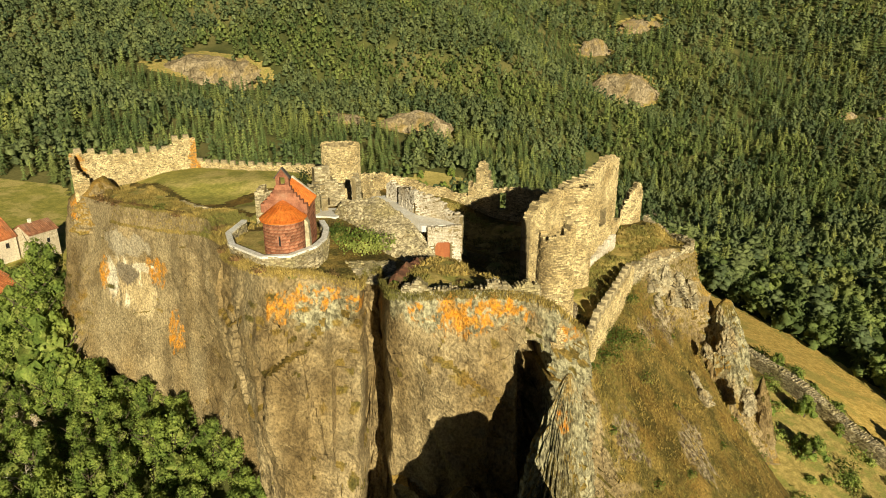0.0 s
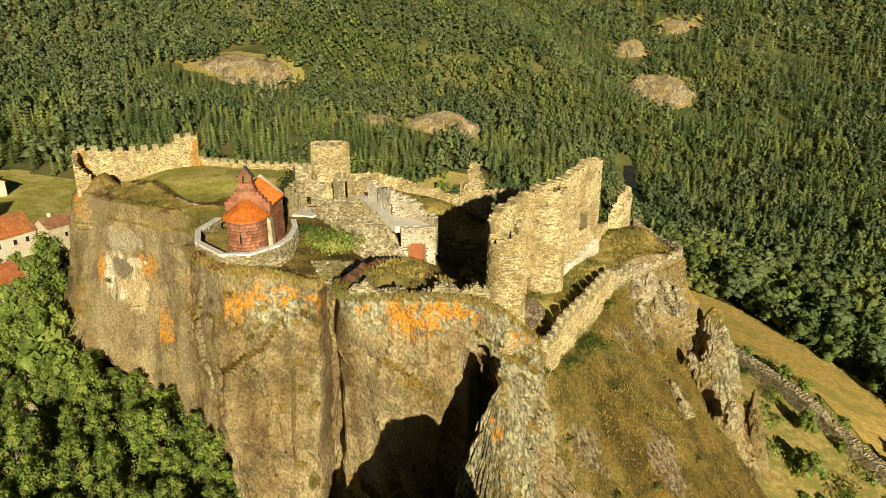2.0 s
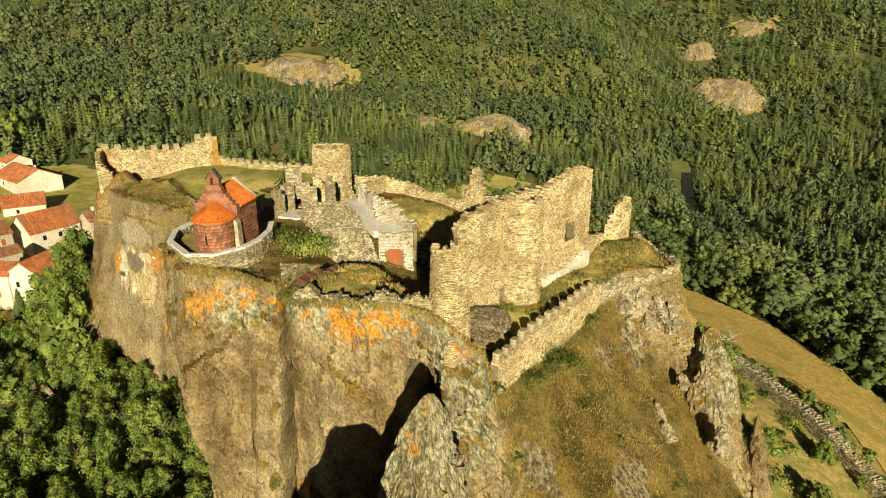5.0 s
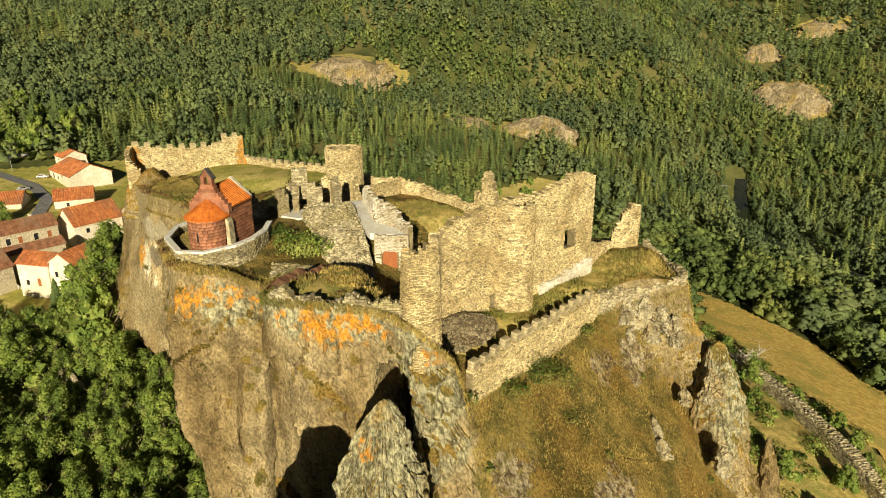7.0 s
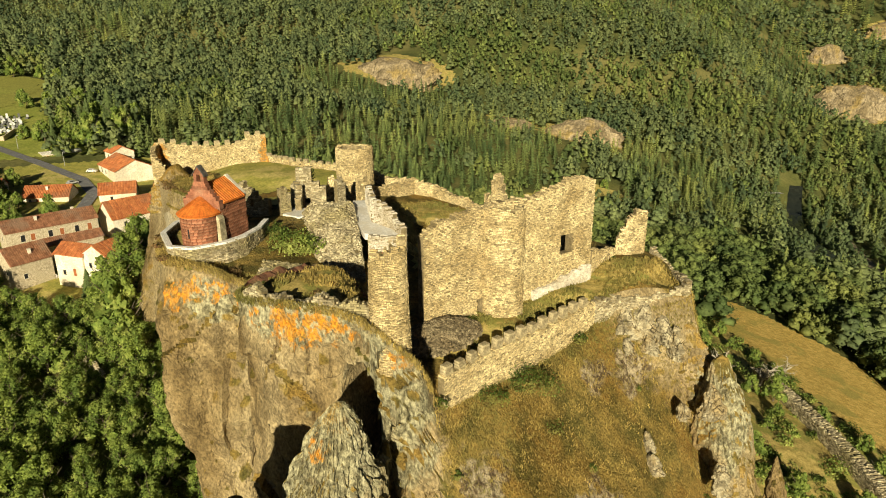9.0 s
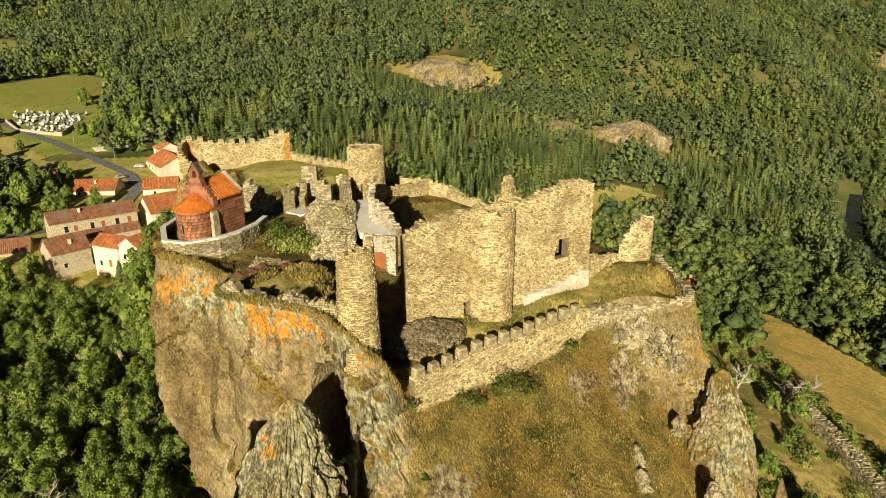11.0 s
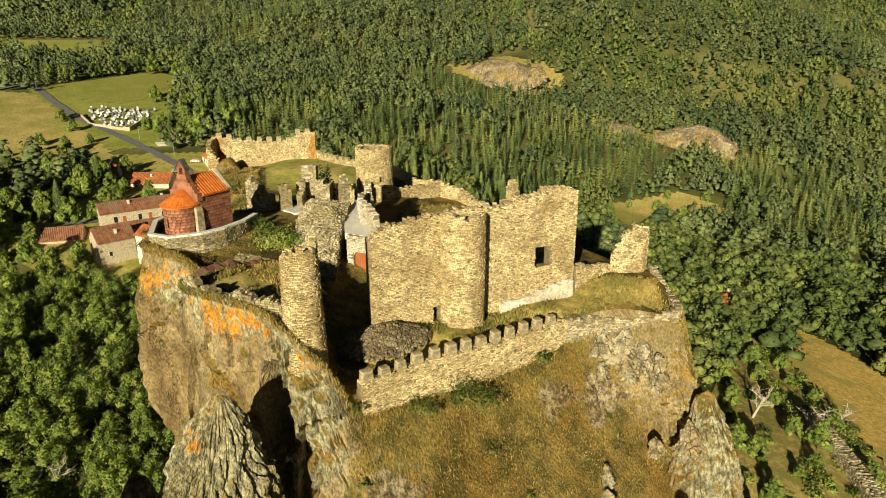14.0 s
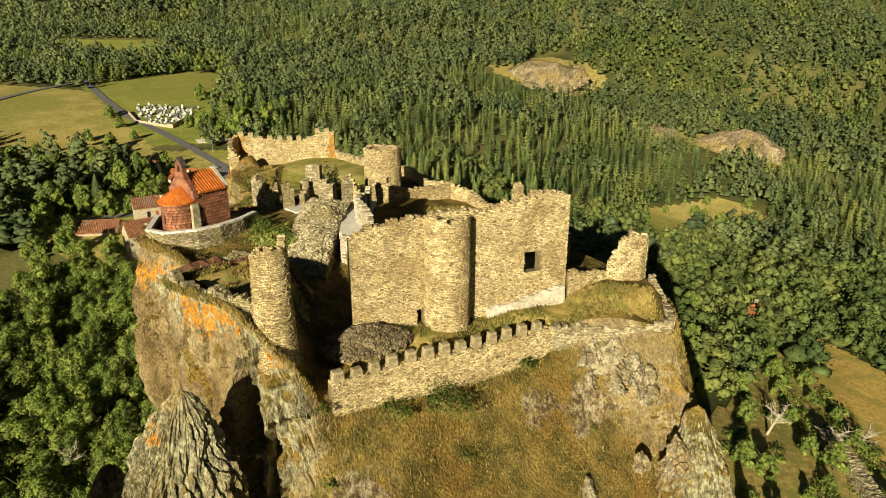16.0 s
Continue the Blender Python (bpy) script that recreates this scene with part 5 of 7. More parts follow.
# porch door
g = Geo()
d0, d1 = Vector((-1.2, 86.95, 0)), Vector((1.2, 87.25, 0))
n = 10
arcp = [d0 + Vector((0, 0, 48.6)), d1 + Vector((0, 0, 48.6))] + [d0 + (d1 - d0) * (0.5 + 0.5 * math.cos(math.pi * i / n)) + Vector((0, 0, 50.2 + 1.2 * math.sin(math.pi * i / n))) for i in range(n + 1)]
back = [p + Vector((0, 0.15, 0)) for p in arcp]
g.add(arcp + back, [tuple(range(len(arcp))), tuple(range(len(arcp), 2 * len(arcp)))[::-1]] + [(i, (i + 1) % len(arcp), len(arcp) + (i + 1) % len(arcp), len(arcp) + i) for i in range(len(arcp))])
place("arched_door", g, M_WOOD, porch, "red-brown arched wooden door", m=Matrix.Translation(porch.location).inverted())

# stone surround that rounds the head of the door
g = Geo()
out_n = Vector((0.124, -0.99, 0))
for i in range(n):
    a, b = arcp[2 + i] , arcp[3 + i]
    quad = [a, b, Vector((b.x, b.y, 51.45)), Vector((a.x, a.y, 51.45))]
    g.hexa([p + out_n * 0.30 for p in quad] + [p + out_n * 0.02 for p in quad])
place("door_arch", g, M_PALE, porch, "pale stone arch over the door", m=Matrix.Translation(porch.location).inverted())

# bare gravel floors
def slab(name, pts, z, mat, label, category="floor", t=0.25):
    g = Geo()
    n = len(pts)
    zz = z if isinstance(z, (list, tuple)) else [z] * n
    g.add([(x, y, h - t) for (x, y), h in zip(pts, zz)] + [(x, y, h) for (x, y), h in zip(pts, zz)], [tuple(range(n))[::-1], tuple(range(n, 2 * n))] + [(i, (i + 1) % n, n + (i + 1) % n, n + i) for i in range(n)])
    return tagged(place(name, g, mat), label, category, kind="structure")


slab("gravel_floor", [(-18.8, 91.4), (-15.6, 90.6), (-14.4, 92.6), (-16.0, 95.6), (-19.2, 95.4)], 53.7, M_GRAVEL, "pale gravel floor before the ruined pier", t=0.9)
slab("gravel_floor", [(-3.0, 87.2), (2.2, 87.6), (-0.4, 90.4), (-4.6, 93.6), (-8.6, 101.6), (-11.4, 100.4), (-7.6, 92.6)], [53.4, 53.4, 53.6, 53.9, 54.2, 54.2, 53.9], M_GRAVEL, "pale gravel walkway inside the ruin", t=0.9)

# rubble heap in the bailey
g = Geo()
for k in range(2600):
    a, rr = rng.random() * 6.283, rng.random() ** 0.5
    u, v = 5.9 * rr * math.cos(a), 3.9 * rr * math.sin(a)
    x, y = 12.7 + 0.42 * u + 0.9 * v, 74.6 + 0.9 * u - 0.42 * v
    z = 46.0 + 1.9 * (1 - rr ** 1.6) + 0.25 * n3((x, y, 0), 1.5)
    s = rng.uniform(0.08, 0.24)
    mm = Matrix.Translation((x, y, z)) @ Euler((rng.random() * 6, rng.random() * 6, rng.random() * 6)).to_matrix().to_4x4()
    g.box((-s, -s * 0.7, -s * 0.5), (s, s * 0.7, s * 0.5), mm)
tagged(place("rubble_heap", g, M_RUBBLE), "heap of dark loose stones in the bailey", "rubble", kind="stuff")


def top_patch(name, poly, mat, label, off=0.18, step=0.8, category="ground"):
    """A patch of other ground laid over the castle top."""
    px, py = [p[0] for p in poly], [p[1] for p in poly]
    xs, ys = np.arange(min(px), max(px) + step, step), np.arange(min(py), max(py) + step, step)
    v, q, idx = [], [], {}
    for i, x in enumerate(xs):
        for j, y in enumerate(ys):
            if inside(poly, x, y):
                idx[i, j] = len(v)
                v.append((x, y, top_z(x, y) + off + 0.06 * n3((x, y, 0), 1.2)))
    for i, j in idx:
        f = [idx.get(c) for c in ((i, j), (i + 1, j), (i + 1, j + 1), (i, j + 1))]
        if None not in f:
            q.append(f)
    return tagged(place(name, quads_mesh(name, v, q), mat, smooth=True), label, category, kind="structure")


BAILEY = [(12, 70), (9.5, 76), (15, 83.5), (22, 93), (27, 100), (29.5, 102), (36, 105), (39.5, 100), (33, 96), (27.5, 91), (17, 70)]
INNER = [(-4, 97), (1, 93), (4, 88), (9, 80), (11, 78.5), (24, 99), (26, 106), (17, 112.5), (9, 117), (0, 122), (-8, 126), (-13, 118)]
BRINK = [(-66, 122), (-62, 116.5), (-56, 112), (-47, 108), (-38, 100.5), (-31, 89.5), (-28, 85), (-24, 86), (-26, 96), (-31, 100), (-38, 106), (-47, 113), (-56, 122), (-63, 127)]
COURT = [(-4, 63), (8, 62.6), (9.6, 66), (4, 76), (0, 79), (-2.6, 75), (-4, 68)]
top_patch("lawn", [(-64, 129.5), (-52, 136.6), (-36, 132.4), (-25, 130), (-20.5, 119), (-24, 106), (-31, 100), (-38, 107.5), (-47, 114.5), (-56, 123.5)], M_LAWN, "green mown lawn inside the gate wall")
top_patch("rough_grass", BAILEY, M_BAILEY, "dry golden grass in the outer bailey")
top_patch("rough_grass", INNER, M_BAILEY, "rough sunlit grass between the keep and the rear wall", 0.15)
top_patch("rough_grass", BRINK, M_BAILEY, "dry golden grass along the brink below the lawn", 0.15)
top_patch("terrace_ground", [(-26, 82.5), (-26.4, 78), (-24.6, 73.8), (-20.4, 70), (-17.6, 70.2), (-15.8, 73), (-15.4, 80), (-17, 83)], M_BAILEY, "dry trodden ground inside the chapel terrace", 0.25)
top_patch("court_ground", COURT, M_BAILEY, "rough dry grass in the ruined court", 0.15)
g = Geo()
for k in range(900):
    x, y = rng.uniform(-12.5, -4.5), rng.uniform(65.5, 77)
    if not inside([(-12.2, 76.4), (-6.2, 76.8), (-4.6, 70), (-6.2, 66), (-7, 69.5), (-9.2, 70)], x, y):
        continue
    s = rng.uniform(0.12, 0.3)
    mm = Matrix.Translation((x, y, top_z(x, y) + 0.12)) @ Euler((rng.gauss(0, 0.12), rng.gauss(0, 0.12), rng.random() * 6)).to_matrix().to_4x4()
    g.box((-s, -s * 0.7, -0.15), (s, s * 0.7, 0.06), mm)
tagged(place("stone_paving", g, M_WALLG), "rough grey stone paving beside the court", "paving", kind="stuff")
# reddish earth bank
g, pts = Geo(), [(-5.2, 63.4), (-4.4, 66.5), (-3.4, 70), (-2.4, 73.6), (0.4, 75.6), (3.4, 75.2)]
rows = []
for k in range(41):
    t = k / 40 * (len(pts) - 1)
    i = min(int(t), len(pts) - 2)
    p = Vector(pts[i]).lerp(Vector(pts[i + 1]), t - i)
    d = (Vector(pts[i + 1]) - Vector(pts[i])).normalized()
    nn = Vector((d.y, -d.x))
    zb = top_z(p.x, p.y)
    rows.append([(p.x + nn.x * w, p.y + nn.y * w, zb + h + 0.45 * n3((p.x + w, p.y, h), 0.7)) for w, h in ((-0.9, -0.3), (-0.55, 0.6), (0.0, 0.95), (0.6, 0.5), (1.1, -0.3))])
g.add([p for r_ in rows for p in r_], [(i * 5 + j, i * 5 + j + 1, (i + 1) * 5 + j + 1, (i + 1) * 5 + j) for i in range(40) for j in range(4)])
tagged(place("earth_bank", g, M_REDEARTH), "low bank of reddish brown earth and dead plants", "bank")

# ---- houses ----
def house(at, turn, ln, wd, h, rise, label, walls=M_PLASTER, roof=M_TILE2, windows=(), chimneys=(), depth=6.0, over=0.35):
    """A gabled house; its long axis is x. windows: (side, along, up, width, height, kind), side 0 front, 1 rear, 2 gable at -x, 3 gable at +x."""
    ob = thing("house", at, label, "house", "village houses")
    ob.rotation_euler = (0, 0, radians(turn))
    a, b = ln / 2, wd / 2
    g = Geo()
    pts = [(-a, -b, -depth), (-a, b, -depth), (-a, b, h), (-a, 0, h + rise), (-a, -b, h)]
    g.add(pts + [(a, y, z) for _, y, z in pts], ((0, 4, 3, 2, 1), (5, 6, 7, 8, 9), (0, 1, 6, 5), (1, 2, 7, 6), (4, 0, 5, 9), (2, 3, 8, 7), (3, 4, 9, 8)))
    place("wall", g, walls, ob)
    g, gt = Geo(), Geo()
    k = rise / b
    for s in (-1, 1):
        e0, e1 = Vector((-a - over, s * (b + over), h - over * k)), Vector((a + over, s * (b + over), h - over * k))
        r0, r1 = Vector((-a - over, 0, h + rise)), Vector((a + over, 0, h + rise))
        d = Vector((0, 0, 0.2))
        lo, hi = Vector((0, 0, 0.02)), Vector((0, 0, 0.2))
        q = [e0 + lo, e1 + lo, r1 + lo, r0 + lo, e0 + hi, e1 + hi, r1 + hi, r0 + hi]
        g.hexa(q)
        tile_rows(gt, r0 + hi, r1 + hi, e0 + hi, e1 + hi, 0.5, 0.14)
    rf = place("roof", g, roof, ob)
    place("tiling", gt, roof, rf)
    for side, u, z, w, hh, kind in windows:
        fr, pn = Geo(), Geo()
        m = {0: Matrix.Translation((u, -b, z)), 1: Matrix.Translation((u, b, z)) @ Matrix.Rotation(math.pi, 4, "Z"), 2: Matrix.Translation((-a, u, z)) @ Matrix.Rotation(-math.pi / 2, 4, "Z"), 3: Matrix.Translation((a, u, z)) @ Matrix.Rotation(math.pi / 2, 4, "Z")}[side]
        t = 0.09
        for q in (((-w / 2 - t, -0.06, -t), (-w / 2, 0.05, hh + t)), ((w / 2, -0.06, -t), (w / 2 + t, 0.05, hh + t)), ((-w / 2, -0.06, hh), (w / 2, 0.05, hh + t)), ((-w / 2, -0.1, -t), (w / 2, 0.05, 0))):
            fr.box(*q, m)
        wob = place("door" if kind == "door" else "window", fr, M_PALE, ob)
        pn.box((-w / 2, -0.02, 0), (w / 2, 0.04, hh), m)
        place("leaf" if kind != "glass" else "pane", pn, M_WOOD if kind in ("door", "shutter") else M_DARK, wob)
    for u, v in chimneys:
        cg = Geo()
        zt = h + rise * (1 - abs(v) / b)
        cg.box((u - 0.35, v - 0.3, zt - 0.8), (u + 0.35, v + 0.3, zt + 1.1))
        cg.box((u - 0.42, v - 0.37, zt + 1.1), (u + 0.42, v + 0.37, zt + 1.25))
        place("chimney", cg, M_PLASTER, ob)
    return ob


W = "glass"
house((-133.0, 143.0, 19), 65, 24, 8.0, 8.2, 2.6, "long old stone house with a brown tile roof", M_HSTONE, M_TILE3, [(0, u, 5.0, 1.1, 1.9, "shutter" if i % 2 else W) for i, u in enumerate((-8, -5.5, -1, 2, 6, 9.5))] + [(2, 0, 5, 1, 1.6, W)], [(-3.5, -1.5), (7, 1)])
house((-122.0, 140.5, 19), 65, 15, 4.5, 5.0, 1.6, "low stone wing with a brown tile roof", M_HSTONE, M_TILE3, [(0, 2, 2.5, 1.0, 1.4, W)])
house((-121.5, 125.0, 16), 75, 10, 7.6, 7.6, 3.6, "old stone house with a gable and brown tile roof", M_HSTONE, M_TILE3, [(2, -0.8, 4.4, 0.9, 1.4, W), (0, -2, 3.2, 0.9, 1.3, W)], [(0.5, -2.2)])
house((-99.8, 131.5, 18), 90, 8.5, 9.0, 7.6, 2.9, "white rendered house with an orange tile roof", M_PLASTER, M_TILE2, [(2, -1.5, 1.6, 0.9, 2.1, "door"), (2, 1.6, 4.4, 0.9, 1.4, W)])
house((-108.0, 129.8, 18), 2, 9.0, 6.5, 7.4, 2.2, "white house wing with a hipped orange roof", M_PLASTER, M_TILE2, [(0, -2.0, 1.8, 0.9, 1.3, W), (0, 1.4, 1.8, 0.9, 2.0, "door")])
house((-123.0, 163.0, 20), 70, 14.5, 9.5, 6.0, 4.6, "house with a bright red tile roof and white walls", M_PLASTER, M_TILE2, [(0, -3.5, 3.2, 1.0, 1.4, W), (0, 1.0, 3.2, 1.0, 1.4, W), (0, 4.5, 3.2, 1.0, 1.4, W)])
house((-113.0, 172.0, 20), 65, 8.0, 7.0, 6.4, 2.2, "small stone house with a grey-brown roof below the rock", M_HSTONE, M_TILE3, [(0, 1, 3, 0.9, 1.3, W)], [(-1, 0)])
house((-168.5, 209.5, 21.5), -28, 21, 15, 7.6, 3.6, "large cream house with an orange roof and balcony", M_PLASTER, M_TILE2, [(2, -2, 5.0, 1.0, 1.5, W), (0, -6.0, 5.0, 1.4, 1.9, W), (0, -1.5, 5.0, 1.1, 1.5, W), (0, 3.0, 6.4, 0.7, 0.9, W)], [(3, 2)])
house((-186.0, 224.0, 22), -28, 9, 9, 9.5, 2.4, "cream house annex with a low orange roof", M_PLASTER, M_TILE2, [(0, 0, 7.5, 1.0, 1.2, W)])
house((-151.0, 187.0, 21.0), 40, 12, 9, 4.2, 3.2, "low house with an orange tile roof", M_PLASTER, M_TILE2, [(0, -2, 2.0, 0.9, 1.3, W)])
house((-171.0, 176.0, 21.6), 30, 15, 10, 3.4, 3.2, "white house with a hipped red-orange roof", M_PLASTER, M_TILE2, [(0, -5, 1.6, 0.9, 1.3, W), (0, -2.5, 1.6, 0.9, 1.3, "shutter")], [(0, -2.0)])
house((-148.0, 125.5, 15.5), 48, 12, 8.5, 4.0, 3.0, "old barn with a faded tile roof", M_HSTONE, M_TILE3, [(0, 1.0, 0.4, 2.2, 2.6, "door")])
house((-212.0, 217.5, 28.0), 63, 15, 6, 2.6, 0.6, "low row of garages with red doors", M_PLASTER, M_GRAVEL, [(0, -5, 0.0, 2.2, 2.1, "door"), (0, -1.5, 0.0, 2.2, 2.1, W), (0, 2.0, 0.0, 2.2, 2.1, "door"), (0, 5.4, 0.0, 2.2, 2.1, W)])
house((36.0, 196.0, 7.0), 70, 9, 6.0, 4.4, 2.4, "small house with an orange roof below the castle", M_PLASTER, M_TILE2, [(2, 0, 1, 0.9, 1.6, W)], [(2, 0.5)])
house((-192.0, 170.0, 25.0), 25, 9, 6, 3.0, 2.2, "small red-roofed cottage among the trees", M_PLASTER, M_TILE2, [(0, 0, 1, 0.9, 1.3, W)])

# ---- woods ----
F_OPEN = [(-362, 236), (-300, 200), (-225, 190), (-200, 226), (-250, 246), (-285, 272), (-322, 322), (-362, 322)]
drape("field", F_OPEN, M_GREENF, "grassy verge and meadow round the cemetery", 0.2)
KEEP_OUT = [F_LOW, F_OPEN, F_NEAR, F_FAR, F_TOP, F_STRIP, F_MEADOW, F_VILL, F_CEM]
ROCKPOLY = [(s[3], s[4]) for s in STATIONS]


def conifer_shape(r, tiers=8, arms=6, ragged=0.0, low=0.12, power=0.8, droop=0.0):
    v, q = [], []
    for t in range(tiers):
        z = low + (0.98 - low) * t / tiers
        rad = 0.21 * (1 - z) ** power + 0.02
        for k in range(arms):
            a = 2 * math.pi * (k + r.random() * 0.7) / arms + t
            rr = (rad + ragged * 0.1 * (1 - z)) * r.uniform(0.75 - ragged, 1.2 + ragged)
            w = 0.5 * r.uniform(0.8, 1.2)
            n = len(v)
            v += [(0, 0, z + 0.10), (rr * 0.65 * math.cos(a - w), rr * 0.65 * math.sin(a - w), z + 0.01), (rr * math.cos(a), rr * math.sin(a), z - droop - 0.035 * r.random()), (rr * 0.65 * math.cos(a + w), rr * 0.65 * math.sin(a + w), z + 0.01)]
            q.append((n, n + 1, n + 2, n + 3))
    n = len(v)
    v += [(-0.012, 0, 0.9), (0.012, 0, 0.9), (0, 0.004, 1.0), (0, -0.004, 1.0)]
    q.append((n, n + 1, n + 2, n + 3))
    return np.array(v), np.array(q)


def lobed_shape(r, lobes, nu, nv, leaves, size, low=0.3, flat=1.0, spread=0.22, core=1.0):
    """A crown of several uneven leafy lobes with loose sprays at its outline."""
    v, q = [], []
    L = []
    for k in range(lobes):
        z = low + (0.86 - low) * (k / max(lobes - 1, 1)) ** 0.9
        a = 2.4 * k + r.random() * 1.2
        d = spread * r.uniform(0.55, 1.15) * (1.12 - z) ** 0.8
        L.append((d * math.cos(a), d * math.sin(a), z, (0.245 - 0.15 * z) * (0.58 if lobes > 15 else 0.9) * r.uniform(0.8, 1.25)))
    for lx, ly, lz, lr in L:
        n = len(v)
        for i in range(nv + 1):
            th = 0.35 + (2.3 - 0.35) * i / nv
            for j in range(nu):
                a = 6.283 * (j + 0.5 * (i % 2) + r.uniform(-0.25, 0.25)) / nu
                f = lr * core * r.choice((0.62, 0.85, 1.0, 1.2, 1.45))
                v.append((lx + f * math.sin(th) * math.cos(a), ly + f * math.sin(th) * math.sin(a), lz + f * math.cos(th) * flat))
        q += [(n + i * nu + j, n + (i + 1) * nu + j, n + (i + 1) * nu + (j + 1) % nu, n + i * nu + (j + 1) % nu) for i in range(nv) for j in range(nu)]
        q.append((n, n + 1, n + 2, n + 3))
    for _ in range(leaves):
        lx, ly, lz, lr = r.choice(L)
        d = Vector((r.gauss(0, 1), r.gauss(0, 1), r.gauss(0.2, 0.9) * flat)).normalized()
        p = Vector((lx, ly, lz)) + d * lr * r.uniform(0.95, 1.45)
        nrm = (d + Vector((r.gauss(0, 0.35), r.gauss(0, 0.35), r.gauss(0.2, 0.35)))).normalized()
        s = nrm.cross(Vector((r.random(), r.random(), r.random()))).normalized()
        t = nrm.cross(s)
        e = size * r.uniform(0.6, 1.3)
        n = len(v)
        v += [tuple(p + s * e + t * e * 0.3), tuple(p + t * e * 0.9), tuple(p - s * e + nrm * e * 0.35), tuple(p - t * e * 0.8)]
        q.append((n, n + 1, n + 2, n + 3))
    return np.array(v), np.array(q)


def leafy_shape(r, count, size, lobes=7, low=0.2, flat=1.0, spread=0.30, loose=0.5):
    v, q = [], []
    L = [(r.uniform(-spread, spread) * 0.62, r.uniform(-spread, spread) * 0.62, r.uniform(low + 0.16, 0.82), r.uniform(0.12, 0.21)) for _ in range(lobes)]
    L.append((0, 0, 0.62, 0.24))
    for _ in range(count):
        lx, ly, lz, lr = r.choice(L)
        d = Vector((r.gauss(0, 1), r.gauss(0, 1), r.gauss(0.25, 1) * flat)).normalized()
        p = Vector((lx, ly, lz)) + d * lr * r.uniform(0.75, 1.08)
        nrm = (d + Vector((r.gauss(0, loose), r.gauss(0, loose), r.gauss(0.2, loose)))).normalized()
        s = nrm.cross(Vector((r.random(), r.random(), r.random()))).normalized()
        t = nrm.cross(s)
        e = size * r.uniform(0.6, 1.3)
        n = len(v)
        v += [tuple(p + s * e + t * e * 0.3), tuple(p + t * e * 0.9), tuple(p - s * e + nrm * e * 0.35), tuple(p - t * e * 0.8)]
        q.append((n, n + 1, n + 2, n + 3))
    return np.array(v), np.array(q)


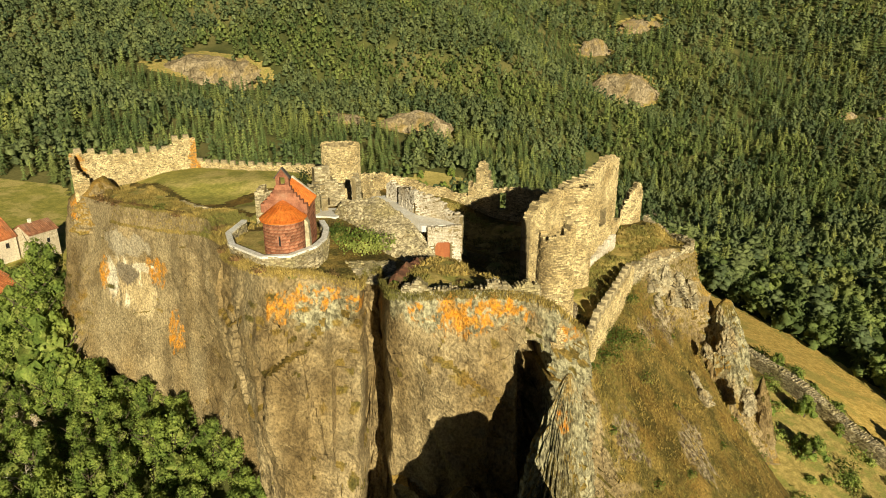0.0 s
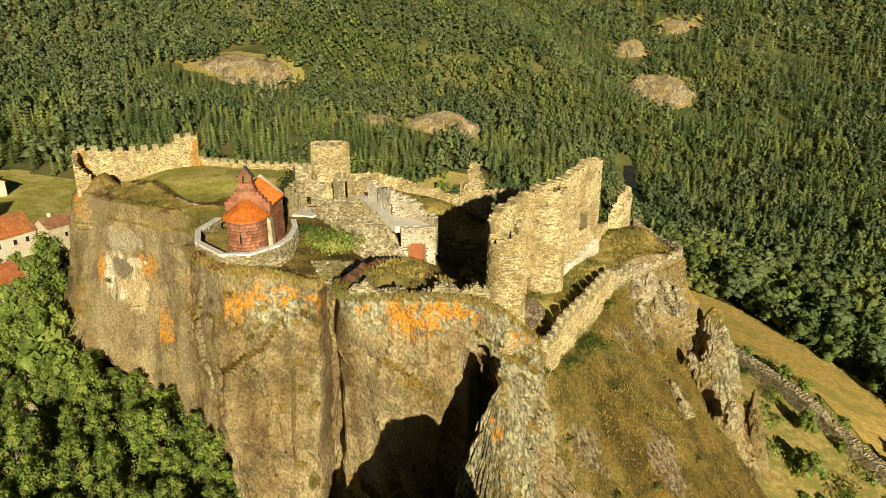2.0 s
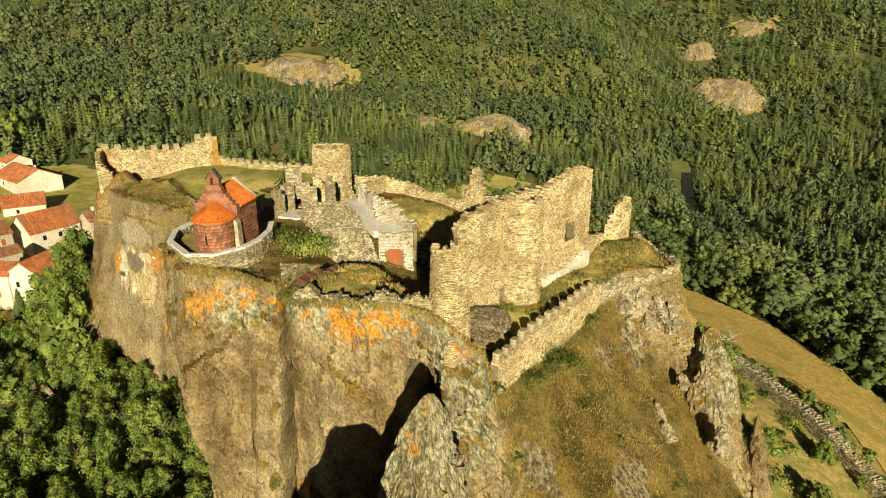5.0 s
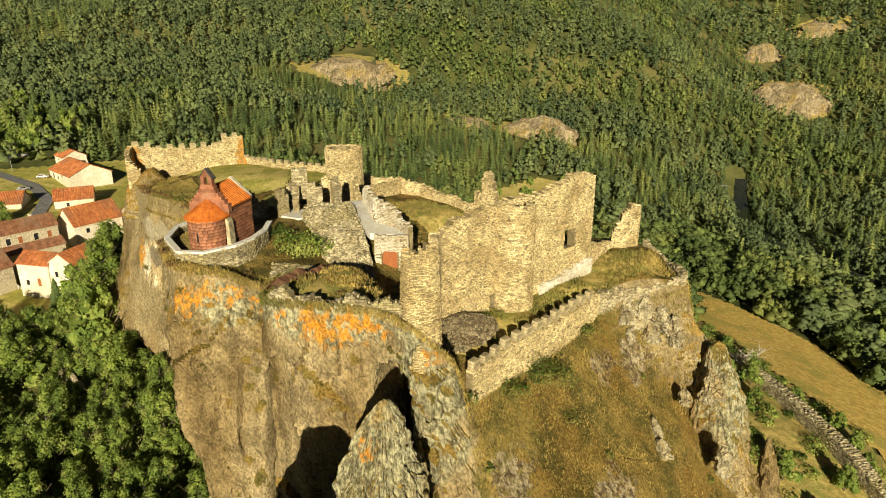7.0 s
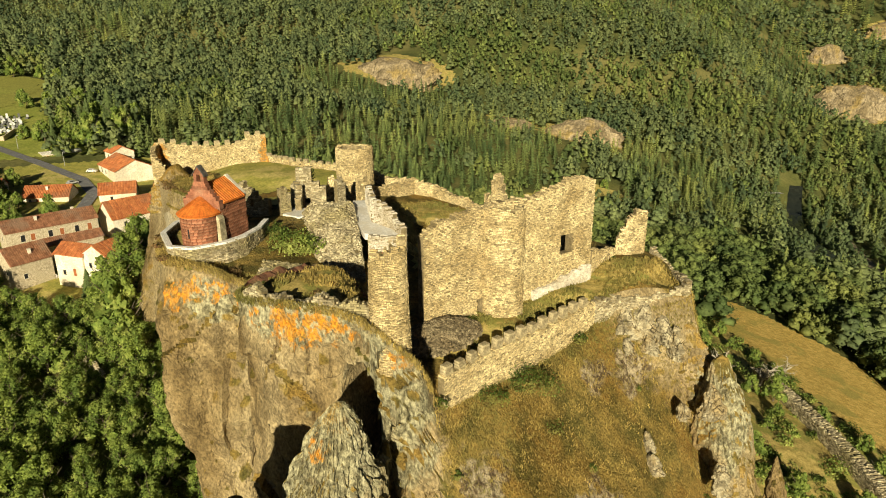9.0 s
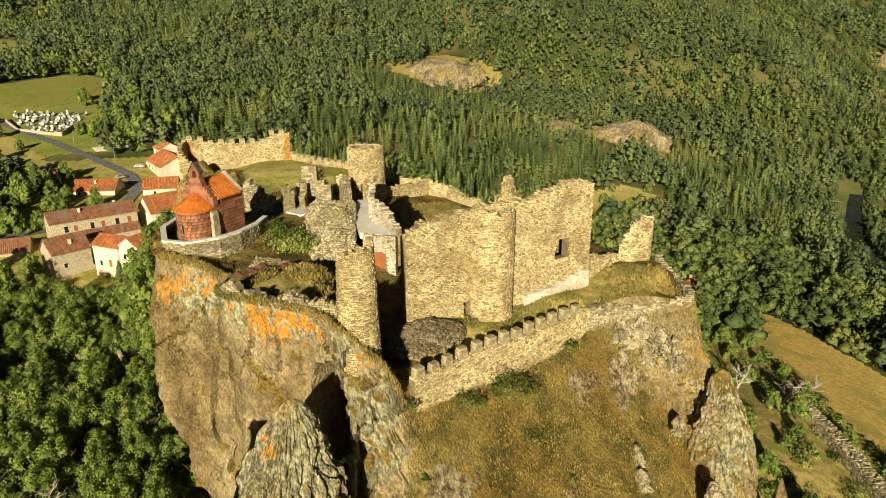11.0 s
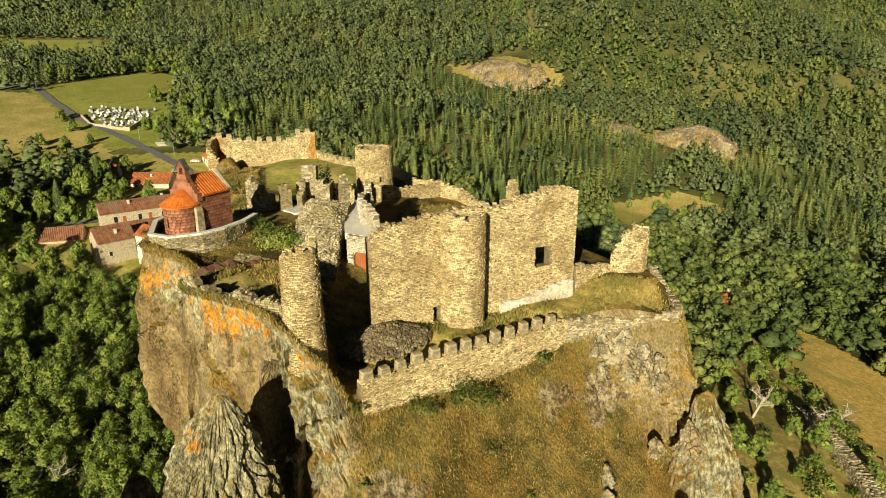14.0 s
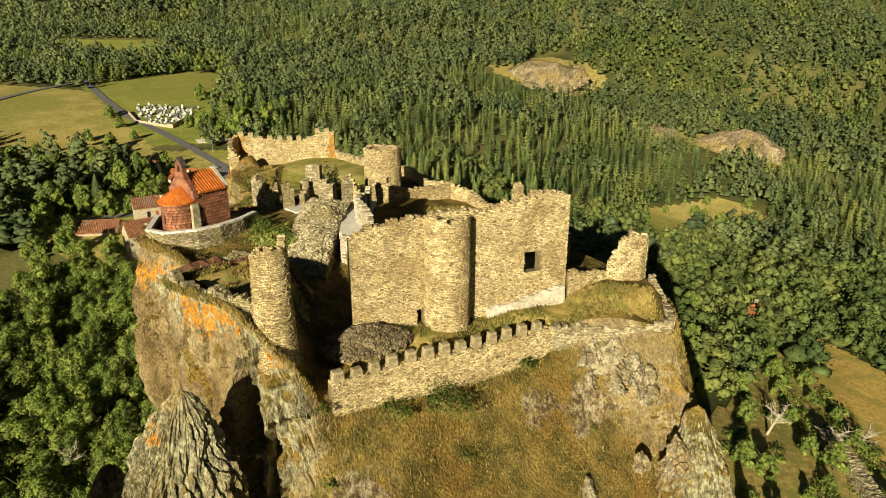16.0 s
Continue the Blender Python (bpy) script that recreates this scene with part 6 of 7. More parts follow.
def forest():
    r = random.Random(77)
    shapes = {"c0": [conifer_shape(r, 10, 7) for _ in range(5)], "c1": [conifer_shape(r, 7, 5) for _ in range(4)],
              "p0": [lobed_shape(r, 12, 4, 2, 70, 0.030, 0.30, 0.5, 0.21) for _ in range(6)], "p1": [lobed_shape(r, 6, 4, 1, 10, 0.055, 0.30, 0.55, 0.18) for _ in range(8)],
              "b0": [lobed_shape(r, 10, 4, 2, 240, 0.027, 0.25, 1.0, 0.3, 0.78) for _ in range(6)], "b1": [lobed_shape(r, 5, 4, 1, 26, 0.042, 0.28, 0.9, 0.26) for _ in range(6)]}
    spots = {k: [] for k in shapes}
    eyes = [np.array(e) for e in ((0.0, 0.0, 80.0), (28.0, 6.0, 80.0), (59.0, 23.0, 80.5))]
    for (d0, d1, sp) in ((60, 270, 5.7), (270, 500, 6.3), (500, 800, 8.6), (800, 1350, 15.0)):
        xs = np.arange(-1250, 900, sp)
        ys = np.arange(40, 1350, sp * 0.87)
        X, Y = np.meshgrid(xs, ys)
        X = X + (np.arange(len(ys)) % 2)[:, None] * sp / 2
        X, Y = (X + nrng.uniform(-0.38, 0.38, X.shape) * sp).ravel(), (Y + nrng.uniform(-0.38, 0.38, Y.shape) * sp).ravel()
        dx, dy = X - 30.0, Y - 10.0
        d, b = np.hypot(dx, dy), np.degrees(np.arctan2(-dx, dy))
        ok = (d >= d0) & (d < d1) & (b > -40) & (b < 73)
        for p in KEEP_OUT + [ROCKPOLY]:
            ok &= ~inside(p, X, Y)
        for pts, wd in [(p, 4.5) for p in ROADS] + [(RIVER, 8.5), (BANK, 5.0)]:
            for (x0, y0), (x1, y1) in zip(pts, pts[1:]):
                t = np.clip(((X - x0) * (x1 - x0) + (Y - y0) * (y1 - y0)) / ((x1 - x0) ** 2 + (y1 - y0) ** 2), 0, 1)
                ok &= np.hypot(X - x0 - t * (x1 - x0), Y - y0 - t * (y1 - y0)) > wd
        for ox, oy, oa, ob_ in CLEARINGS:
            ok &= ((X - ox) / oa) ** 2 + ((Y - oy) / ob_) ** 2 > 1
        ok &= ~((X > -40) & (X < 46) & (Y < 150)) & ~((np.abs(X + 60) < 35) & (Y > 96) & (Y < 150))
        ok &= ~((X < -70) & (X > -260) & (Y > 130) & (Y < 215) & (nrng.random_sample(X.shape) < 0.75))
        ok &= ~((X < -40) & (Y < 128) & (d < 200))
        X, Y, d = X[ok], Y[ok], d[ok]
        Z = ground_z(X, Y)
        seen = np.zeros(X.shape, bool)
        for e in eyes:
            clear = np.ones(X.shape, bool)
            for t in np.linspace(0.25, 0.985, 48):
                clear &= e[2] + (Z + 11 - e[2]) * t > ground_z(e[0] + (X - e[0]) * t, e[1] + (Y - e[1]) * t) + 1.0
            seen |= clear
        X, Y, Z, d = X[seen], Y[seen], Z[seen], d[seen]
        for x, y, z, dd in zip(X, Y, Z, d):
            k = n3((x, y, 0), 95, 3) + 0.35 * n3((x, y, 0), 28, 8)
            if n3((x, y, 4), 16, 5) > (0.30 if x > -30 and y < 420 else 0.46):
                continue
            big = 1.0 if dd < 500 else (1.15 if dd < 800 else 1.8)
            k += 0.22 * (r.random() - 0.5)
            if (inside(PLANTATION, x, y) and n3((x, y, 9), 24, 2) > -0.22) or k > 0.34:
                key, h, w = "c", r.choice((0.75, 1.0, 1.1, 1.25)) * r.uniform(8.5, 12.0) * big, r.uniform(0.85, 1.3)
            elif k > (-0.30 if x > 80 else (-0.34 if x < -110 else (-0.22 if y > 330 and x < 30 else 0.08))):
                key, h, w = "p", r.uniform(9.0, 15.5) * big, r.uniform(0.85, 1.3)
            else:
                key, h, w = "b", r.uniform(7.0, 12) * big, r.uniform(1.1, 1.6)
            if x > 80 and y > 200 and r.random() < 0.45:
                key, h, w = "c", r.uniform(8.5, 14.0) * big, r.uniform(1.1, 1.6)
            if x > 30 and y < 260 and key != "b" and r.random() < 0.75:
                key, h, w = "b", r.uniform(6.5, 12), r.uniform(1.05, 1.5)
            spots[key + ("0" if dd < 290 else "1")].append((x, y, z - 0.5, r.random() * 6.283, h * w, h, r.uniform(-1, 1)))
    for kind, keys, mat, label in (("conifer_wood", ("c0", "c1"), L_CONIF, "dense dark spruce wood behind the castle"), ("pine_wood", ("p0", "p1"), L_PINE, "pine wood with layered crowns on the hillsides"), ("broadleaf_wood", ("b0", "b1"), L_BROAD, "mixed green broadleaf wood on the valley slopes")):
        vs, qs, tones, n = [], [], [], 0
        for key in keys:
            S = np.array(spots[key])
            if not len(S):
                continue
            which = np.arange(len(S)) % len(shapes[key])
            for w, (sv, sq) in enumerate(shapes[key]):
                T = S[which == w]
                c, s = np.cos(T[:, 3])[:, None], np.sin(T[:, 3])[:, None]
                x = (sv[None, :, 0] * c - sv[None, :, 1] * s) * T[:, 4:5] + T[:, 0:1]
                y = (sv[None, :, 0] * s + sv[None, :, 1] * c) * T[:, 4:5] + T[:, 1:2]
                z = sv[None, :, 2] * T[:, 5:6] + T[:, 2:3]
                vs.append(np.stack([x, y, z], -1).reshape(-1, 3))
                qs.append((sq[None] + (np.arange(len(T)) * len(sv))[:, None, None] + n).reshape(-1, 4))
                n += len(T) * len(sv)
                tones.append(np.repeat(T[:, 6], len(sq)))
        me = quads_mesh(kind, np.concatenate(vs), np.concatenate(qs))
        me.attributes.new("tone", "FLOAT", "FACE").data.foreach_set("value", np.concatenate(tones).astype(np.float32))
        ob = place(kind, me, mat, smooth=kind != "conifer_wood")
        tagged(ob, label, "woods", kind="stuff")


PLANTATION = [(-260, 250), (-150, 200), (-100, 170), (-40, 165), (-30, 215), (-44, 255), (-28, 300), (-24, 350), (-10, 425), (-96, 418), (-180, 345)]
CLEARINGS = ((-168, 458, 39, 14), (-172, 500, 20, 28), (-132, 478, 22, 14), (-22, 430, 28, 14), (-66, 432, 24, 9), (179, 640, 36, 24), (174, 768, 24, 16), (262, 893, 34, 16), (350, 545, 24, 14))
forest()


# ---- single trees and shrubs ----
def tree_proto(seed, h, count=1300, size=0.03, name="tree", core=1.0):
    r = random.Random(seed)
    t = new(name)
    g = Geo()
    bend = [(0, 0, -0.6)]
    for k in range(1, 6):
        bend.append((r.uniform(-0.03, 0.03) * h, r.uniform(-0.03, 0.03) * h, h * 0.14 * k))
    g.tube(bend, [0.028 * h * (1 - 0.15 * k) for k in range(6)], 7)
    for k in range(10):
        a, z = r.random() * 6.283, h * r.uniform(0.25, 0.65)
        L = h * r.uniform(0.22, 0.36)
        p0 = Vector((0, 0, z))
        d = Vector((math.cos(a), math.sin(a), r.uniform(0.4, 1.0)))
        g.tube([p0, p0 + d * L * 0.5, p0 + d * L + Vector((0, 0, L * 0.2))], [0.011 * h, 0.007 * h, 0.003 * h], 5)
    place("trunk", g, M_BARK, t, "grey-brown trunk and limbs")
    v, q = lobed_shape(r, 22, 5, 3 if core < 1 else 2, count, size, 0.22, 1.0, 0.36, core)
    place("crown", quads_mesh("crown", v * h, q), L_NEAR, t, "uneven green leafy crown")
    return t


PROTOS = [tree_proto(s, h, 600, 0.029) for s, h in ((1, 9), (2, 10.5), (3, 8), (4, 11.5))]
# finer crowns for the trees nearest below the cliff
PROTOS += [tree_proto(s, h, 1900, 0.0185, core=0.72) for s, h in ((11, 9), (12, 10.5), (13, 8), (14, 11.5))]
r = random.Random(5)
used = []
TREE_LABEL = ("broad green deciduous tree below the cliff", "tall leafy tree with a lit crown on the wooded slope", "young green tree among the others on the slope", "dense round-crowned tree beside the village")


def plant(x, y, k, s, z=None):
    z = gz(x, y) if z is None else z
    m = Matrix.Translation((x, y, z - 0.2)) @ Matrix.Rotation(r.random() * 6.283, 4, "Z")
    src = PROTOS[k]
    if k not in used:
        used.append(k)
        ob = src
        ob.matrix_basis = m
    else:
        ob = copy_thing(src, m)
    ob.scale = (s, s, s * r.uniform(0.9, 1.15))
    return tagged(ob, TREE_LABEL[k % 4], "tree", "trees")


spot = []
tries = 0
while len(spot) < 175 and tries < 9000:
    tries += 1
    x, y = r.uniform(-120, -30), r.uniform(46, 126)
    if inside(ROCKPOLY, x, y) or inside(F_VILL, x, y) or any(math.hypot(x - a, y - b) < 4.4 for a, b in spot):
        continue
    if y > 0.62 * -x + 84 or y < 0.25 * -x + 32:
        continue
    spot.append((x, y))
    plant(x, y, r.randrange(4) + (4 if y < 112 else 0), r.uniform(0.75, 1.15))
for x, y, s in ((-80, 118, 1.0), (-82, 126, 1.0), (-86, 133, 0.9), (-77, 110, 1.1), (-84, 112, 0.8), (-92, 140, 0.8), (-88, 146, 0.9), (-104, 184, 1.0), (-98, 192, 1.2), (-110, 200, 1.3)):
    plant(x, y, r.randrange(4), s)


def shrub(at, size, label, count=420, leaf=0.10, mat=None, seed=1):
    rr = random.Random(seed)
    vs, qs = [], []
    for _ in range(count):
        d = Vector((rr.gauss(0, 1), rr.gauss(0, 1), abs(rr.gauss(0, 0.8)))).normalized() * rr.uniform(0.55, 1.05)
        f = 1 + 0.35 * n3((d.x * 2, d.y * 2, d.z * 2), 1.0, seed)
        p = Vector((d.x * size[0], d.y * size[1], d.z * size[2])) * f
        nn = (d.normalized() + Vector((rr.gauss(0, 0.6), rr.gauss(0, 0.6), rr.gauss(0.2, 0.6)))).normalized()
        s = nn.cross(Vector((rr.random(), rr.random(), rr.random()))).normalized()
        t = nn.cross(s)
        e = leaf * rr.uniform(0.6, 1.4)
        n = len(vs)
        vs += [tuple(p + s * e), tuple(p + t * e), tuple(p - s * e), tuple(p - t * e)]
        qs.append((n, n + 1, n + 2, n + 3))
    ob = place("shrub", quads_mesh("shrub", vs, qs), mat or L_BUSH)
    ob.location = at
    return tagged(ob, label, "shrub", "shrubs")


shrub((-11.0, 82.0, 52.0), (4.6, 3.2, 2.6), "green shrub thicket in the castle courtyard", 2600, 0.13, L_NEAR, seed=1)
shrub((-14.0, 82.5, 53.2), (1.5, 1.5, 2.2), "small rounded bush beside the terrace wall", 700, 0.11, seed=2)
shrub((-23.6, 106.4, 50.2), (2.5, 2.5, 7.6), "dark evergreen bush on the lawn beside the tower", 2800, 0.15, L_DARKB, 3)
shrub((23.2, 76.2, 40.6), (3.8, 2.2, 2.5), "green shrubs at the foot of the outer wall", 1500, 0.11, seed=4)
shrub((19.8, 71.2, 41.2), (2.6, 1.5, 1.4), "low green shrubs along the wall foot", 700, 0.1, seed=5)
shrub((27.3, 87.0, 42.0), (1.3, 1.2, 1.4), "green shrub growing on the wall foot", 240, 0.12, seed=6)

# dry grass tufts on the slopes and along the brink
vg, cl = ROCK_POINTS[0]
tr = random.Random(17)
tv, tq = [], []
inner = 13
front = [a for a in range(len(cl)) if vg[a, inner, 1] < 112 and vg[a, inner, 0] > -60]
while len(tq) < 90000:
    a = tr.choice(front)
    if cl[a] < 0.3:
        b = inner + int(tr.random() ** 1.3 * 88)
    else:
        if tr.random() > 0.3:
            continue
        b = inner - 6 + int(tr.random() * 9)
    if b >= vg.shape[1] - 1:
        continue
    p = Vector(vg[a, b]).lerp(Vector(vg[(a + 1) % len(cl), b + 1]), tr.random())
    h = tr.uniform(0.12, 0.34)
    for k in range(4):
        an = tr.random() * 6.283
        o = Vector((tr.gauss(0, 0.14), tr.gauss(0, 0.14), 0))
        w = Vector((math.cos(an), math.sin(an), 0)) * tr.uniform(0.015, 0.045)
        tip = Vector((tr.gauss(0, 0.12), tr.gauss(0, 0.12), h))
        n = len(tv)
        tv += [tuple(p + o - w - Vector((0, 0, 0.1))), tuple(p + o + w - Vector((0, 0, 0.1))), tuple(p + o + w * 0.6 + tip), tuple(p + o - w * 0.6 + tip * 0.9)]
        tq.append((n, n + 1, n + 2, n + 3))
for poly, count in ((COURT, 1300), (BAILEY, 3200), (BRINK, 5200), (INNER, 4200)):
    px_, py_ = [p[0] for p in poly], [p[1] for p in poly]
    while count > 0:
        x, y = tr.uniform(min(px_), max(px_)), tr.uniform(min(py_), max(py_))
        if not inside(poly, x, y) or n3((x, y, 0), 2.2, 61) < -0.15:
            continue
        count -= 1
        p = Vector((x, y, top_z(x, y) + 0.1))
        h = tr.uniform(0.15, 0.5)
        for k in range(3):
            an = tr.random() * 6.283
            o = Vector((tr.gauss(0, 0.16), tr.gauss(0, 0.16), 0))
            w = Vector((math.cos(an), math.sin(an), 0)) * tr.uniform(0.03, 0.08)
            tip = Vector((tr.gauss(0, 0.14), tr.gauss(0, 0.14), h))
            n = len(tv)
            tv += [tuple(p + o - w), tuple(p + o + w), tuple(p + o + w * 0.6 + tip), tuple(p + o - w * 0.6 + tip * 0.9)]
            tq.append((n, n + 1, n + 2, n + 3))
tagged(place("dry_grass", quads_mesh("dry_grass", tv, tq), M_STRAW), "tufts of dry golden grass on the rock", "grass", kind="stuff")


def on_rock(x, y):
    """Height of the rock's outer slope at a place."""
    d = (vg[:, inner:, 0] - x) ** 2 + (vg[:, inner:, 1] - y) ** 2
    return float(vg[:, inner:, 2].ravel()[d.argmin()])


for k, (x, y, a, h) in enumerate(((26.2, 75.5, 1.5, 1.1), (31.0, 75.5, 0.8, 0.6), (18.9, 62.1, 0.7, 0.8), (24.4, 61.4, 1.0, 0.8), (38.3, 76.0, 1.2, 0.8), (18.5, 58.3, 0.8, 0.8), (43.2, 98.0, 1.3, 1.5), (45.0, 87.0, 0.9, 0.8), (30.0, 66.0, 0.9, 0.6), (50.0, 86.0, 1.4, 1.0), (35.0, 90.0, 0.6, 0.5), (55.0, 98.0, 1.6, 1.2), (60.0, 108.0, 2.0, 1.4), (52.0, 80.0, 1.3, 0.9))):
    shrub((x, y, on_rock(x, y) - 0.15), (a, a, h), "small green shrub on the dry slope", 160, 0.11, seed=60 + k)

# ---- village and valley details ----
for x, y, k, s in ((42, 152, 1, 0.55), (48, 160, 2, 0.5), (52, 148, 0, 0.45), (45, 142, 3, 0.45), (54, 162, 2, 0.4), (46, 134, 2, 0.5), (56, 138, 0, 0.5), (51, 126, 1, 0.5), (44, 172, 1, 0.6), (60, 130, 2, 0.4), (20, 170, 3, 1.0), (30, 160, 0, 1.1), (24, 182, 1, 1.1), (38, 178, 2, 0.8)):
    plant(x, y, k, s)
for _ in range(46):
    x, y = r.uniform(-215, -150), r.uniform(104, 172)
    if any(math.hypot(x - a, y - b) < 7 for a, b in ((-148, 125), (-133, 143), (-171, 176), (-192, 170))) or abs((y - 108) - (x + 177) * 0.9) < 4:
        continue
    plant(x, y, r.randrange(4), r.uniform(0.6, 1.1))

wall("garden_wall", [(-107.5, 113.5), (-100.0, 111.0), (-93.0, 112.5)], 0.6, 11.5, [16.4, 16.2, 16.6], label="pale stone garden wall below the village", seed=51, rag=0.1, sides=(1,), mat=M_HSTONE)
field_wall = [(58, 146), (62, 139), (66, 131), (71, 120), (77, 107), (83, 96)]
wall("field_wall", field_wall, 2.3, [gz(x, y) - 0.6 for x, y in field_wall], [gz(x, y) + 2.6 for x, y in field_wall], label="old dry-stone field wall on the lower slope", seed=52, rag=0.12, mat=M_WALLG, stone=(0.4, 0.25), step=0.2)

# white wooden railing beside the white house
rail = thing("railing", (-119.5, 129.4, 17.6), "white wooden railing beside the garden steps", "railing")
gp_ = Geo().box((-0.06, -0.06, -0.4), (0.06, 0.06, 1.1)).mesh("post")
for k in range(7):
    place("post", gp_, M_WHITE, rail, m=Matrix.Translation((1.6 * k, -0.25 * k, -0.25 * k)))
for zz in (0.45, 0.95):
    place("bar", Geo().tube([(0, 0, zz), (9.6, -1.5, zz - 1.5)], [0.06, 0.06], 5), M_WHITE, rail)

# cemetery: wall and rows of tombs
CEM = [(-300, 228), (-268, 252), (-242, 216), (-262, 209)]
cem_w = [gz(x, y) for x, y in CEM]
CW_ = [(-282, 216), (-262, 209), (-242, 216), (-250, 228)]
wall("cemetery_wall", CW_, 0.5, [gz(x, y) - 0.8 for x, y in CW_], [gz(x, y) + 1.9 for x, y in CW_], label="pale wall along the lower side of the village cemetery", seed=53, rag=0.0, sides=(), core=M_HSTONE)
tomb_mats = [surface("tomb_stone", (a * 0.75, a * 0.75, a * 0.74), (a, a, a * 0.98), (a * 0.85, a * 0.85, a * 0.82), 2.0, bump=0.1, rough=0.5)[0] for a in (0.62, 0.38, 0.10)]
tr = random.Random(9)
n_t = 0
ex, ey = Vector((32, 24)).normalized(), Vector((38, -19)).normalized()
for i in range(12):
    for j in range(12):
        p = Vector((-296, 228)) + ex * (1.5 + 3.0 * i + tr.uniform(-0.7, 0.7)) + ey * (3 + 3.3 * j + tr.uniform(-0.6, 0.6))
        if not inside(CEM, p.x, p.y) or tr.random() < 0.2:
            continue
        tomb = thing("tomb", (p.x, p.y, gz(p.x, p.y) + 0.3), ("white marble tomb with an upright headstone", "pale grey stone tomb with an upright headstone", "dark granite tomb with an upright headstone")[n_t % 3], "tomb", "tombs in the cemetery")
        tomb.rotation_euler = (0, 0, math.atan2(ex.y, ex.x) + tr.gauss(0, 0.06))
        h = tr.uniform(0.8, 1.6)
        m_ = tomb_mats[n_t % 3]
        place("slab", Geo().box((-0.7, -1.1, -0.3), (0.7, 1.1, 0.35)).box((-0.6, -1.0, 0.35), (0.6, 1.0, 0.48)), m_, tomb)
        place("headstone", Geo().box((-0.55, 0.85, 0.3), (0.55, 1.1, 0.4 + h)).box((-0.35, 0.87, 0.4 + h), (0.35, 1.08, 0.65 + h)), tomb_mats[(n_t * 7 // 3) % 3], tomb)
        n_t += 1

# street clutter: parked cars
def car(at, turn, mat, label):
    c = thing("car", at, label, "car", "parked cars")
    c.rotation_euler = (0, 0, radians(turn))
    prof = [(-2.0, 0.35), (-2.05, 0.75), (-1.5, 0.9), (-1.2, 1.4), (0.5, 1.42), (1.15, 0.95), (1.95, 0.8), (2.05, 0.35)]
    g = Geo()
    n = len(prof)
    g.add([(x, -0.82, z) for x, z in prof] + [(x, 0.82, z) for x, z in prof], [tuple(range(n)), tuple(range(n, 2 * n))[::-1]] + [(i, n + i, n + (i + 1) % n, (i + 1) % n) for i in range(n)])
    place("body", g, mat, c)
    place("window", Geo().box((-1.15, -0.84, 0.95), (0.55, 0.84, 1.33)), M_DARK, c)
    wh = Geo().tube([(0, -0.1, 0), (0, 0.1, 0)], [0.32, 0.32], 12).mesh("wheel")
    for x, y in ((-1.25, -0.78), (1.3, -0.78), (-1.25, 0.78), (1.3, 0.78)):
        place("wheel", wh, M_DARKSLATE, c, m=Matrix.Translation((x, y, 0.32)))


for x, y, tn, mt, lb in ((-181, 204, 20, M_WHITE, "white parked car beside the road"), (-176, 190, 70, M_METAL, "silver parked car in the village street"), (-160, 150, 60, M_WHITE, "white parked car under the trees"), (-163, 154, 62, M_DARKSLATE, "dark parked car under the trees")):
    car((x, y, gz(x, y) + 0.65), tn, mt, lb)

# lamp posts along the road
for x, y in ((-196, 205), (-228, 211), (-356, 236)):
    lp = thing("street_lamp", (x, y, gz(x, y)), "slim grey metal street lamp beside the road", "street lamp", "street lamps")
    place("pole", Geo().tube([(0, 0, -0.3), (0, 0, 6.0)], [0.09, 0.06], 6), M_METAL, lp)
    place("arm", Geo().tube([(0, 0, 5.9), (0.9, 0, 6.2)], [0.05, 0.04], 5), M_METAL, lp)
    place("head", Geo().box((0.8, -0.12, 6.1), (1.4, 0.12, 6.25)), M_METAL, lp)

# dead trees on the lower slope
def bare_tree(at, h, seed):
    rr = random.Random(seed)
    t = thing("bare_tree", at, "bleached bare tree with twisted limbs", "tree", "dead trees")
    place("trunk", Geo().tube([(0, 0, -0.3), (0.1 * h, 0.02 * h, 0.3 * h), (0.16 * h, 0, 0.55 * h)], [0.03 * h, 0.022 * h, 0.015 * h], 7), M_DEADWOOD, t)
    for k in range(16):
        a, z = rr.random() * 6.283, h * rr.uniform(0.2, 0.55)
        p = Vector((0.1 * h * z / (0.3 * h), 0, z))
        d = Vector((math.cos(a), math.sin(a), rr.uniform(0.3, 1.1))).normalized()
        L = h * rr.uniform(0.2, 0.42)
        q = p + d * L + Vector((rr.gauss(0, 0.04), rr.gauss(0, 0.04), 0.03)) * h
        g = Geo().tube([p, p + d * L * 0.5, q], [0.011 * h, 0.007 * h, 0.002 * h], 5)
        for _ in range(4):
            s0 = p + (q - p) * rr.uniform(0.35, 0.9)
            e = Vector((rr.gauss(0, 1), rr.gauss(0, 1), rr.gauss(0.4, 0.7))).normalized()
            g.tube([s0, s0 + e * L * 0.4], [0.005 * h, 0.0015 * h], 4)
        place("limb", g, M_DEADWOOD, t)


M_DEADWOOD, _ = surface("bleached_wood", (0.38, 0.33, 0.25), (0.58, 0.52, 0.42), (0.46, 0.40, 0.30), 3.0, bump=0.2, bump_at=0.03)
for x, y, h, sd in ((49, 140, 9, 1), (58, 142, 8, 2), (63, 150, 7, 3), (-52, 66, 9, 4), (-66, 84, 8, 5)):
    bare_tree((x, y, gz(x, y)), h, sd)

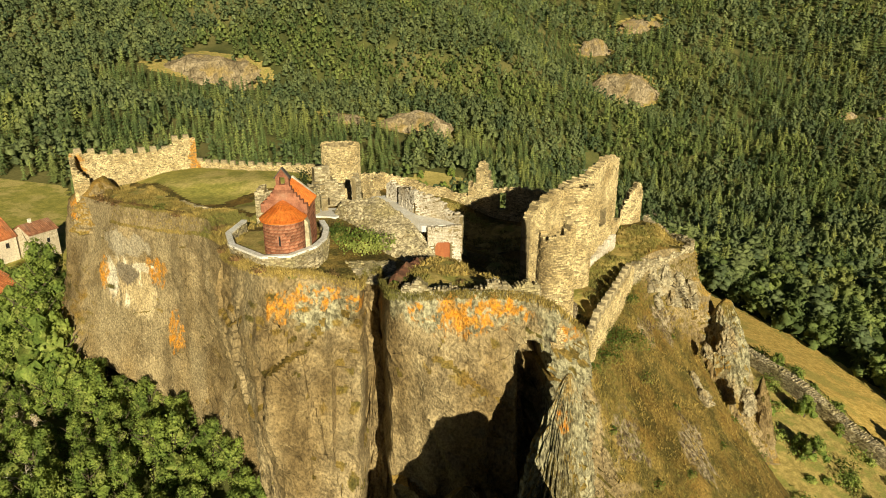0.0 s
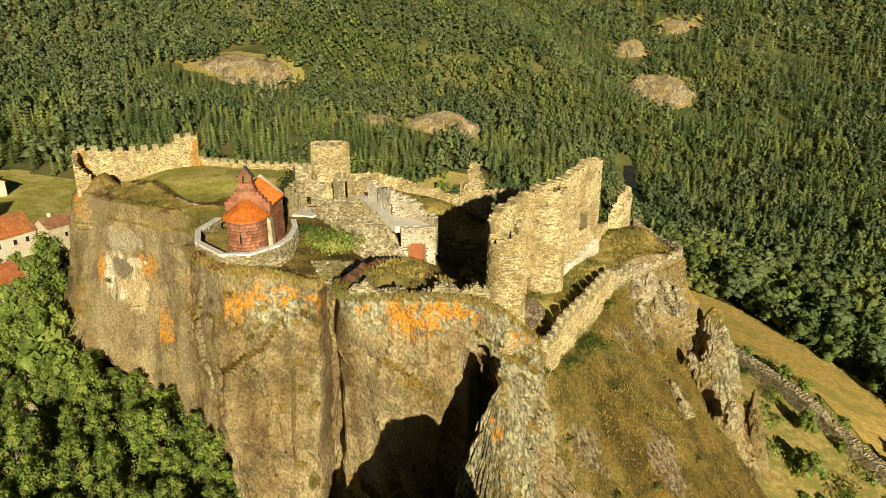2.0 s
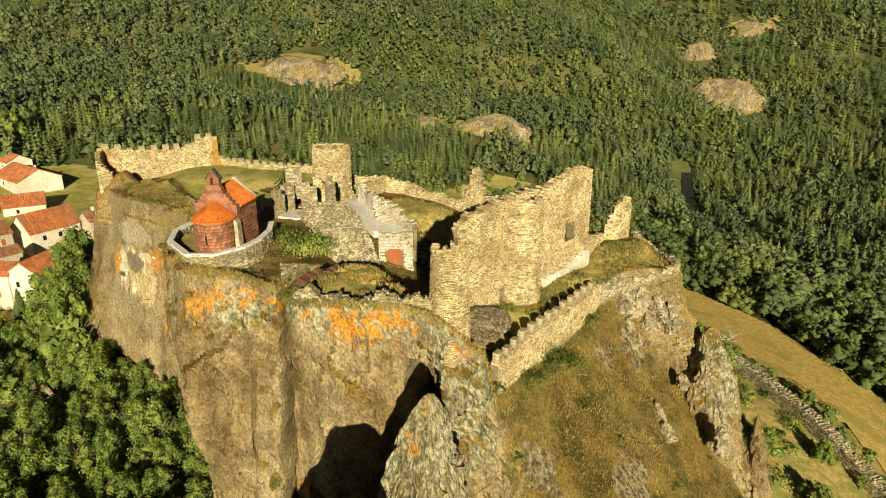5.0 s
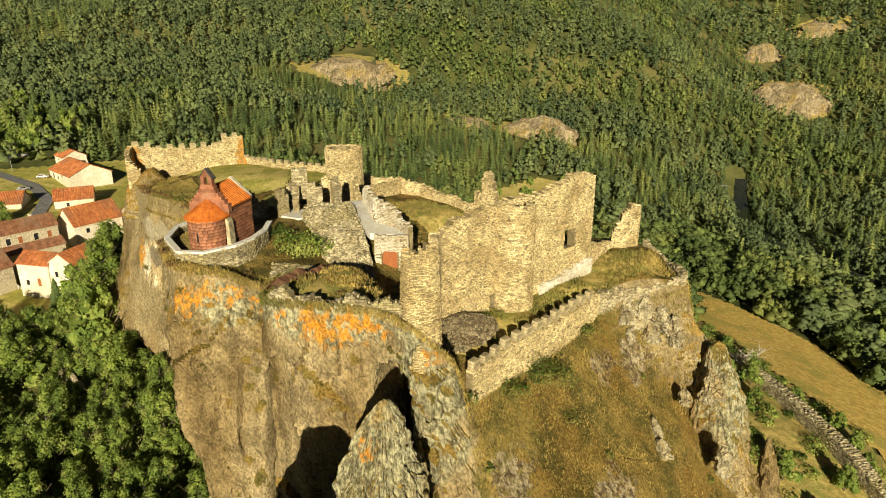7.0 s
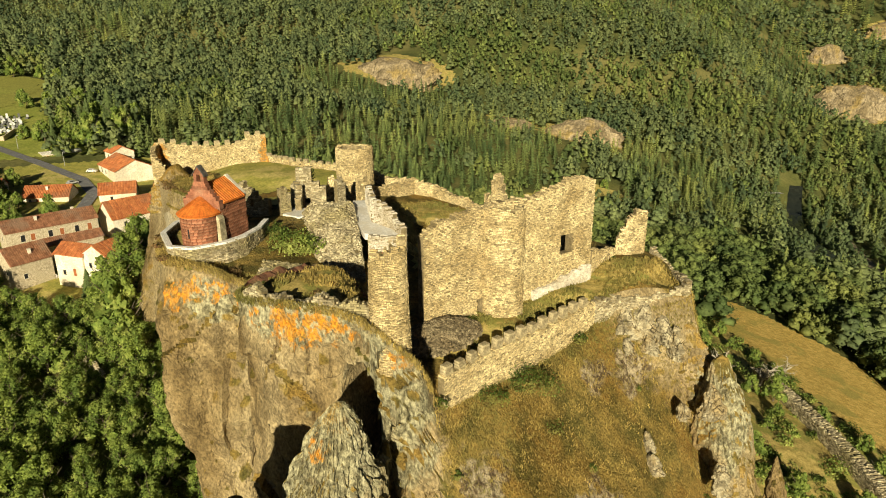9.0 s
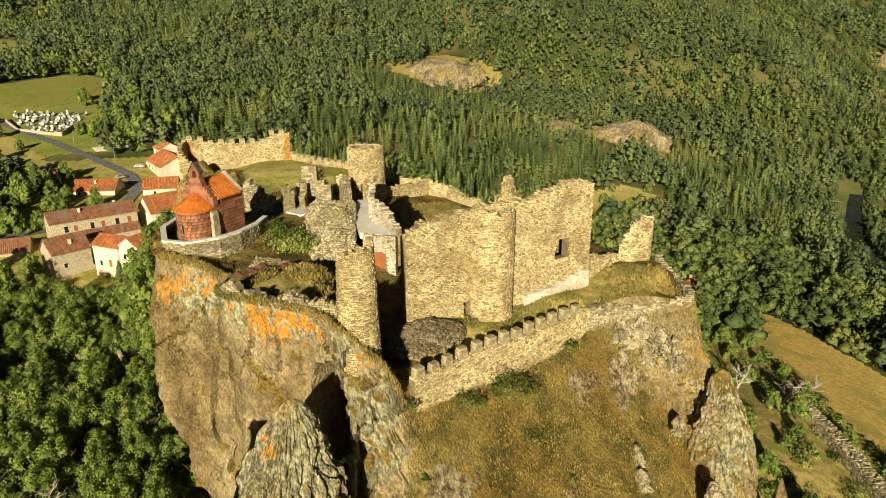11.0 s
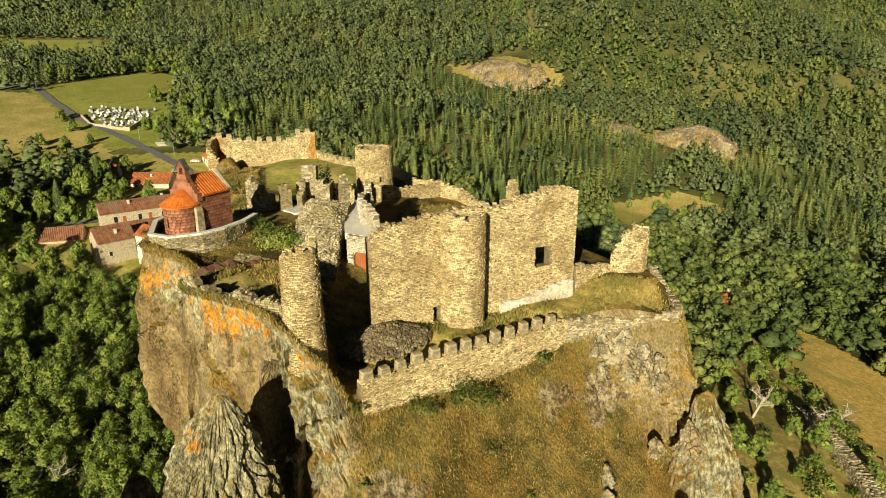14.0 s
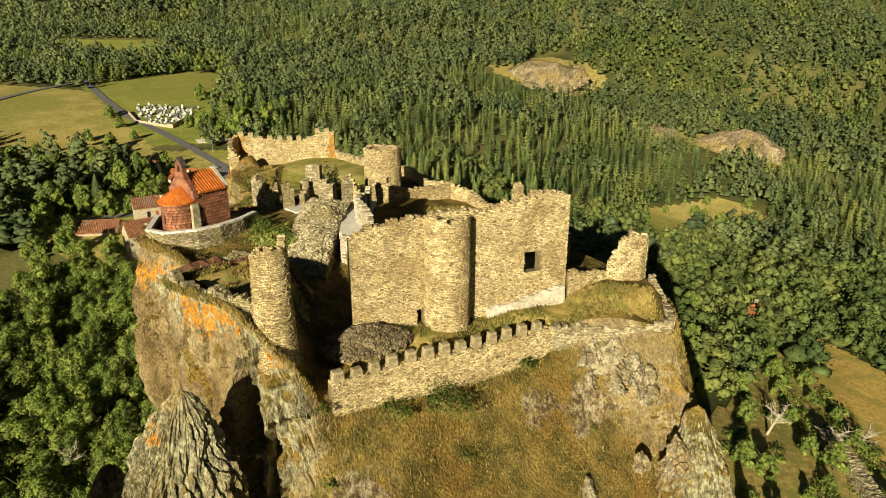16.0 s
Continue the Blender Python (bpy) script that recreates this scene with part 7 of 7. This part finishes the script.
# rubble terraces below the cave
for k, (pa, pb) in enumerate((((-88, 112), (-72, 104)), ((-84, 104), (-68, 97)))):
    wall("terrace_wall", [pa, pb], 0.6, [gz(*pa) - 0.5, gz(*pb) - 0.5], [gz(*pa) + 2.6, gz(*pb) + 2.2], label="crumbling dry-stone terrace wall under the rock", seed=70 + k, rag=0.4, sides=(1,), mat=M_HSTONE)


# dark conifers and leafy trees round the village, fields and cemetery
def spruce_proto(seed, h):
    rr = random.Random(seed)
    t = new("spruce")
    place("trunk", Geo().tube([(0, 0, -0.5), (0, 0, 0.5 * h), (0, 0, 0.97 * h)], [0.018 * h, 0.012 * h, 0.003 * h], 7), M_BARK, t)
    v, q = conifer_shape(rr, 26, 13)
    place("crown", quads_mesh("crown", v * np.array((h * 1.15, h * 1.15, h)), q), L_CONIF, t, "dark drooping needle crown")
    return t


SPRUCES = [spruce_proto(71, 14), spruce_proto(72, 11)]
for k, (x, y, s) in enumerate(((-215, 250, 1.5), (-236, 236, 0.8), (-221, 223, 0.7), (-383, 262, 0.9), (-205, 161, 0.8), (-195, 150, 0.9), (-163, 134, 1.0), (-182, 124, 0.9), (-122, 172, 0.7), (-84, 121, 0.8), (-90, 126, 0.8), (-97, 140, 0.8), (-229, 246, 0.9), (-240, 250, 0.9), (-95, 120, 0.7), (-206, 238, 1.25), (-222, 244, 1.2), (-233, 256, 1.2), (-247, 270, 1.1), (-203, 252, 1.3), (-188, 164, 0.8), (-174, 130, 0.9))):
    m = Matrix.Translation((x, y, gz(x, y) - 0.2)) @ Matrix.Rotation(k * 1.7, 4, "Z")
    if k < 2:
        ob = SPRUCES[k]
        ob.matrix_basis = m
    else:
        ob = copy_thing(SPRUCES[k % 2], m)
    ob.scale = (s, s, s)
    tagged(ob, ("tall dark spruce standing above the village", "dark spruce with drooping branches near the houses")[k % 2], "tree", "trees")
for x, y, s in ((-432, 291, 1.0), (-411, 290, 0.9), (-381, 286, 0.8), (-401, 258, 1.1), (-396, 290, 0.8), (-368, 284, 0.7), (-259, 198, 0.9), (-278, 204, 0.7), (-237, 192, 0.5), (-233, 226, 1.0), (-216, 216, 0.7), (-237, 238, 1.1), (-220, 230, 1.0), (-213, 229, 0.9), (-231, 241, 1.0),
                (-234, 138, 1.1), (-204, 132, 1.1), (-222, 149, 0.9), (-188, 157, 1.0), (-195, 167, 0.8), (-175, 160, 0.8), (-182, 136, 1.0), (-191, 178, 0.7), (-228, 130, 1.1), (-212, 140, 1.0), (-170, 122, 1.1), (-240, 150, 0.8), (-215, 120, 1.1), (-109, 150, 0.7), (-100, 145, 0.8), (-94, 131, 0.9), (-81, 123, 1.0), (-83, 116, 1.0)):
    plant(x, y, r.randrange(4), s)

# dark trees round the cemetery, the road and the lower village
for k, (x, y, s) in enumerate(((-238, 223, 0.9), (-229, 225, 1.1), (-216, 226, 1.3), (-208, 231, 1.4), (-212, 239, 1.5), (-266, 262, 1.2), (-256, 262, 1.3), (-249, 265, 1.4), (-246, 254, 1.2), (-240, 246, 1.2), (-252, 279, 1.3), (-205, 245, 1.5), (-218, 268, 1.4), (-226, 252, 1.4), (-283, 207, 0.7), (-370, 253, 0.9), (-370, 267, 1.0), (-368, 282, 1.1), (-365, 298, 1.1), (-355, 315, 1.1), (-340, 322, 1.1), (-322, 318, 1.1), (-305, 300, 1.1),
                               (-248, 176, 0.6), (-208, 160, 0.9), (-199, 159, 1.1), (-192, 160, 1.0), (-191, 166, 0.9), (-181, 135, 1.1), (-168, 131, 1.0), (-152, 118, 1.0), (-158, 113, 1.1), (-138, 110, 1.0), (-125, 117, 0.8), (-144, 104, 1.1), (-230, 177, 0.7), (-292, 268, 1.0), (-282, 262, 0.9))):
    plant(x, y, k % 4, s)
for x, y, s in ((-76, 117, 1.6), (-79, 124, 1.5), (-84, 129, 1.3), (-73, 108, 1.4), (-88, 121, 1.2), (-68, 104, 1.2)):
    plant(x, y, r.randrange(4), s)

# scrub on the lower slope beside the dry-stone wall
for k in range(150):
    x, y = r.uniform(42, 84), r.uniform(84, 186)
    if not inside(F_LOW, x, y) or inside(ROCKPOLY, x, y):
        continue
    a = r.uniform(0.9, 2.8)
    shrub((x, y, gz(x, y)), (a, a, a * r.uniform(0.6, 1.0)), "wild green bush in the scrub below the spur", 260, 0.16, L_NEAR if k % 3 else L_BUSH, 300 + k)
for _ in range(40):
    x, y = r.uniform(42, 80), r.uniform(92, 182)
    if inside(F_LOW, x, y) and not inside(ROCKPOLY, x, y):
        plant(x, y, r.randrange(4), r.uniform(0.35, 0.6))

# dry brush on the brink and in the court, green tufts at the wall feet
M_BRUSH, _ = surface("dry_brush", (0.10, 0.065, 0.025), (0.23, 0.16, 0.06), (0.15, 0.075, 0.035), 0.7, bump=0.0, island=0.7)
for k, (x, y, a, h) in enumerate(((-4.6, 64.5, 0.8, 0.7), (-3.9, 67.5, 0.9, 0.8), (-3.2, 70.4, 0.8, 0.7), (-1.2, 74.6, 0.9, 0.7), (1.4, 75.6, 0.8, 0.6), (3.2, 75.2, 0.9, 0.7), (5.5, 70.0, 1.0, 0.6), (2.0, 65.5, 0.8, 0.5), (6.5, 66.0, 0.9, 0.5), (-13.2, 71.6, 1.0, 0.8), (-12.0, 70.2, 0.9, 0.6), (-14.6, 69.8, 0.9, 0.7),
                                  (-17.0, 68.6, 0.9, 0.6), (-20.6, 68.3, 1.0, 0.6), (-24.0, 71.2, 1.0, 0.7), (-26.6, 74.4, 0.9, 0.7), (-10.4, 69.2, 0.8, 0.6), (-58, 112, 1.6, 1.2), (-62, 115, 1.6, 1.3), (-54, 111, 1.5, 1.0), (-49, 108.5, 1.4, 1.0), (-64, 119, 1.5, 1.2), (-44, 104, 1.4, 1.0), (-33, 92, 1.2, 0.9))):
    shrub((x, y, top_z(x, y) - 0.1), (a, a, h), "dry brown brushwood at the brink of the rock", 240, 0.10, M_BRUSH if k % 4 else L_BUSH, 500 + k)
for k, (x, y, z, a, h) in enumerate(((15.0, 79.0, 46.2, 0.9, 1.1), (13.9, 77.8, 46.3, 0.6, 0.8), (18.4, 73.2, 44.2, 0.35, 0.5), (20.2, 76.6, 43.8, 0.4, 0.6), (24.2, 84.2, 43.4, 0.4, 0.7), (22.3, 80.4, 44.0, 0.35, 0.5), (26.6, 88.6, 43.2, 0.4, 0.8), (31.6, 100.2, 47.4, 0.7, 0.8), (29.6, 103.6, 47.9, 0.6, 0.5), (16.8, 63.6, 44.0, 0.8, 1.1), (-14.6, 84.0, 53.2, 1.0, 1.3))):
    shrub((x, y, z), (a, a, h), "green plant tuft growing at the foot of the wall", 160, 0.09, L_BUSH, 600 + k)

for _ in range(40):
    x, y = r.uniform(-34, 20), r.uniform(265, 358)
    if inside(F_MEADOW, x, y) and r.random() < 0.6:
        plant(x, y, r.randrange(4), r.uniform(0.4, 0.75))

# tall trees leaning against the foot of the gate cliff
for x, y, z, s in ((-80.5, 123.5, 25, 1.45), (-84, 127.5, 22, 1.5), (-78.5, 118, 24, 1.25), (-77, 113, 21, 1.2), (-83, 120, 20, 1.3), (-88, 132, 20, 1.25)):
    plant(x, y, 4 + r.randrange(4), s, z)
